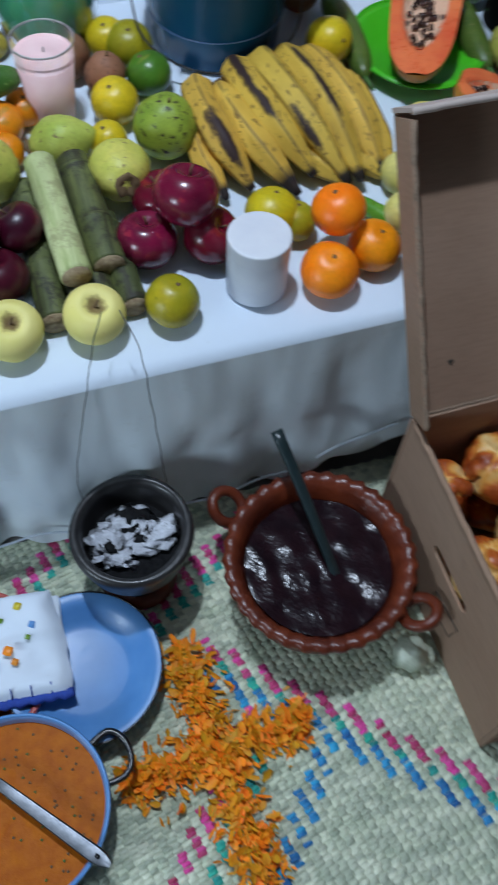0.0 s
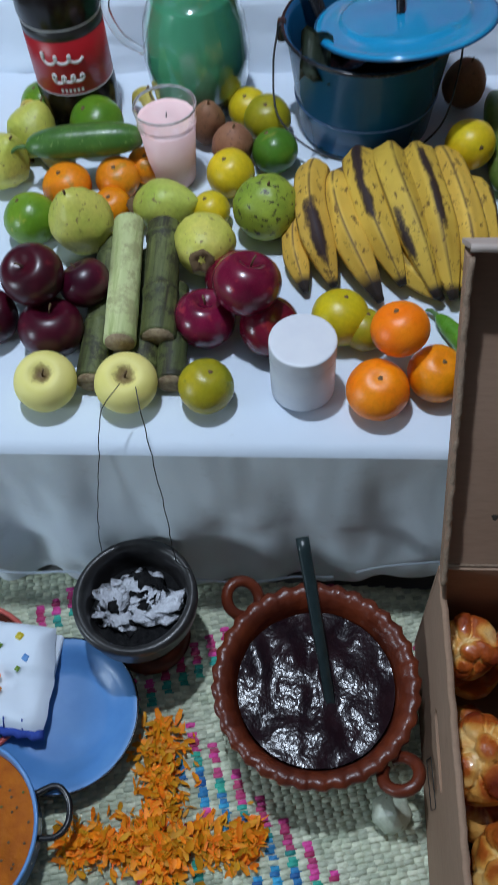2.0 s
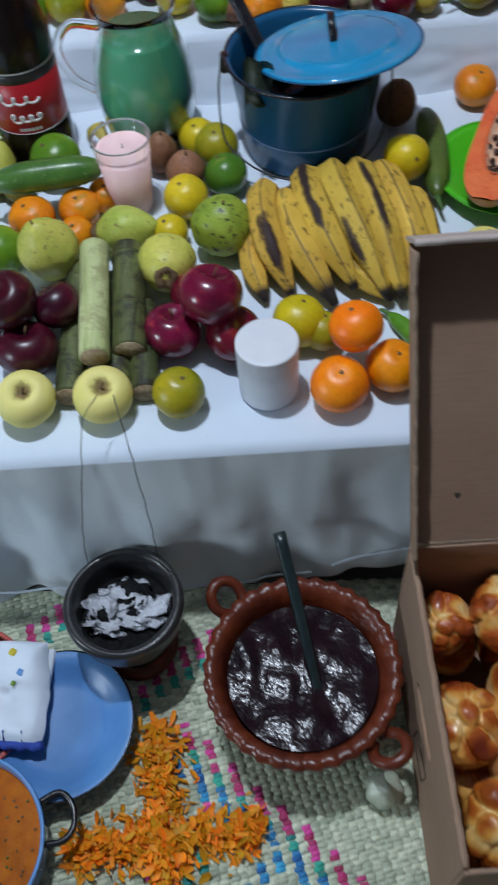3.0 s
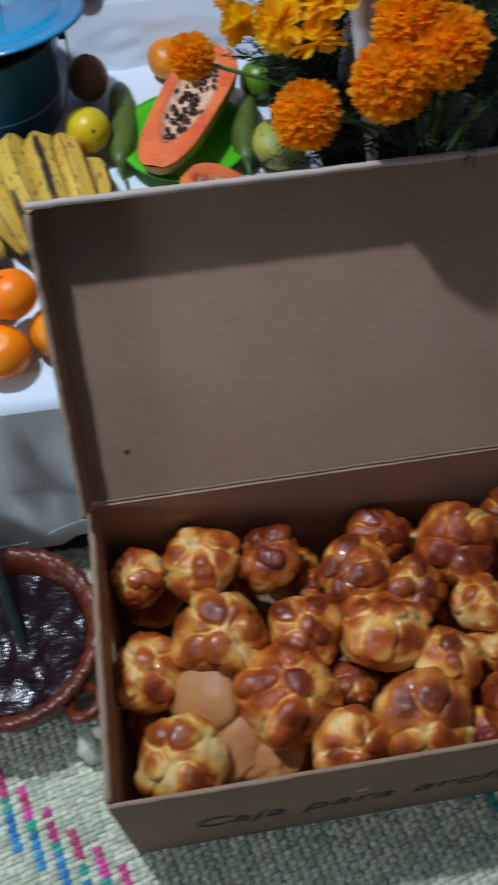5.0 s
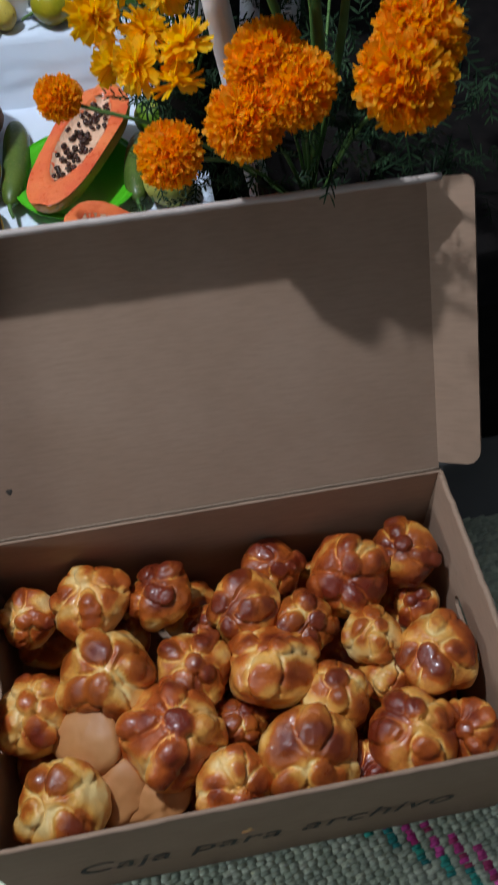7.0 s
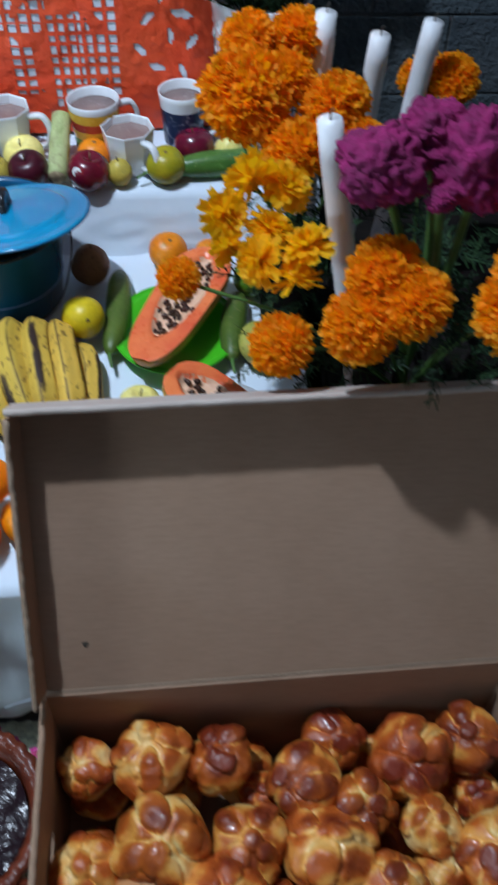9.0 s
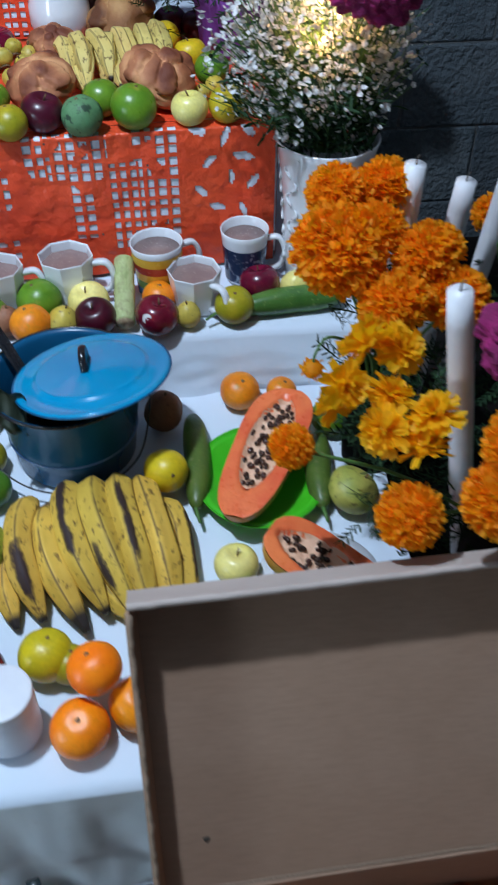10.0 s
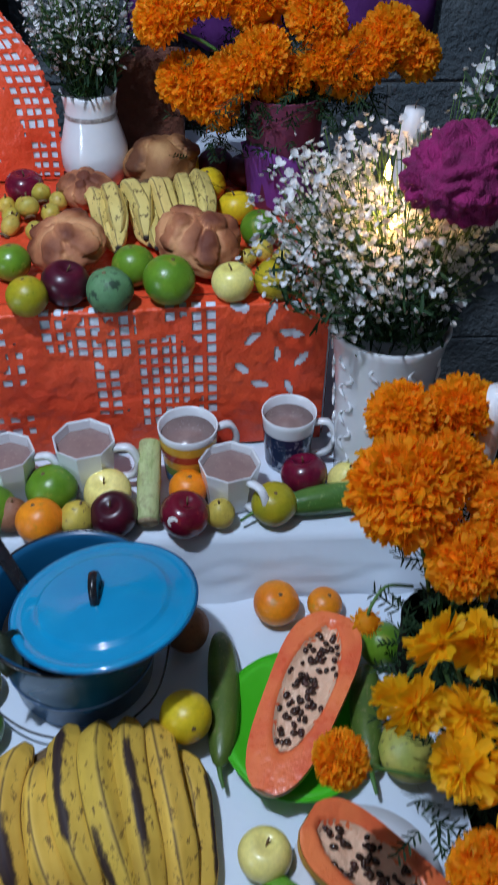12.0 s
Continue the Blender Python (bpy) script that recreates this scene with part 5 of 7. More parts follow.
for x, y, d, h, mt, rx, ry, rz, z in ((0.797, 1.610, 0.080, 0.104, GUAVA, 12, -8, 0, None), (0.955, 1.582, 0.076, 0.090, GUAVA, -86, 10, 0, 0.422), (0.897, 1.656, 0.066, 0.088, GREEN_GUAVA, 15, 78, 12, None), (1.028, 1.643, 0.082, 0.086, SPOTTED, 10, 5, 0, None), (0.668, 1.725, 0.074, 0.088, GUAVA, 25, 20, 40, None), (0.696, 1.790, 0.068, 0.080, GUAVA, -20, 30, 10, None)):
    ob = pear_fruit("guava", d, h, mt, x * 8, 0.05 if mt is SPOTTED else 0.42)
    if z:
        centre(ob, x, y, z, rx - 22, ry, rz)
    else:
        rest(ob, x, y, step1(y), rx, ry, rz)
    tagged(ob, {GUAVA: "ripe yellow guava with brown marks and a dry crown", GREEN_GUAVA: "green-yellow guava lying on its side", SPOTTED: "round green fruit with many black spots"}[mt], "guava", "guavas in the heap")
for x, y, d, mt, lab in ((0.725, 1.628, 0.070, LIME, "green lime at the heap's edge"), (0.784, 1.803, 0.076, LIME, "large green lime behind the cucumber"), (1.032, 1.760, 0.062, DARK_LIME, "dark green lime among yellow fruit"), (1.545, 1.856, 0.062, LIME, "green-yellow lime beside the papaya"), (0.697, 1.853, 0.062, LIME, "green lime behind the cola bottle")):
    tagged(rest(round_fruit("lime", d, mt, x * 4, 0.95, 0.03), x, y, step1(y), 20 * math.sin(x * 90), 15, x * 800), lab, "lime", "limes on the lowest step")
for x, y, d, mt, lab, z in ((0.760, 1.692, 0.066, TANGERINE, "small orange tangerine under the cucumber", None), (0.825, 1.711, 0.060, TANGERINE, "small orange tangerine under the cucumber", None), (0.823, 1.665, 0.050, ORANGE, "small bright tangerine among guavas", None), (1.411, 1.930, 0.065, TANGERINE, "brownish orange tangerine against the second step", None), (1.479, 1.930, 0.050, TANGERINE, "brownish tangerine behind the papaya half", None), (0.859, 1.739, 0.052, TANGERINE, "dull tangerine beside the glass candle", None)):
    tagged(rest(round_fruit("tangerine", d, mt, x * 6, 0.88, 0.08), x, y, step1(y), -10, 12, x * 700), lab, "tangerine", "small tangerines")
for x, y, d, mt in ((0.991, 1.845, 0.058, YELLOW_ORANGE), (1.018, 1.822, 0.065, GREEN_ORANGE), (0.976, 1.716, 0.064, YELLOW_ORANGE), (0.955, 1.656, 0.05, YELLOW_ORANGE)):
    tagged(rest(round_fruit("orange_fruit", d, mt, x * 5, 0.97, 0.04), x, y, step1(y), -16, 8, x * 900), "round yellow-green orange standing in the fruit heap", "orange", "greenish oranges")
tagged(centre(round_fruit("lemon", 0.064, YELLOW_ORANGE, 6.4, 1.06, 0.02), 1.285, 1.752, 0.436, 60, 0, 20), "bright yellow lemon lodged between the plantains and an avocado", "lemon")
for x, y, d, h in ((0.937, 1.809, 0.048, 0.068), (0.974, 1.770, 0.056, 0.062), (1.287, 1.888, 0.060, 0.074)):
    tagged(rest(pear_fruit("sapote", d, h, EGG, x, 0.12, False), x, y, step1(y), 8, 6, 0), "matt brown egg-shaped sapote behind the fruit heap", "sapote", "brown sapotes")
for x, y, d, z in ((0.730, 1.765, 0.048, 0), (0.690, 1.835, 0.050, 0), (0.838, 1.875, 0.036, 0)):
    tagged(rest(pear_fruit("small_guava", d, d * 1.05, SMALL_YELLOW, x * 9, 0.1), x, y, step1(y) + z, 30 * math.sin(x * 60), 20, 0), "small yellow guava in the altar heap", "guava", "small yellow guavas")
cu = long_fruit("cucumber", 0.158, 0.043, CUCUMBER, 2, 0.05)
tagged(centre(cu, 0.787, 1.728, 0.456, 0, 0, 8), "dark green cucumber lying over small tangerines", "cucumber")
cu = long_fruit("cucumber", 0.185, 0.046, CUCUMBER, 5, 0.16, 0.2, 0.05)
tagged(rest(cu, 1.505, 2.030, T2, 0, 0, 6), "green cucumber with a long stalk on the second step", "cucumber")
for x, y, ln, d, rz, sd in ((1.262, 1.468, 0.088, 0.026, -57, 3), (1.405, 1.535, 0.120, 0.040, -48, 4)):
    ob = long_fruit("green_chili", ln, d, CHILI, sd, 0.06, 0.25, 0.014)
    tagged(rest(ob, x, y, step1(y), 0, 0, rz), "smooth bright green chili pepper behind tangerines" if sd == 3 else "smooth bright green chili pepper behind the box lid", "chili", "green chilies on the cloth")
for x, y, ln, d, rz, sd in ((1.327, 1.796, 0.200, 0.042, 88, 1), (1.514, 1.757, 0.155, 0.042, 83, 2)):
    ob = long_fruit("avocado", ln, d, AVOCADO, sd, -0.12 if sd == 1 else 0.10, 0.15, 0.022)
    tagged(rest(ob, x, y, step1(y), 0, 0, rz), "long dark green avocado beside the green plate", "avocado", "avocados beside the papaya")
gd = pear_fruit("gourd", 0.078, 0.060, GOURD, 4, 0.1)
tagged(rest(gd, 1.552, 1.702, step1(1.702), 20, 20, 40), "withered yellow-green squash beside the papaya", "squash")


def canes():
    group = "sugar cane pieces"
    for a, b, r, mt, z, lab in (((0.861, 1.600), (0.874, 1.422), 0.0190, CANE_PALE, 0.055, "pale peeled piece of sugar cane on top of the pile"), ((0.837, 1.598), (0.840, 1.389), 0.019, CANE_GREEN, 0.020, "mottled green piece of sugar cane"), ((0.902, 1.609), (0.914, 1.440), 0.021, CANE_GREEN, 0.040, "mottled green piece of sugar cane"), ((0.922, 1.529), (0.932, 1.392), 0.0175, CANE_GREEN, 0.018, "short green piece of sugar cane"), ((0.885, 1.578), (0.897, 1.408), 0.018, CANE_GREEN, 0.019, "green piece of sugar cane in the pile")):
        p, q = Vector((*a, step1(a[1]) + z)), Vector((*b, step1(b[1]) + z * 0.9 + 0.001))
        ob = thing("sugar_cane", lab, "sugar cane", group)
        node = [] if mt is CANE_PALE else [0.12, 0.62]
        part("rind", tube([p.lerp(q, k / 40) for k in range(41)], lambda t: r * (1 + 0.07 * sum(math.exp(-((t - u) / 0.018) ** 2) for u in node) + 0.02 * nz(t * 6 + r * 900)), 18), mt, ob)
        for end, d in ((p, p - q), (q, q - p)):
            d = d.normalized()
            part("cut_end", tube([end - d * 0.002, end + d * 0.0022], r * 0.9, 16), CANE_END, ob, "brown fibrous cut end")
        for u in node:
            c = p.lerp(q, u)
            part("node_ring", tube([c - (q - p).normalized() * 0.002, c + (q - p).normalized() * 0.002], r * 1.062, 18), mt, ob)


canes()


def banana(name, path, r, material, parent, bruise=None, tipped=0.06):
    """One banana along a path; its section has blunt ridges. bruise: (from, to, side angle, half width) of a black patch."""
    pts = spline(path, 36)

    def rad(t):
        if t < 0.16:
            return r * (0.46 + 0.54 * (t / 0.16) ** 0.8)
        if t > 0.74:
            return r * max(0.24, 1 - ((t - 0.74) / 0.26) ** 1.6 * 0.80)
        return r * (1 + 0.03 * math.sin(t * 9))

    seg = 30
    turn = 0.9 * nz(r * 4000, path[0][0] * 50)
    ob = part(name, tube(pts, rad, seg, shape=lambda q: 1 + 0.075 * math.cos((q + turn) * 5) + 0.012 * math.cos(2 * q)), material, parent)
    tips, ridges, dark = [], [], []
    for i in range(37):
        t = i / 36
        for k in range(seg):
            a = TAU * k / seg
            tips.append(min(1.0, max(0.0, (t - 1 + tipped) / (tipped * 0.7)) + max(0.0, (0.030 - t) / 0.03)))
            ridges.append(max(0.0, math.cos((a + turn) * 5)))
            val = 0.0
            if bruise:
                t0, t1, mid, half = bruise
                off = abs((a - mid + math.pi) % TAU - math.pi) / half
                val = max(0.0, 1 - 0.62 * off) * max(0.0, min(1.0, (t - t0) / 0.16, (t1 - t) / 0.16)) * (1.30 + 0.6 * nz(t * 9 + r * 900, a * 1.5))
            dark.append(val)
    for key, vals in (("tip", tips), ("ridge", ridges), ("bruise", dark)):
        ob.data.attributes.new(key, "FLOAT", "POINT").data.foreach_set("value", vals)
    return ob


def plantains():
    ob = thing("banana_bunch", "bunch of ripe yellow plantains with black streaks lying on the cloth", "bananas")
    up = 1.5 * math.pi
    data = [
        ([(1.078, 1.700, 0.402), (1.066, 1.640, 0.410), (1.066, 1.590, 0.404), (1.082, 1.535, 0.390)], 0.0165, None, 0.14),
        ([(1.092, 1.735, 0.412), (1.082, 1.680, 0.430), (1.088, 1.612, 0.430), (1.116, 1.540, 0.394)], 0.0215, (0.50, 0.97, up + 0.2, 0.62), 0.05),
        ([(1.120, 1.712, 0.414), (1.116, 1.660, 0.430), (1.130, 1.600, 0.426), (1.172, 1.518, 0.394)], 0.0210, (0.02, 0.18, up + 0.6, 0.4), 0.16),
        ([(1.145, 1.752, 0.420), (1.146, 1.690, 0.440), (1.160, 1.620, 0.436), (1.198, 1.538, 0.402)], 0.0225, (0.02, 0.80, up + 0.35, 0.38), 0.05),
        ([(1.180, 1.752, 0.424), (1.182, 1.690, 0.446), (1.200, 1.620, 0.442), (1.240, 1.522, 0.398)], 0.0235, (0.60, 0.95, up + 0.9, 0.30), 0.06),
        ([(1.214, 1.756, 0.424), (1.220, 1.690, 0.446), (1.236, 1.614, 0.440), (1.258, 1.520, 0.398)], 0.0225, (0.16, 0.84, up - 0.05, 0.28), 0.07),
        ([(1.244, 1.752, 0.420), (1.256, 1.690, 0.438), (1.272, 1.615, 0.432), (1.288, 1.528, 0.398)], 0.0235, None, 0.08),
        ([(1.276, 1.720, 0.406), (1.296, 1.670, 0.414), (1.302, 1.600, 0.406), (1.303, 1.535, 0.392)], 0.0185, (0.2, 0.9, up - 0.9, 0.25), 0.08),
        ([(1.164, 1.660, 0.404), (1.186, 1.610, 0.404), (1.208, 1.565, 0.400), (1.246, 1.526, 0.391)], 0.0175, None, 0.08),
        ([(1.232, 1.650, 0.402), (1.250, 1.600, 0.404), (1.272, 1.560, 0.400), (1.296, 1.520, 0.391)], 0.0170, None, 0.10),
    ]
    for path, r, bruise, tipped in data:
        banana("plantain", path, r * 0.93, BANANA, ob, bruise, tipped)
    part("crown", tube(spline([(1.100, 1.716, 0.398), (1.175, 1.745, 0.406), (1.252, 1.735, 0.402)], 16), lambda t: 0.012 + 0.003 * math.sin(t * 9), 12), STEM, ob, "dry brown crown of the bunch")


plantains()


# ---- papaya ----
def papaya(name, length, width, m, label, seeds, seed):
    """A halved papaya, cut face up: skin shell, flesh face with a seed hollow, pulp and seeds."""
    ob = thing(name, label, "papaya", "papaya halves", m=m)
    half = lambda u: width / 2 * max(0.05, 1 - abs(2 * (0.015 + 0.97 * u) - 1) ** 3.8) ** 0.5 * (0.76 + 0.28 * u)
    n, seg = 34, 16
    bm = bmesh.new()
    rows = []
    for i in range(n + 1):
        u = i / n
        w = half(u)
        rows.append([(math.cos(math.pi * k / seg) * w, (u - 0.5) * length, -math.sin(math.pi * k / seg) * w * 0.92) for k in range(seg + 1)])
    vs = grid(bm, rows)
    bm.faces.new(vs[0]), bm.faces.new(vs[-1][::-1])
    part("skin", bm, PAPAYA_SKIN, ob, "orange-green papaya rind")
    hol = lambda u: 0.0 if u < 0.20 or u > 0.93 else (math.sin(math.pi * (u - 0.20) / 0.73) ** 0.42) * 0.64
    bm = bmesh.new()
    rows = []
    for i in range(n + 1):
        u = i / n
        w, h = half(u) * 0.995, hol(u)
        row = []
        for k in range(25):
            s = -1 + 2 * k / 24
            z = 0.0012 + 0.002 * (1 - s * s)
            if h and abs(s) < h:
                z -= 0.016 * math.sqrt(1 - (s / h) ** 2) * min(1, h * 4)
            row.append((s * w, (u - 0.5) * length, z + 0.0007 * nz(s * 6, u * 20, seed)))
        rows.append(row)
    grid(bm, rows)
    part("flesh", bm, FLESH, ob, "wet orange-red flesh")
    bm = bmesh.new()
    rows = []
    for i in range(n + 1):
        u = 0.20 + 0.72 * i / n
        w = half(u) * max(0.02, hol(u)) * 0.99
        rows.append([((-1 + 2 * k / 14) * w, (u - 0.5) * length, 0.0006 - 0.011 * math.sqrt(max(0, 1 - (-1 + 2 * k / 14) ** 2)) * min(1, hol(u) * 3) + 0.003 * nz(k * 0.9, u * 26, seed)) for k in range(15)])
    grid(bm, rows)
    part("pulp", bm, PULP, ob, "pale stringy pulp")
    rnd = random.Random(seed)
    sm = solid(10, 7, lambda t, p: Vector((0.0030 * math.sin(t) * math.cos(p), 0.0030 * math.sin(t) * math.sin(p), 0.0042 * math.cos(t))))
    first = part("seed", sm, SEED, ob)
    for k in range(seeds):
        u = rnd.uniform(0.24, 0.90)
        clump = nz(u * 9 + seed, 2.0)
        s = rnd.gauss(clump * 0.6, 0.55)
        if abs(s) > 0.95:
            continue
        w = half(u) * hol(u)
        o = first if k == 0 else new("seed", first.data)
        o.parent = ob
        o.matrix_basis = pose(s * w, (u - 0.5) * length, 0.0006 - 0.008 * math.sqrt(max(0, 1 - s * s)) + rnd.uniform(-0.001, 0.003), rnd.uniform(0, 180), rnd.uniform(0, 180), 0) @ Matrix.Scale(rnd.uniform(0.799, 1.351), 4)
    return ob


pl = thing("plastic_plate", "bright green plastic plate under the papaya", "plate", m=pose(1.422, 1.752, step1(1.752)) @ Matrix.Diagonal((0.78, 0.90, 1.0, 1.0)))
part("dish", lathe([(0, 0.001), (0.070, 0.001), (0.082, 0.004), (0.104, 0.020), (0.118, 0.024), (0.1185, 0.026), (0.103, 0.0235), (0.080, 0.008), (0, 0.005)], 64, lambda a, i: (0.004 * math.cos(2 * a), 0)), GREEN_PLASTIC, pl)
part("rim", tube([(0.1215 * math.cos(TAU * k / 60) if abs(math.cos(TAU * k / 60)) > 2 else (0.1185 + 0.004 * math.cos(2 * TAU * k / 60)) * math.cos(TAU * k / 60), (0.1185 + 0.004 * math.cos(2 * TAU * k / 60)) * math.sin(TAU * k / 60), 0.0252) for k in range(61)], 0.0018, 6, caps=False), GREEN_PLASTIC, pl)
papaya("papaya_half", 0.250, 0.108, pose(1.428, 1.760, 0.455, 6, -6, -27), "halved ripe papaya with black seeds on the green plate", 92, 3)
dish = thing("plastic_plate", "pale grey plastic plate under the smaller papaya half", "plate", m=pose(1.481, 1.567, step1(1.567)))
part("dish", lathe([(0, 0.001), (0.055, 0.001), (0.085, 0.012), (0.0855, 0.0135), (0.055, 0.004), (0, 0.004)], 48), WHITE_PLASTIC, dish)
papaya("papaya_half", 0.190, 0.104, pose(1.492, 1.556, 0.436, 14, 6, 56), "smaller halved papaya with black seeds behind the box lid", 58, 9)


# ---- vessels on the lowest step ----
def white_jar():
    ob = thing("white_jar", "plain white plastic jar standing upside down on the cloth", "jar", m=pose(1.083, 1.404, step1(1.404)))
    part("jar_body", lathe([(0, 0.0), (0.0345, 0.0), (0.0365, 0.002), (0.0372, 0.066)], 56), WHITE_PLASTIC, ob)
    part("cap", lathe([(0.0368, 0.0655), (0.0373, 0.067), (0.0374, 0.0825), (0.0373, 0.0845), (0.0366, 0.0856), (0.0350, 0.0859), (0.030, 0.0860), (0, 0.0860)], 56), WHITE_PLASTIC, ob, "flat white cap")


white_jar()


def glass_candle():
    ob = thing("glass_candle", "pink candle in a clear tapered glass among fruit", "candle", m=pose(0.896, 1.739, step1(1.739)) @ Matrix.Diagonal((0.93, 0.93, 1.0, 1.0)))
    g = part("glass", lathe([(0.0385, 0.088), (0.0412, 0.090), (0.0428, 0.114), (0.0436, 0.1165), (0.0420, 0.1165), (0.0412, 0.112), (0.0385, 0.088)], 48), GLASS, ob, "clear glass rim")
    g.visible_shadow = False
    part("rim", tube([(0.0428 * math.cos(TAU * k / 48), 0.0428 * math.sin(TAU * k / 48), 0.116) for k in range(49)], 0.0011, 6, caps=False), GREY_GILT, ob, "dark glass rim")
    part("wax", lathe([(0, 0.0), (0.0285, 0.0), (0.0310, 0.004), (0.0405, 0.0985), (0.034, 0.0965), (0.006, 0.096), (0, 0.098)], 40), PINK, ob, "pale pink wax in the glass")
    part("wick", tube([(0, 0, 0.097), (0.001, 0.001, 0.104)], 0.0009, 6), INK, ob)


glass_candle()


def cola_bottle():
    ob = thing("cola_bottle", "large dark cola bottle with a red label", "bottle", m=pose(0.750, 1.864, step1(1.864), 0, 0, 8))
    part("bottle", lathe([(0, 0.004), (0.030, 0.0), (0.048, 0.004), (0.054, 0.016), (0.054, 0.060), (0.0525, 0.066), (0.0525, 0.165), (0.055, 0.172), (0.0545, 0.200), (0.046, 0.240), (0.028, 0.285), (0.016, 0.305), (0.0145, 0.325), (0, 0.325)], 56), COLA, ob)
    cyl = lambda z0, z1, r, mt, nm, lb: part(nm, lathe([(r - 0.001, z0), (r, z0 + 0.0005), (r, z1 - 0.0005), (r - 0.001, z1)], 56), mt, ob, lb)
    lab = cyl(0.072, 0.148, 0.0532, LABEL_RED, "label", "red printed label")
    cyl(0.148, 0.162, 0.0533, LABEL_BLACK, "label_band", "black label band")
    cyl(0.162, 0.1645, 0.0536, LABEL_WHITE, "label_line", "white line")
    cyl(0.0705, 0.072, 0.0535, LABEL_WHITE, "label_line", "white line")

    def bent(u0, u1, z0, z1, slant):
        bm = bmesh.new()
        rows = []
        for j in (0, 1):
            rows.append([(0.0539 * math.sin((u0 + (u1 - u0) * k / 6 + slant * j) / 0.0539), -0.0539 * math.cos((u0 + (u1 - u0) * k / 6 + slant * j) / 0.0539), z0 + (z1 - z0) * j) for k in range(7)])
        grid(bm, rows)
        part("print_bar", bm, LABEL_WHITE, lab, smooth=False)

    for u0, u1, zc, amp, waves in ((-0.034, 0.020, 0.124, 0.010, 3.0), (-0.022, 0.022, 0.096, 0.008, 3.5)):
        pts = []
        for k in range(61):
            t = k / 60
            u = u0 + (u1 - u0) * t + 0.005 * math.cos(TAU * waves * t)
            pts.append((0.0538 * math.sin(u / 0.0538), -0.0538 * math.cos(u / 0.0538), zc + amp * (1 - 0.45 * min(1, t * 3)) * math.sin(TAU * waves * t)))
        part("script_stroke", tube(pts, 0.0019, 6), LABEL_WHITE, lab)
    for k in range(6):
        bent(-0.014 + 0.0055 * k, -0.0105 + 0.0055 * k, 0.0765, 0.0815, 0)


cola_bottle()


def green_jug():
    ob = thing("glass_jug", "clear glass jug of green drink with a looped handle", "jug", m=pose(0.918, 1.896, step1(1.896)))
    prof = [(0, 0.0), (0.052, 0.0), (0.060, 0.006), (0.071, 0.050), (0.074, 0.085), (0.068, 0.130), (0.055, 0.165), (0.051, 0.185), (0.057, 0.205), (0.0585, 0.2065), (0.0555, 0.206), (0.0490, 0.186), (0.053, 0.165), (0.0655, 0.130), (0.0713, 0.085), (0.0685, 0.050), (0.0575, 0.009), (0, 0.007)]
    spout = lambda a, i: (0.012 * math.exp(-((a - 0.5) / 0.35) ** 2), 0.002 * math.exp(-((a - 0.5) / 0.35) ** 2)) if 8 <= i <= 10 else (0, 0)
    g = part("glass_body", lathe(prof, 56, spout), GLASS, ob)
    g.visible_shadow = False
    part("drink", lathe([(0, 0.0095), (0.0565, 0.0095), (0.0675, 0.050), (0.0703, 0.085), (0.0645, 0.130), (0.0545, 0.160), (0.0530, 0.1645), (0, 0.165)], 56), GREEN_GLASS, ob, "deep green drink")
    pts = [(-0.050, -0.01, 0.182), (-0.088, -0.018, 0.190), (-0.110, -0.022, 0.160), (-0.098, -0.020, 0.115), (-0.072, -0.014, 0.088)]
    h = part("handle", tube(spline(pts, 26), lambda t: 0.0072 - 0.002 * t, 10), GLASS, ob)
    h.visible_shadow = False


green_jug()


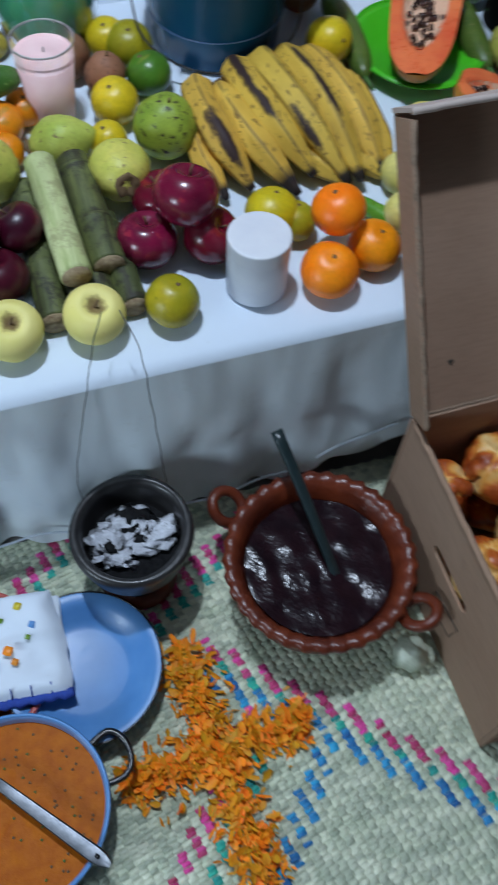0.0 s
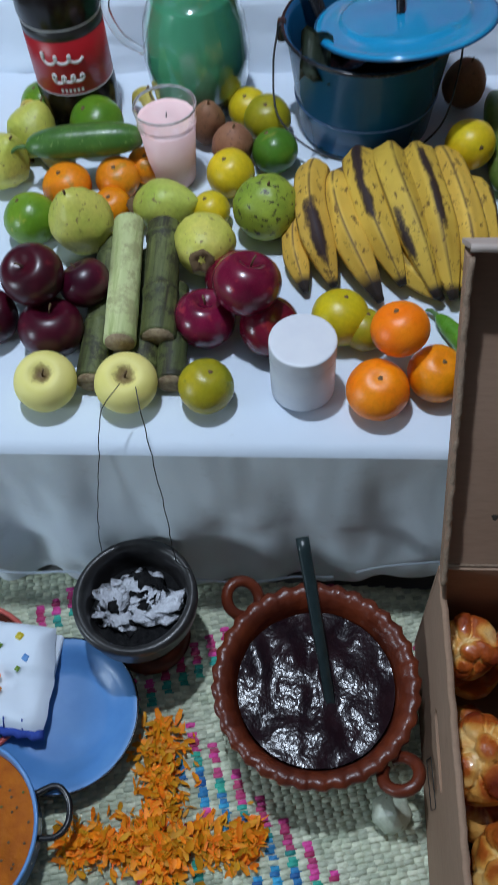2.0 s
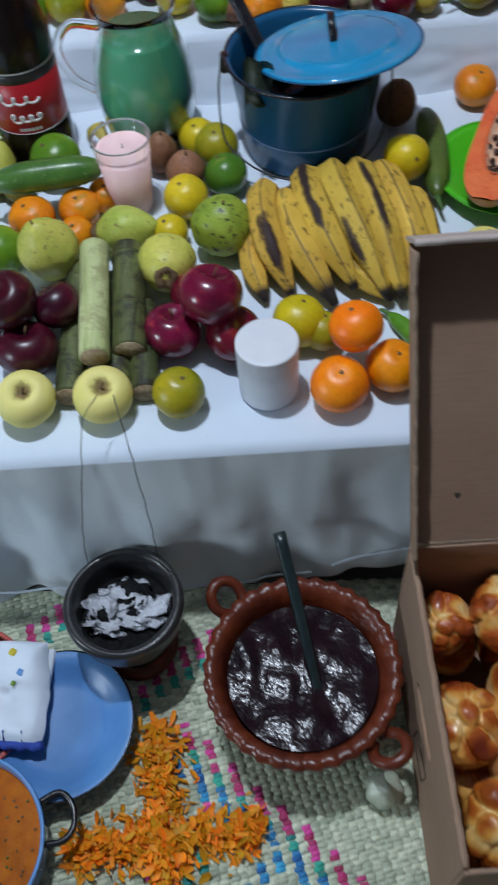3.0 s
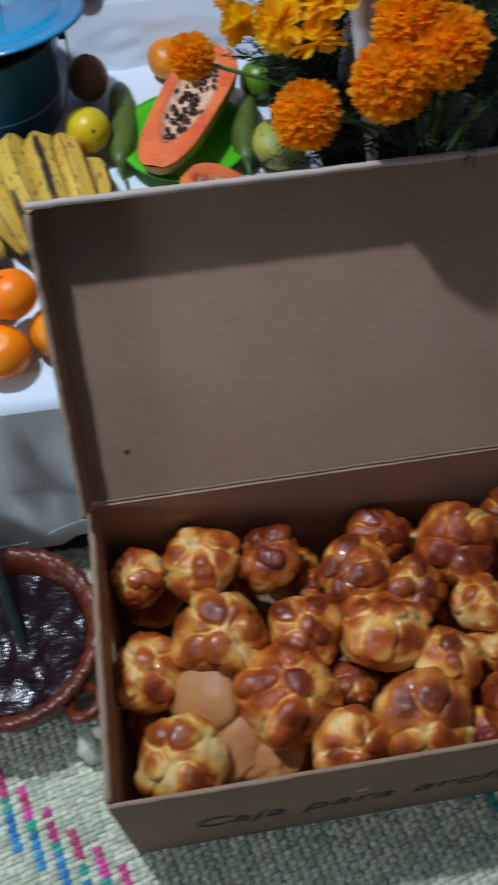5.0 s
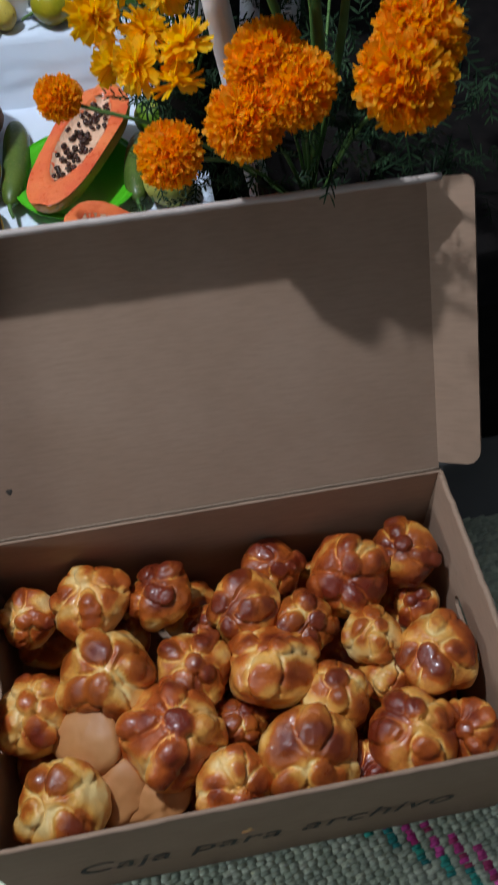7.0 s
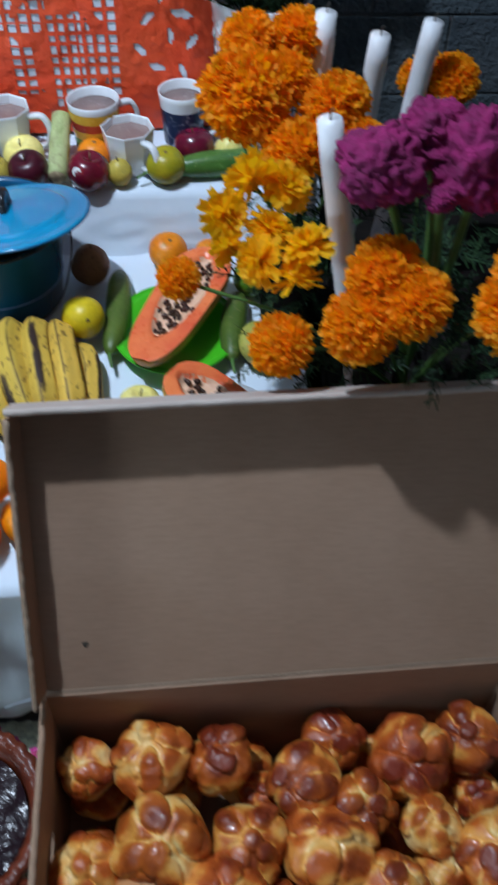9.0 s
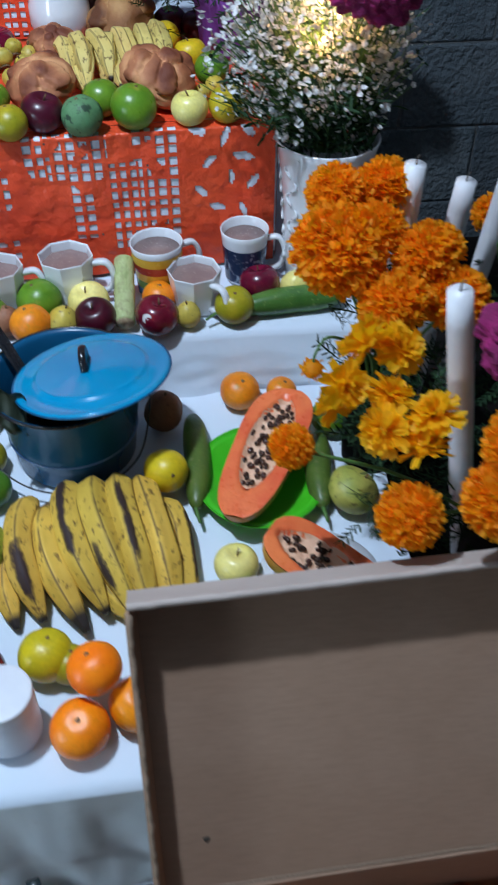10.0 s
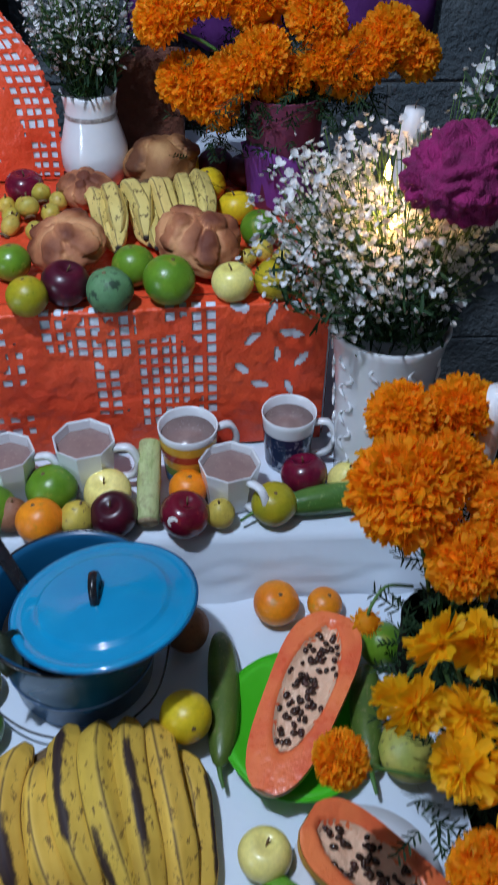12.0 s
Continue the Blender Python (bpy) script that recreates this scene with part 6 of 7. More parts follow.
def blue_bucket():
    ob = thing("enamel_bucket", "deep blue enamel bucket with a wire bail and a tilted lid", "bucket", m=pose(1.151, 1.858, step1(1.858)))
    part("bucket_body", lathe([(0, 0.002), (0.080, 0.0), (0.090, 0.004), (0.098, 0.070), (0.1075, 0.138), (0.1125, 0.144), (0.1125, 0.147), (0.1090, 0.148), (0.104, 0.140), (0.094, 0.070), (0.086, 0.010), (0, 0.009)], 80), TEAL, ob)
    part("rim", tube([(0.1120 * math.cos(TAU * k / 72), 0.1120 * math.sin(TAU * k / 72), 0.1465) for k in range(73)], 0.0026, 6, caps=False), BLACK_RIM, ob, "black rolled rim")
    part("hoop", tube([(0.0962 * math.cos(TAU * k / 72), 0.0962 * math.sin(TAU * k / 72), 0.052) for k in range(73)], 0.0012, 6, caps=False), BLUE_PAN, ob, "thin pale band")
    # Charcoal-coloured disc closing the bucket below its rim
    part("stew", lathe([(0, 0.090), (0.095, 0.090)], 40), CHARCOAL, ob, "dark disc inside the bucket")
    lid = part("lid", lathe([(0, 0.020), (0.030, 0.019), (0.070, 0.0140), (0.076, 0.0138), (0.0785, 0.0130), (0.081, 0.0098), (0.084, 0.0090), (0.098, 0.006), (0.1015, 0.0065), (0.1085, 0.0078), (0.1125, 0.0045), (0.110, 0.003), (0.098, 0.002), (0.06, 0.010), (0, 0.015)], 80), LID_BLUE, ob, "bright blue domed enamel lid", m=pose(0.042, -0.024, 0.160, -9, -6, 0))
    part("lid_rim", tube([(0.1122 * math.cos(TAU * k / 72), 0.1122 * math.sin(TAU * k / 72), 0.0046) for k in range(73)], 0.0014, 6, caps=False), TEAL, lid, "darker rolled lid rim")
    part("knob", tube(spline([(-0.006, -0.014, 0.017), (-0.006, -0.010, 0.034), (-0.006, 0.004, 0.040), (-0.006, 0.012, 0.032), (-0.006, 0.014, 0.018)], 18), 0.0065, 10, shape=lambda a: 1.3 if abs(math.cos(a)) > 0.5 else 0.7), BLACK_RIM, lid, "dark strap knob")
    for s in (-1, 1):
        part("ear", box((0.012, 0.020, 0.026), (s * 0.113, 0.0, 0.136), 0.004), BLACK_RIM, ob)
    bail = [(-0.118, 0.0, 0.138), (-0.124, -0.018, 0.095), (-0.114, -0.066, 0.050), (-0.054, -0.106, 0.024), (0.027, -0.112, 0.020), (0.094, -0.080, 0.046), (0.117, -0.026, 0.095), (0.118, 0.0, 0.138)]
    part("wire_bail", tube(spline(bail, 40), 0.0015, 6), WIRE, ob, "thin wire bail hanging in front")
    ld = thing("ladle", "dark ladle handle leaning out of the blue bucket", "ladle")
    part("handle", tube(spline([(1.040, 1.925, 0.615), (1.072, 1.895, 0.566), (1.105, 1.865, 0.500)], 12), lambda t: 0.010 - 0.002 * t, 8, shape=lambda a: 1.0 if abs(math.cos(a)) > 0.6 else 0.5), BLACK_RIM, ld)
    part("bowl", lathe([(0.001, 0), (0.025, 0.005), (0.036, 0.022), (0.034, 0.022), (0.001, 0.005)], 24), BLACK_RIM, ld, m=pose(1.118, 1.850, 0.478))
    hu = thing("corn_husk", "folded grey-green corn husk on the bucket's rim", "husk")
    bm = bmesh.new()
    rows = []
    for j in range(9):
        t = j / 8
        rows.append([(1.066 + 0.038 * (k / 6) - 0.002 * t + 0.003 * nz(k, t * 3), 1.790 + 0.006 * math.sin(k * 1.7) - 0.024 * t * t, 0.570 - 0.052 * t + 0.005 * math.sin(k * 0.9)) for k in range(7)])
    grid(bm, rows)
    bmesh.ops.solidify(bm, geom=bm.faces[:], thickness=0.004)
    part("husk_leaf", bm, fruit("dull_husk", (0.05, 0.075, 0.05), (0.085, 0.11, 0.075), (0.03, 0.04, 0.03), 0.3), hu)


blue_bucket()


# ---- second step ----
def mug(x, y, r, h, sides, material, drink_z, turn, label, bands=()):
    ob = thing("mug", label, "mug", "mugs of drink on the second step", m=pose(x, y, T2, 0, 0, turn))
    seg = sides or 48
    flare = 0.80
    part("cup", lathe([(0, 0.0), (r * flare * 0.9, 0.0), (r * flare, 0.004), (r * (flare + 0.05), h * 0.4), (r * 0.97, h * 0.9), (r, h), (r * 0.975, h + 0.0012), (r * 0.93, h - 0.001), (r * (flare - 0.02), h * 0.35), (r * 0.7, 0.008), (0, 0.007)], seg), material, ob, smooth=not sides)
    part("drink", lathe([(0, drink_z), (r * 0.89, drink_z), (r * 0.86, drink_z - 0.004)], seg), DRINK, ob, "milky brown drink", smooth=not sides)
    pts = [(r * 0.90, 0, h * 0.84), (r * 1.42, 0, h * 0.86), (r * 1.66, 0, h * 0.60), (r * 1.46, 0, h * 0.30), (r * 0.84, 0, h * 0.20)]
    part("handle", tube(spline(pts, 20), r * 0.115, 8, shape=lambda a: 1.2 if abs(math.cos(a)) > 0.6 else 0.8), CHINA, ob)
    for z0, z1, mt in bands:
        f = lambda z: r * (flare + 0.05 + (0.97 - flare - 0.05) * max(0, (z / h - 0.4) / 0.5)) if z > 0.4 * h else r * (flare + 0.05 * z / h / 0.4)
        part("painted_band", lathe([(f(h * z0) + 0.0006, h * z0), (f(h * (z0 + z1) / 2) + 0.0009, h * (z0 + z1) / 2), (f(h * z1) + 0.0006, h * z1)], 48), mt, ob)
    return ob


BAND_RED = plain("red_band_glaze", (0.32, 0.03, 0.02), (0.38, 0.05, 0.03), 40, 0.25, bump=0)
BAND_YELLOW = plain("yellow_band_glaze", (0.62, 0.34, 0.03), (0.68, 0.40, 0.05), 40, 0.25, bump=0)
BAND_GREEN = plain("green_band_glaze", (0.10, 0.20, 0.03), (0.14, 0.25, 0.05), 40, 0.25, bump=0)
BAND_BLUE = plain("blue_band_glaze", (0.03, 0.12, 0.26), (0.05, 0.16, 0.32), 40, 0.25, bump=0)


def make_print():
    m = Mat("blue_printed_china", rough=0.2, coat=0.3)
    f = m.ramp(m.noise(75, 4, 0.65), [(0.54, 0.0), (0.62, 1.0)])
    m.base(m.mix(f, (0.012, 0.030, 0.085), (0.30, 0.36, 0.44)))
    return m.m


PRINT = make_print()
mug(1.149, 2.104, 0.045, 0.088, 8, CHINA, 0.074, -8, "white octagonal china mug of milky drink")
mug(1.295, 2.122, 0.0435, 0.092, 0, CHINA, 0.078, 14, "round mug with red, yellow and blue bands, full of milky drink", ((0.70, 0.88, BAND_YELLOW), (0.54, 0.70, BAND_RED), (0.38, 0.54, BAND_YELLOW), (0.22, 0.38, BAND_GREEN), (0.04, 0.22, BAND_BLUE)))
mug(1.352, 2.062, 0.044, 0.074, 8, CHINA, 0.062, -50, "white octagonal china mug of milky drink")
mug(1.442, 2.143, 0.0405, 0.095, 0, CHINA, 0.080, -12, "white mug with a blue printed picture, full of milky drink", ((0.08, 0.74, PRINT),))
mug(1.042, 2.085, 0.042, 0.086, 8, CHINA, 0.070, 0, "white octagonal china mug of milky drink")

for nm, x, y, d, mt, lab, cat in (("lime", 1.102, 2.062, 0.073, LIME, "large green lime on the second step", "lime"), ("yellow_apple", 1.181, 2.055, 0.068, YELLOW_APPLE, "yellow apple among mugs on the second step", "apple"), ("red_apple", 1.192, 2.012, 0.066, PLUM_APPLE, "almost black red apple at the second step's edge", "apple"), ("tangerine", 1.092, 2.004, 0.066, TANGERINE, "orange tangerine at the second step's edge", "tangerine"), ("small_guava", 1.141, 2.009, 0.049, SMALL_YELLOW, "small yellow guava at the second step's edge", "guava"), ("red_apple", 1.288, 2.006, 0.069, RED_APPLE, "dark red apple with a white sticker", "apple"), ("tangerine", 1.293, 2.063, 0.056, TANGERINE, "green-orange tangerine behind the red apple", "tangerine"), ("small_guava", 1.337, 2.013, 0.042, SMALL_YELLOW, "small yellow guava beside the red apple", "guava"), ("orange_fruit", 1.412, 2.022, 0.064, GREEN_ORANGE, "green orange at the second step's edge", "orange"), ("red_apple", 1.460, 2.079, 0.067, RED_APPLE, "dark red apple beside the printed mug", "apple"), ("small_guava", 1.518, 2.068, 0.050, YELLOW_APPLE, "pale yellow pear-shaped fruit by the white vase", "pear"), ("sapote", 1.050, 2.022, 0.048, EGG, "brown sapote at the second step's edge", "sapote"), ("tangerine", 0.856, 2.043, 0.062, ORANGE, "orange tangerine behind the cola bottle", "tangerine"), ("red_apple", 0.873, 2.111, 0.066, RED_APPLE, "dark red apple behind the cola bottle", "apple"), ("lime", 1.025, 2.029, 0.068, LIME, "green lime behind the glass jug", "lime"), ("tangerine", 0.961, 2.056, 0.060, YELLOW_ORANGE, "yellow tangerine behind the glass jug", "tangerine"), ("red_apple", 0.926, 2.096, 0.066, RED_APPLE, "dark red apple behind the glass jug", "apple"), ("orange_fruit", 0.796, 2.049, 0.066, GREEN_ORANGE, "green orange on the second step", "orange"), ("lime", 0.737, 2.050, 0.064, LIME, "green lime on the second step", "lime")):
    if cat == "apple":
        ob = apple(nm, d, mt, x * 11)
    elif cat in ("guava", "pear", "sapote"):
        ob = pear_fruit(nm, d, d * 1.12, mt, x * 3, 0.16)
    else:
        ob = round_fruit(nm, d, mt, x * 13, 0.94)
    rest(ob, x, y, T2, 14 * math.sin(x * 70), 10 * math.cos(x * 50), x * 900)
    tagged(ob, lab, cat, "fruit on the second step")
    if "sticker" in lab:
        st = part("sticker", lathe([(0, 0.0011), (0.0065, 0.0008), (0.0085, 0)], 16), LABEL_WHITE, ob, "white paper sticker")
        st.matrix_basis = ob.matrix_basis.inverted() @ look((1.273, 1.979, T2 + 0.043), (1.305, 2.047, T2 + 0.015)) @ pose(0, 0, 0)
ob = thing("sugar_cane", "upright-leaning pale green piece of sugar cane between apples", "sugar cane", "sugar cane pieces")
p, q = Vector((1.237, 2.004, T2 + 0.020)), Vector((1.240, 2.121, T2 + 0.060))
part("rind", tube([p.lerp(q, k / 24) for k in range(25)], lambda t: 0.0165 * (1 + 0.06 * math.exp(-((t - 0.5) / 0.04) ** 2)), 16), CANE_PALE, ob)
part("cut_end", tube([p - (q - p).normalized() * 0.002, p], 0.0145, 14), CANE_END, ob)


# ---- cut orange paper on the top step ----
def in_hole(x, z):
    """Whether the cut sheet is open at x (along) and z (down from the top edge)."""
    def lattice(px, pz, fx, fz, ox=0.0):
        return ((x + ox) % px) < px * fx and (z % pz) < pz * fz
    if z < 0.012 or z > 0.235:
        return False
    if 1.135 < x < 1.215 + 0.015 * math.sin(z * 30) and z < 0.205:
        if 1.16 < x or z < 0.10:
            return lattice(0.0198, 0.0180, 0.66, 0.70) and nz(x * 30, z * 30) > -0.32
    if 1.225 < x < 1.275 and z > 0.075:
        return lattice(0.0162, 0.0180, 0.60, 0.65)
    if 1.270 < x < 1.345 and z < 0.215:
        return lattice(0.0190, 0.0180, 0.66, 0.70, 0.004) and nz(x * 25, z * 25, 3) > -0.35
    if 1.36 < x < 1.475:
        for cx, cz, a, ln, w in ((1.372, 0.032, 0.5, 0.015, 0.008), (1.415, 0.045, 1.9, 0.018, 0.006), (1.452, 0.035, 0.9, 0.016, 0.007), (1.39, 0.085, 2.4, 0.014, 0.006), (1.445, 0.080, 0.2, 0.018, 0.007), (1.425, 0.115, 1.5, 0.014, 0.005), (1.375, 0.135, 0.8, 0.013, 0.006), (1.46, 0.125, 2.2, 0.015, 0.006), (1.40, 0.165, 0.3, 0.014, 0.006), (1.445, 0.175, 1.2, 0.014, 0.005)):
            dx, dz = x - cx, z - cz
            u, v = dx * math.cos(a) + dz * math.sin(a), -dx * math.sin(a) + dz * math.cos(a)
            if (u / ln) ** 2 + (v / w) ** 2 < 1:
                return True
        return False
    d = ((x - 0.30) % 0.24) - 0.12
    if x < 1.13:
        if abs(d) < 0.05 - abs(z - 0.055) * 0.5 and z < 0.10:
            return lattice(0.022, 0.020, 0.66, 0.66)
        if abs(d) > 0.07 and z > 0.03:
            return lattice(0.020, 0.022, 0.5, 0.5) and nz(x * 20, z * 20) > 0.0
    return False


def paper_sheet(name, label, x0, x1, height, place, opened=in_hole):
    """A thin sheet with cut holes; place(x, z) maps it into the room."""
    bm = bmesh.new()
    st = 0.0033
    nx, nzz = int((x1 - x0) / st), int(height / st)
    cache = {}

    def vert(i, j):
        if (i, j) not in cache:
            cache[i, j] = bm.verts.new(place(x0 + i * st, j * st))
        return cache[i, j]

    for i in range(nx):
        for j in range(nzz):
            if not opened(x0 + (i + 0.5) * st, (j + 0.5) * st):
                bm.faces.new((vert(i, j), vert(i + 1, j), vert(i + 1, j + 1), vert(i, j + 1)))
    ob = part(name, bm, PAPER_ORANGE)
    return tagged(ob, label, "cut paper")


def front_sheet(x, z):
    crumple = 0.0040 * nz(x * 13, z * 9) + 0.0022 * nz(x * 34, z * 26) + 0.0010 * nz(x * 80, z * 70)
    y = 2.1665 + (x - 1.0) * math.tan(radians(3)) + crumple - 0.012 * z
    if z < 0.03:
        return (x, y + (0.03 - z) * 1.0, T3 + 0.0015 + 0.001 * nz(x * 20, z * 20))
    return (x, y - 0.0005, T3 + 0.001 - (z - 0.03))


lining = bmesh.new()
grid(lining, [[Vector(front_sheet(0.55 + 0.0095 * k, 0.006 + 0.006 * j)) + Vector((0, 0.0020 if j > 3 else 0.0012, -0.0008)) for k in range(101)] for j in range(43)])
part("front_lining", lining, CLOTH, tier3, "white cloth close behind the cut paper")
paper_sheet("cut_paper", "orange-red cut tissue sheet hanging over the top step", 0.55, 1.500, 0.275, front_sheet)
side = bmesh.new()
grid(side, [[(1.5035 + 0.001 * nz(k, j), 2.180 + 0.026 + 0.05 * k, T3 + 0.001 - 0.25 * j / 8) for k in range(13)] for j in range(9)])
tagged(part("cut_paper", side, PAPER_ORANGE), "plain end of the orange tissue sheet", "cut paper")


top_sheet = bmesh.new()
grid(top_sheet, [[(0.56 + 0.0335 * k, 2.2005 + 0.060 * j + (0.56 + 0.0335 * k - 1.0) * math.tan(radians(3)), T3 + 0.0004 + 0.0006 * nz(k * 0.7, j * 0.9)) for k in range(29)] for j in range(8)])
tagged(part("cut_paper", top_sheet, PAPER_ORANGE), "orange-red tissue sheet spread flat over the top step", "cut paper")


# ---- top step ----
def back_sheet(x, z):
    u = (x - 0.90) / 0.36
    high = 1.12 - z
    return (0.740 + 0.36 * u - 0.075 * u * (max(0.0, high - 0.84) / 0.17) ** 2, 2.622 - 0.05 * z / 0.45 + 0.010 * nz(x * 10, z * 6) + 0.004 * nz(x * 30, z * 22), high)


def in_back_hole(x, z):
    """Openings of the draped back sheet: a checked strip along its free edge and some large leaf shapes."""
    if x > 1.185 - 0.02 * math.sin(z * 14) and z > 0.03:
        return (x % 0.0155) < 0.0100 and (z % 0.0170) < 0.0105 and nz(x * 22, z * 22, 5) > -0.3
    return 1.09 < x < 1.17 and math.hypot((x - 1.13) / 0.026, ((z % 0.13) - 0.06 - (x - 1.13) * 0.6) / 0.016) < 1


paper_sheet("cut_paper", "orange-red cut sheet draped over the raised back of the altar", 0.90, 1.26, 0.37, back_sheet, in_back_hole)
back_lining = bmesh.new()
grid(back_lining, [[Vector(back_sheet(0.905 + 0.0117 * k, 0.004 + 0.0120 * j)) + Vector((0, 0.0025, 0)) for k in range(31)] for j in range(31)])
tagged(part("cloth_lining", back_lining, NAPKIN), "white cloth hanging close behind the draped orange sheet", "cloth")
crate("altar_step", "raised dark back step behind the orange sheet", 0.45, 1.000, 2.672, 2.84, T3 + 0.002, 1.08)

for nm, x, y, d, mt, lab, cat in (("orange_fruit", 1.090, 2.178, 0.056, GREEN_ORANGE, "olive green orange at the top step's edge", "orange"), ("red_apple", 1.138, 2.204, 0.066, PLUM_APPLE, "almost black red apple at the top step's edge", "apple"), ("chayote", 1.198, 2.184, 0.063, CHAYOTE, "rough blue-green chayote at the top step's edge", "chayote"), ("lime", 1.227, 2.249, 0.061, LIME, "green lime behind the chayote", "lime"), ("lime", 1.277, 2.200, 0.071, LIME, "large green lime at the top step's edge", "lime"), ("yellow_apple", 1.363, 2.206, 0.059, YELLOW_APPLE, "clean yellow apple at the top step's edge", "apple"), ("orange_fruit", 1.421, 2.209, 0.058, GREEN_ORANGE, "olive yellow orange at the top step's edge", "orange"), ("lime", 1.410, 2.354, 0.059, LIME, "green lime beside the bread on the top step", "lime"), ("green_apple", 1.378, 2.426, 0.058, YELLOW_ORANGE, "green-yellow apple behind the bread", "apple"), ("lime", 1.056, 2.270, 0.055, LIME, "green lime beside the bread on the top step", "lime"), ("red_apple", 1.043, 2.510, 0.062, RED_APPLE, "dark red apple beside the white vase", "apple"), ("red_apple", 1.351, 2.577, 0.064, PLUM_APPLE, "dark red apple in the shade of the marigolds", "apple"), ("red_apple", 1.400, 2.561, 0.062, PLUM_APPLE, "dark red apple in the shade of the marigolds", "apple"), ("orange_fruit", 1.338, 2.510, 0.055, YELLOW_ORANGE, "yellow orange in the shade of the marigolds", "orange"), ("tangerine", 1.307, 2.579, 0.05, YELLOW_ORANGE, "small yellow tangerine behind the bread", "tangerine")):
    if cat == "apple":
        ob = apple(nm, d, mt, x * 17)
    else:
        ob = round_fruit(nm, d, mt, x * 19, 0.96, lobes=0.035 if cat == "chayote" else 0.0)
    rest(ob, x, y, T3 + 0.001, 12 * math.sin(x * 60), 10 * math.cos(x * 50), x * 900)
    tagged(ob, lab, cat, "fruit on the top step")
rnd = random.Random(21)
for k, (x, y) in enumerate(((1.020, 2.466), (1.046, 2.465), (1.071, 2.490), (1.089, 2.444), (1.030, 2.436), (1.058, 2.438), (1.074, 2.385), (1.034, 2.402), (1.098, 2.482), (1.388, 2.292), (1.412, 2.312), (1.440, 2.285))):
    ob = rest(pear_fruit("hawthorn_fruit", rnd.uniform(0.026, 0.036), rnd.uniform(0.027, 0.035), SMALL_YELLOW, k, 0.08), x, y, T3 + (0.012 if k in (5, 2) else 0.0), rnd.uniform(-40, 40), rnd.uniform(-40, 40), 0)
    tagged(ob, "tiny yellow hawthorn fruit heaped on the top step", "fruit", "hawthorn fruits")
for x, y, r, sd, rx in ((1.134, 2.296, 0.060, 203, 16), (1.318, 2.290, 0.065, 206, 14), (1.262, 2.570, 0.066, 211, 12), (1.140, 2.500, 0.046, 204, 10)):
    ob = bun(sd, r, 0.0, 80, 50, 0.70)
    low = min((pose(0, 0, 0, rx, 0, 0) @ v.co).z for v in ob.data.vertices)
    centre(ob, x, y, T3 + 0.001 - low, rx, 0, sd * 37)
    ob.data.materials[0] = LOAF
    ob.name = "bread_loaf"
    tagged(ob, "round loaf of knobbed brown bread on the top step", "bread", "loaves on the top step")
bb = thing("banana_bunch", "bunch of small pale yellow bananas on the top step", "bananas")
for k in range(17):
    low = k >= 10
    x = 1.158 + (0.0185 * k if not low else 0.010 + 0.025 * (k - 10))
    a = Vector((x + 0.008 * math.sin(k * 1.9), 2.462 + 0.022 * math.sin(0.4 + x * 20), T3 + (0.020 if low else 0.040) + 0.008 * (k % 2)))
    b = Vector((x + 0.022 + 0.012 * math.sin(k * 2.7), (2.318 if low else 2.342) + 0.20 * max(0, x - 1.26) + 0.014 * math.cos(k * 2.1), T3 + (0.013 if low else 0.022) + 0.006 * (k % 2)))
    banana("banana", [a, a.lerp(b, 0.3) + Vector((0, 0, 0.018)), a.lerp(b, 0.65) + Vector((0.002 * math.sin(k), 0, 0.018 if not low else 0.006)), b], 0.0138 * (1 + 0.1 * math.sin(k * 2.3)), PALE_BANANA, bb)
part("crown", tube(spline([(1.165, 2.455, T3 + 0.030), (1.240, 2.482, T3 + 0.038), (1.318, 2.470, T3 + 0.032)], 12), 0.011, 10), STEM, bb, "brown crown")
blk = part("adobe_block", box((0.120, 0.07, 0.165), (1.240, 2.735, T3 + 0.0805), 0.006), ADOBE)
tagged(blk, "rough brown adobe block standing behind the white vase", "block")


def white_pitcher():
    ob = thing("china_vase", "white china vase with worn gilt band, holding white flowers", "vase", m=pose(1.151, 2.592, T3))
    prof = [(0, 0.0), (0.040, 0.0), (0.047, 0.006), (0.0555, 0.035), (0.0550, 0.062), (0.0445, 0.100), (0.041, 0.116), (0.042, 0.138), (0.045, 0.150), (0.043, 0.1505), (0.039, 0.138), (0.038, 0.116), (0, 0.10)]
    part("vase_body", lathe(prof, 48, lambda a, i: (0.0015 * math.cos(a * 6), 0.002 * math.cos(a * 6)) if 7 <= i <= 9 else (0, 0)), CHINA, ob)
    part("gilt_band", lathe([(0.0428, 0.112), (0.0432, 0.115), (0.0426, 0.119)], 48), GREY_GILT, ob, "worn grey gilt band")
    return ob


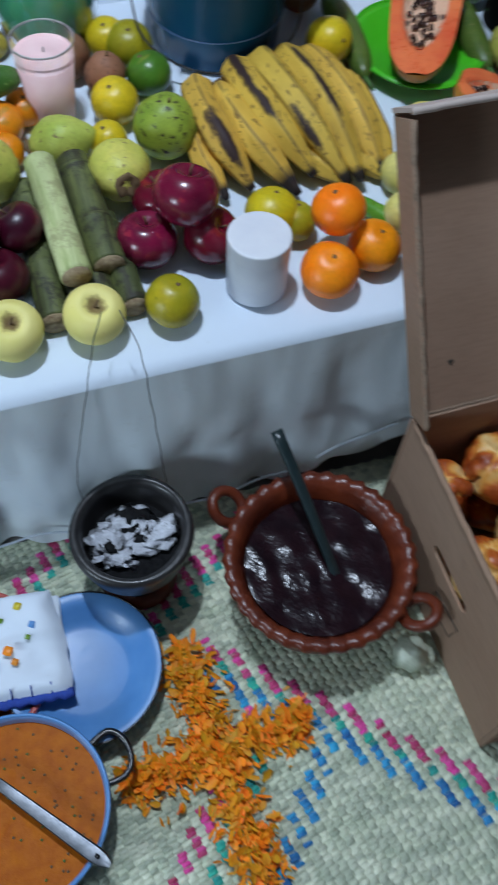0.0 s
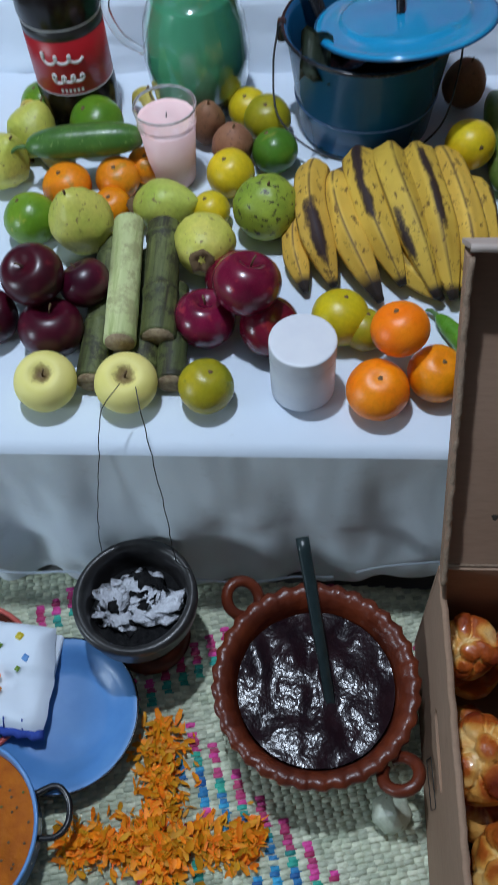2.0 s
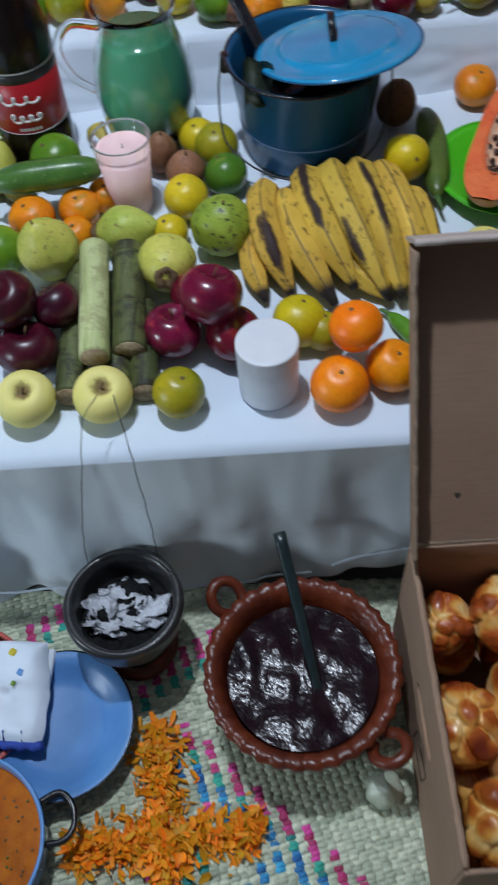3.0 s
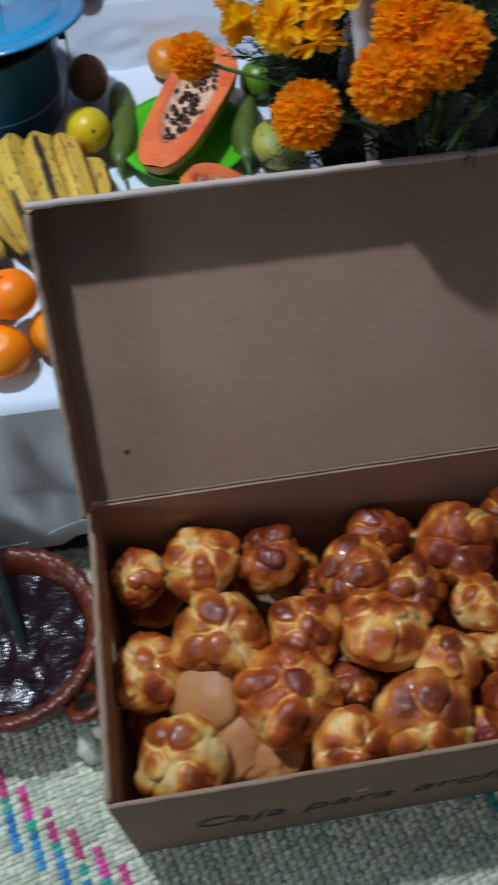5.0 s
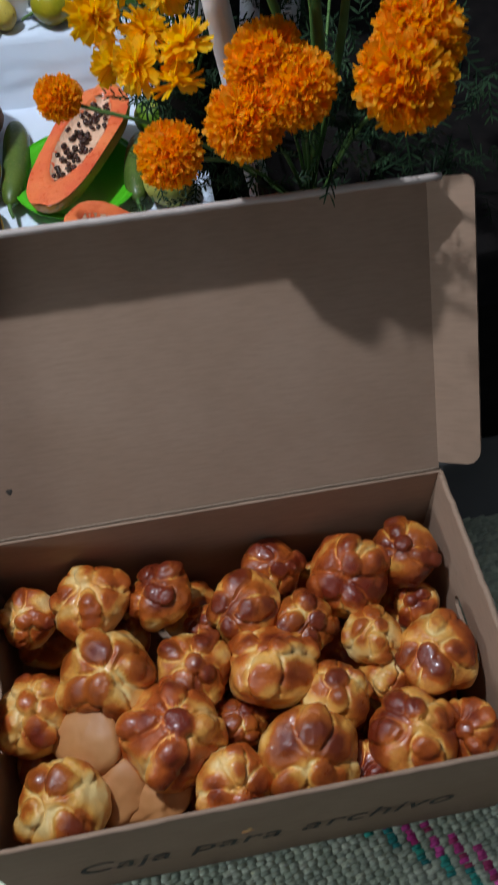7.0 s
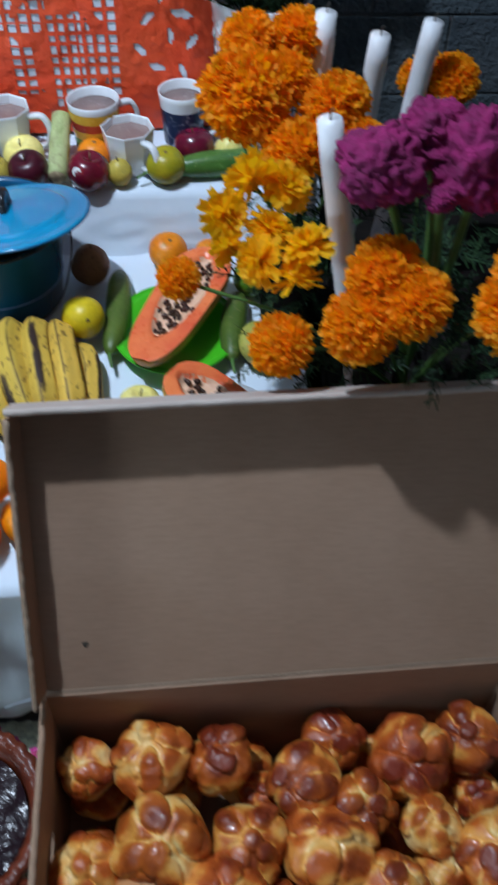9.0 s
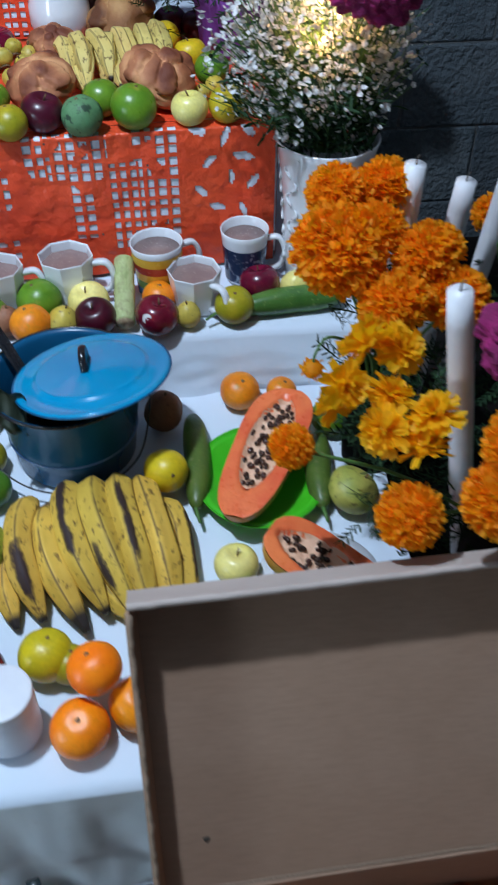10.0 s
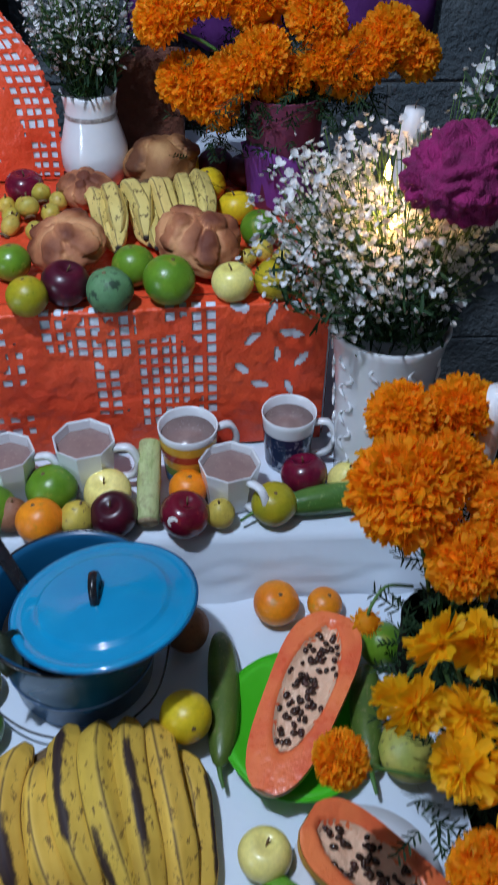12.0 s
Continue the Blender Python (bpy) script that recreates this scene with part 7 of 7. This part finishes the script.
def spray(ob, centre_at, radii, n, base, seed, size, leaves, gap=None):
    """Fine-stemmed small white flowers: stems, tiny leaves and five-petalled blooms in one cloud."""
    rnd = random.Random(seed)
    fv, ff, lv, lf = [], [], [], []
    stems = bmesh.new()
    b = Vector(base)
    for k in range(n):
        while True:
            q = Vector((rnd.uniform(-1, 1), rnd.uniform(-1, 1), rnd.uniform(-1, 1)))
            if q.length < 1 and q.length > 0.25 * rnd.random():
                break
        p = Vector(centre_at) + Vector((q.x * radii[0], q.y * radii[1], q.z * radii[2])) * rnd.uniform(0.75, 1.08)
        if gap and ((p - gap[0]) - gap[1] * (p - gap[0]).dot(gap[1])).length < 0.020:
            continue
        if k % 4 == 0:
            mid = b.lerp(p, 0.55) + Vector((rnd.uniform(-1, 1), rnd.uniform(-1, 1), 0)) * 0.012
            tube(spline([b + Vector((rnd.uniform(-1, 1), rnd.uniform(-1, 1), 0)) * 0.02, mid, p], 5), 0.0007, 3, stems, caps=False)
        s = size * (rnd.uniform(1.15, 1.55) if rnd.random() < 0.16 else rnd.uniform(0.55, 1.1))
        face = pose(*p, rnd.uniform(-70, 40), rnd.uniform(-50, 50), rnd.uniform(0, 360))
        for a in range(5):
            petal(fv, ff, face @ pose(0, 0, 0, 12, 0, a * 72 + rnd.uniform(-8, 8)), s * 0.92, s * 0.98, 0.22)
    for k in range(leaves):
        q = Vector((rnd.gauss(0, 0.5), rnd.gauss(0, 0.5), rnd.gauss(-0.50, 0.38)))
        if q.length > 0.95:
            continue
        p = Vector(centre_at) + Vector((q.x * radii[0], q.y * radii[1], q.z * radii[2]))
        if p.z < b.z:
            continue
        petal(lv, lf, pose(*p, rnd.uniform(-60, 60), rnd.uniform(-60, 60), rnd.uniform(0, 360)), rnd.uniform(0.014, 0.034), rnd.uniform(0.003, 0.006), rnd.uniform(-0.4, 0.4))
    for k in range(leaves // 3):
        a, q = rnd.uniform(0, TAU), math.sqrt(rnd.random())
        wide = radii[0] * 0.42 * q
        petal(lv, lf, pose(b.x + wide * math.cos(a), b.y + wide * math.sin(a), b.z + rnd.uniform(0.0, 0.05), rnd.uniform(20, 80), rnd.uniform(-40, 40), rnd.uniform(0, 360)), rnd.uniform(0.016, 0.038), rnd.uniform(0.003, 0.007), rnd.uniform(-0.4, 0.4))
    tagged(part("stemwork", stems, GREEN_STEM, ob), "fine green flower stems", kind="stuff")
    tagged(raw("bloom_cloud", fv, ff, WHITE_PETAL, ob, True), "many tiny white five-petalled blooms", kind="stuff")
    tagged(raw("foliage", lv, lf, LEAF, ob, True), "fine dark green foliage", kind="stuff")


wp = white_pitcher()
spray(wp, (0.0, -0.005, 0.262), (0.095, 0.080, 0.100), 1150, (0, 0, 0.145), 31, 0.0044, 800)


def big_vase():
    ob = thing("embossed_vase", "tall white vase with raised pattern, full of small white flowers", "vase", m=pose(1.567, 2.120, T2))
    prof = [(0, 0.0), (0.054, 0.0), (0.057, 0.004), (0.060, 0.06), (0.066, 0.16), (0.076, 0.245), (0.080, 0.258), (0.078, 0.260), (0.072, 0.245), (0.062, 0.16), (0, 0.05)]
    part("vase_body", lathe(prof, 56), CHINA, ob)
    rnd = random.Random(6)
    rr = lambda z: 0.060 + 0.016 * (z / 0.245) ** 1.5
    for k in range(9):
        a0 = TAU * k / 9 + 0.2
        for j in range(9):
            z = 0.020 + 0.024 * j
            r = rr(z)
            s = 1 if j % 2 else -1
            pts = [(r * math.cos(a0 + s * 0.17 * math.sin(t * 2.6)) * 1.008, r * math.sin(a0 + s * 0.17 * math.sin(t * 2.6)) * 1.008, z + 0.019 * t) for t in np.linspace(0, 1, 7)]
            part("raised_scroll", tube(pts, lambda t: 0.0030 * math.sin(math.pi * (0.12 + 0.8 * t)), 6), CHINA, ob)
    spray(ob, (-0.034, 0.002, 0.390), (0.165, 0.118, 0.136), 2600, (0, 0, 0.24), 41, 0.0051, 1700, (Vector((-0.011, 0.070, 0.435)), Vector((-0.24, -1.02, 0.455)).normalized()))
    spray(ob, (0.140, 0.150, 0.500), (0.070, 0.060, 0.075), 150, (0.02, 0.03, 0.26), 43, 0.0056, 260)
    return ob


big_vase()


def bloom(name, place, r, material, parent, seed, n=230, tilt=(0, 0), flat=0.82):
    """A full marigold head: a brush of short narrow petals all round a ball."""
    rnd = random.Random(seed)
    vs, fs = [], []
    head = pose(*place, tilt[0], tilt[1], rnd.uniform(0, 360))
    ga = math.pi * (3 - math.sqrt(5))
    for k in range(n):
        z = 1 - 1.78 * (k + 0.5) / n
        t = math.acos(max(-1, min(1, z)))
        a = k * ga + rnd.uniform(-0.25, 0.25)
        d = Vector((math.sin(t) * math.cos(a), math.sin(t) * math.sin(a), math.cos(t)))
        swell = 0.80 + 0.07 * nz(d.x * 2.5 + seed, d.y * 2.5, d.z * 2.5)
        root = Vector((d.x * r * swell, d.y * r * swell, d.z * r * swell * flat))
        aim = d + Vector((0, 0, -0.10 if t < 1.6 else 0.15)) + Vector((rnd.uniform(-1, 1), rnd.uniform(-1, 1), rnd.uniform(-1, 1))) * 0.62
        q = aim.to_track_quat("Y", "Z").to_matrix().to_4x4()
        m = head @ Matrix.Translation(root) @ q @ pose(0, 0, 0, rnd.uniform(-20, 20), rnd.uniform(-90, 90), 0)
        petal(vs, fs, m, r * rnd.uniform(0.20, 0.42), r * rnd.uniform(0.13, 0.27), rnd.uniform(-0.45, 0.5))
    ob = raw(name, vs, fs, material, parent, True)
    part("flower_core", solid(24, 16, lambda t, p: head @ (Vector((math.sin(t) * math.cos(p), math.sin(t) * math.sin(p), math.cos(t) * flat)) * r * (0.84 + 0.08 * nz(math.sin(t) * math.cos(p) * 2.5 + seed, math.sin(t) * math.sin(p) * 2.5, math.cos(t) * 2.5)))), material, ob)
    return ob


def open_bloom(name, place, r, material, parent, seed, tilt=(0, 0)):
    """A loose yellow bloom: rings of broad, ruffled petals that open outwards round a small heart."""
    rnd = random.Random(seed)
    vs, fs = [], []
    head = pose(*place, tilt[0], tilt[1], rnd.uniform(0, 360))
    for ring, (count, lift, length, width) in enumerate(((13, -12, 1.12, 0.52), (12, 14, 1.05, 0.50), (11, 36, 0.92, 0.46), (9, 56, 0.76, 0.40), (8, 74, 0.58, 0.32))):
        for k in range(count):
            turn = 360 * (k + 0.5 * (ring % 2)) / count + rnd.uniform(-9, 9)
            m = head @ pose(0, 0, r * (0.05 * ring - 0.1), 0, 0, turn) @ pose(0, r * 0.10, 0, lift + rnd.uniform(-12, 12), rnd.uniform(-22, 22), 0)
            ln, wd = r * length * rnd.uniform(0.82, 1.08), r * width * rnd.uniform(0.8, 1.15)
            o = len(vs)
            curl = rnd.uniform(-0.28, 0.20)
            for i, (u, w) in enumerate(((0.0, 0.25), (0.35, 0.80), (0.72, 1.0), (1.0, 0.80))):
                for j in range(5):
                    e = j / 2 - 1
                    notch = -0.07 * (1 - abs(e)) if i == 3 else 0.0
                    ruffle = 0.10 * wd * math.sin(j * 2.4 + k) * u
                    vs.append(tuple(m @ Vector((e * w * wd / 2, (u + notch) * ln, curl * ln * u * u + 0.16 * wd * e * e + ruffle))))
            for i in range(3):
                for j in range(4):
                    a = o + i * 5 + j
                    fs.append((a, a + 1, a + 6, a + 5))
    ob = raw(name, vs, fs, material, parent, True)
    part("flower_core", solid(12, 8, lambda t, p: head @ (Vector((math.sin(t) * math.cos(p), math.sin(t) * math.sin(p), math.cos(t))) * r * 0.20)), material, ob)
    return ob


def leafy(parent, spots, n, seed, ln=(0.02, 0.055)):
    """Feathery marigold leaves round the given places."""
    rnd = random.Random(seed)
    vs, fs = [], []
    for _ in range(n):
        p = Vector(rnd.choice(spots)) + Vector((rnd.gauss(0, 0.030), rnd.gauss(0, 0.030), rnd.gauss(-0.03, 0.03)))
        if p.x < 1.515 and p.z < 0.80:
            continue
        if 1.22 < p.x < 1.90 and p.z < 0.64 and p.y < 1.335 + (p.z - 0.26) * 0.68:
            continue
        m = pose(*p, rnd.uniform(-70, 50), rnd.uniform(-40, 40), rnd.uniform(0, 360))
        length = rnd.uniform(*ln)
        for k in range(5):
            for s in (-1, 1):
                petal(vs, fs, m @ pose(0, length * k / 5, 0, 0, 0, s * 48), length * 0.30, 0.0028, rnd.uniform(-0.3, 0.3))
        petal(vs, fs, m, length, 0.003, rnd.uniform(-0.2, 0.2))
    tagged(raw("leaves", vs, fs, LEAF, parent, True), "dark feathery leaves", kind="stuff")


def bouquet(name, label, base, r, h, material, heads, golds, seed, pot_label, leaf_n):
    ob = thing(name, label, "flowers")
    bx, by, bz = base
    part("container", lathe([(0, 0.0), (r * 0.78, 0.0), (r * 0.82, 0.004), (r, h), (r * 1.02, h + 0.003), (r * 0.96, h), (r * 0.78, 0.01), (0, 0.01)], 36), material, ob, pot_label, m=pose(bx, by, bz))
    for i, (p, rr, mt) in enumerate([(p, q, MARIGOLD) for p, q in heads] + [(p, q, GOLD_PETAL) for p, q in golds]):
        if mt is MARIGOLD:
            bloom("marigold_head", p, rr * 0.91, mt, ob, seed + i, 1150, (-28 + 12 * math.sin(i * 3), 16 * math.cos(i * 5)))
        else:
            open_bloom("yellow_flower_head", p, rr * 0.76, mt, ob, seed + i, (48 + 22 * math.sin(i * 3), 30 * math.cos(i * 5)))
        v = Vector(p)
        b = Vector((bx, by, bz + h * 0.6))
        stem = bmesh.new()
        tube(spline([b, b.lerp(v, 0.5) + Vector((0, 0, 0.03)), v + (b - v).normalized() * rr * 0.4], 8), 0.0024, 6, stem, caps=False)
        part("stem", stem, GREEN_STEM, ob)
    leafy(ob, [Vector(p) + (Vector((bx, by, bz + h)) - Vector(p)) * f for p, _ in heads + golds for f in (0.28, 0.45, 0.6)], leaf_n, seed)
    return ob


# Vase and bucket under the blooms are added, near-black to stand for shade
bq = bouquet("marigold_bouquet", "bouquet of orange marigolds and yellow blooms in a dark vase", (1.597, 1.800, T1), 0.050, 0.17, SHADE_BLACK,
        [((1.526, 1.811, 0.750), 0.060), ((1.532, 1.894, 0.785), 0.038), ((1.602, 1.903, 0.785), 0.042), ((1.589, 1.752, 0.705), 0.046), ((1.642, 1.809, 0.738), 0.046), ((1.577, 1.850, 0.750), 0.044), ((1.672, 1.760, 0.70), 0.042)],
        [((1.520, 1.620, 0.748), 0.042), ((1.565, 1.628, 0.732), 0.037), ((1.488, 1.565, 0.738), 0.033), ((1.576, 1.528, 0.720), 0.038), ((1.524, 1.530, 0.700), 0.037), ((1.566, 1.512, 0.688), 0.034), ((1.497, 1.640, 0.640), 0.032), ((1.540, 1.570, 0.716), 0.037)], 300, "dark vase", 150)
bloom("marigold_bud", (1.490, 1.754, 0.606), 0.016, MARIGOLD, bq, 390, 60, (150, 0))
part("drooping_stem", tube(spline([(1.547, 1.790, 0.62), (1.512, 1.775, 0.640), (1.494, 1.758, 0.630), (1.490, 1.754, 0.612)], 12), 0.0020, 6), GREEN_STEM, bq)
bq = bouquet("marigold_bouquet", "bouquet of large orange marigolds in a dark bucket beside the box", (1.732, 1.560, 0.33), 0.075, 0.20, SHADE_BLACK,
        [((1.547, 1.467, 0.631), 0.037), ((1.433, 1.572, 0.645), 0.026), ((1.651, 1.465, 0.729), 0.042), ((1.677, 1.430, 0.717), 0.041), ((1.625, 1.426, 0.691), 0.041), ((1.762, 1.355, 0.762), 0.046), ((1.783, 1.395, 0.780), 0.043), ((1.842, 1.972, 0.690), 0.04), ((1.802, 1.990, 0.68), 0.036)], [], 340, "dark bucket", 340)


# Extra leaves added to darken the open area beyond the lid
dusk = random.Random(77)
leafy(bq, [(dusk.uniform(1.60, 2.00), dusk.uniform(1.50, 1.80), dusk.uniform(0.42, 0.66)) for _ in range(60)], 190, 351, (0.035, 0.075))


def coxcomb(place, size, seed, parent, stem_to):
    """A velvety crested bloom: a folded, brain-like mass."""
    def fn(t, p):
        d = Vector((math.sin(t) * math.cos(p), math.sin(t) * math.sin(p), math.cos(t)))
        fold = abs(nz(d.x * 3.2 + seed, d.y * 3.2, d.z * 3.2)) * 0.28 + 0.05 * nz(d.x * 12, d.y * 9, d.z * 9 + seed) + 0.22 * nz(d.x * 1.4 + seed, d.y * 1.4, d.z * 1.4)
        k = 0.86 + fold
        return Vector((d.x * size[0] * k, d.y * size[1] * k, d.z * size[2] * k))
    ob = part("coxcomb_head", solid(110, 70, fn), COXCOMB, parent, m=pose(*place))
    v, b = Vector(place), Vector(stem_to)
    part("stem", tube(spline([b, b.lerp(v, 0.5) + Vector((0.01, 0, 0.02)), v], 8), 0.005, 7), GREEN_STEM, parent)


cx = thing("coxcomb_flowers", "velvety magenta coxcomb blooms among the marigolds", "flowers")
for p, s, sd in (((1.638, 1.497, 0.836), (0.048, 0.042, 0.040), 3), ((1.740, 1.500, 0.838), (0.048, 0.045, 0.056), 7), ((1.694, 1.530, 0.852), (0.040, 0.036, 0.036), 5), ((1.696, 1.469, 0.815), (0.015, 0.014, 0.013), 9)):
    coxcomb(p, s, sd, cx, (1.727, 1.560, 0.50))
cx = thing("coxcomb_flowers", "one large magenta coxcomb bloom in the white vase", "flowers")
coxcomb((1.598, 2.030, 1.000), (0.064, 0.056, 0.053), 12, cx, (1.592, 2.150, 0.72))


def candle(name, foot, top, r, label, lit=False):
    ob = thing(name, label, "candle", "tall white candles")
    a, b = Vector(foot), Vector(top)
    part("wax", tube([a.lerp(b, k / 12) for k in range(13)], lambda t: r * (1 + 0.02 * math.sin(t * 20) - (0.10 if t > 0.99 else 0)), 20), WAX, ob)
    part("wick", tube([b, b + Vector((0.001, 0.001, 0.008)), b + Vector((0.004, 0.001, 0.012))], 0.0010, 6), INK, ob)
    if lit:
        part("flame", lathe([(0, 0), (0.004, 0.005), (0.0060, 0.011), (0.0042, 0.019), (0.0017, 0.026), (0, 0.031)], 16), FLAME, ob, "small yellow flame", m=pose(*b) @ pose(0, 0, 0.004))
    return ob


candle("candle", (1.690, 1.585, 0.345), (1.596, 1.572, 0.845), 0.0145, "tall white wax candle among marigolds")
candle("candle", (1.624, 1.905, T1), (1.632, 1.880, 0.825), 0.0150, "tall white wax candle behind marigolds")
candle("candle", (1.702, 1.950, 0.330), (1.710, 1.898, 0.788), 0.0150, "tall white wax candle behind marigolds")
candle("candle", (1.764, 1.975, 0.330), (1.794, 1.950, 0.784), 0.0150, "leaning tall white wax candle behind marigolds")
candle("candle", (1.556, 2.240, T2), (1.556, 2.194, 0.912), 0.0115, "lit white candle behind white flowers", True)
candle("candle", (1.592, 2.330, T2), (1.614, 2.330, 0.957), 0.0150, "thick unlit candle glowing beside a flame")
lamp("candle_flame_light", "POINT", (1.545, 2.110, 0.915), 1.4, (1.0, 0.50, 0.16), 0.02)


def back_marigolds():
    heads = [(1.279, 2.480, 1.033), (1.309, 2.480, 0.945), (1.342, 2.480, 0.910), (1.382, 2.470, 0.958), (1.448, 2.480, 0.947), (1.538, 2.480, 0.948), (1.566, 2.465, 0.986), (1.604, 2.480, 1.009), (1.638, 2.490, 0.978), (1.493, 2.480, 1.032), (1.412, 2.500, 1.045), (1.352, 2.500, 1.062), (1.415, 2.460, 0.985), (1.512, 2.460, 0.978)]
    bq = bouquet("marigold_bouquet", "bouquet of orange marigolds in a paper-wrapped pot on the top step", (1.455, 2.505, T3), 0.062, 0.175, MAGENTA_PAPER, [(p, 0.044) for p in heads], [], 400, "pot wrapped in dull pink paper", 420)
    sash = lathe([(0.0515, 0.0), (0.060, 0.075), (0.0645, 0.095), (0.063, 0.096), (0.0585, 0.075), (0.050, 0.001)], 36, lambda a, i: (0.002 * math.sin(a * 9), 0.01 * math.sin(a * 2)))
    part("paper_sash", sash, PURPLE, bq, "purple crepe paper sash", m=pose(1.455, 2.505, T3 + 0.002))


back_marigolds()
bm = bmesh.new()
grid(bm, [[(1.20 + 0.56 * k / 30, 2.848 + 0.006 * math.sin(k * 1.3), 0.890 + 0.40 * j / 10 + 0.02 * math.sin(k * 0.5)) for k in range(31)] for j in range(11)])
bmesh.ops.solidify(bm, geom=bm.faces[:], thickness=0.001)
tagged(part("paper_banner", bm, PURPLE), "purple crepe paper banner hanging on the block wall", "banner")


# ---- cement blocks of the back wall ----
def blocks():
    shared = []
    for k in range(4):
        bm = box((0.393, 0.026, 0.193), (0, 0, 0), 0.004)
        for v in bm.verts:
            v.co += Vector((nz(v.co.x * 9 + k * 7, v.co.z * 9), nz(v.co.x * 7, v.co.z * 7 + k), nz(v.co.z * 9, k * 3.0))) * 0.003
        me = bpy.data.meshes.new("cement_block")
        bm.to_mesh(me)
        bm.free()
        me.materials.append(CEMENT)
        shared.append(me)
    i = 0
    for row in range(9):
        for col in range(9):
            x = 0.10 + 0.40 * col + (0.2 if row % 2 else 0.0)
            if x > 3.0:
                continue
            b = new("cement_block", shared[i % 4])
            b.parent = wall
            b.matrix_basis = pose(x, 2.8925, 0.105 + 0.20 * row)
            i += 1


blocks()
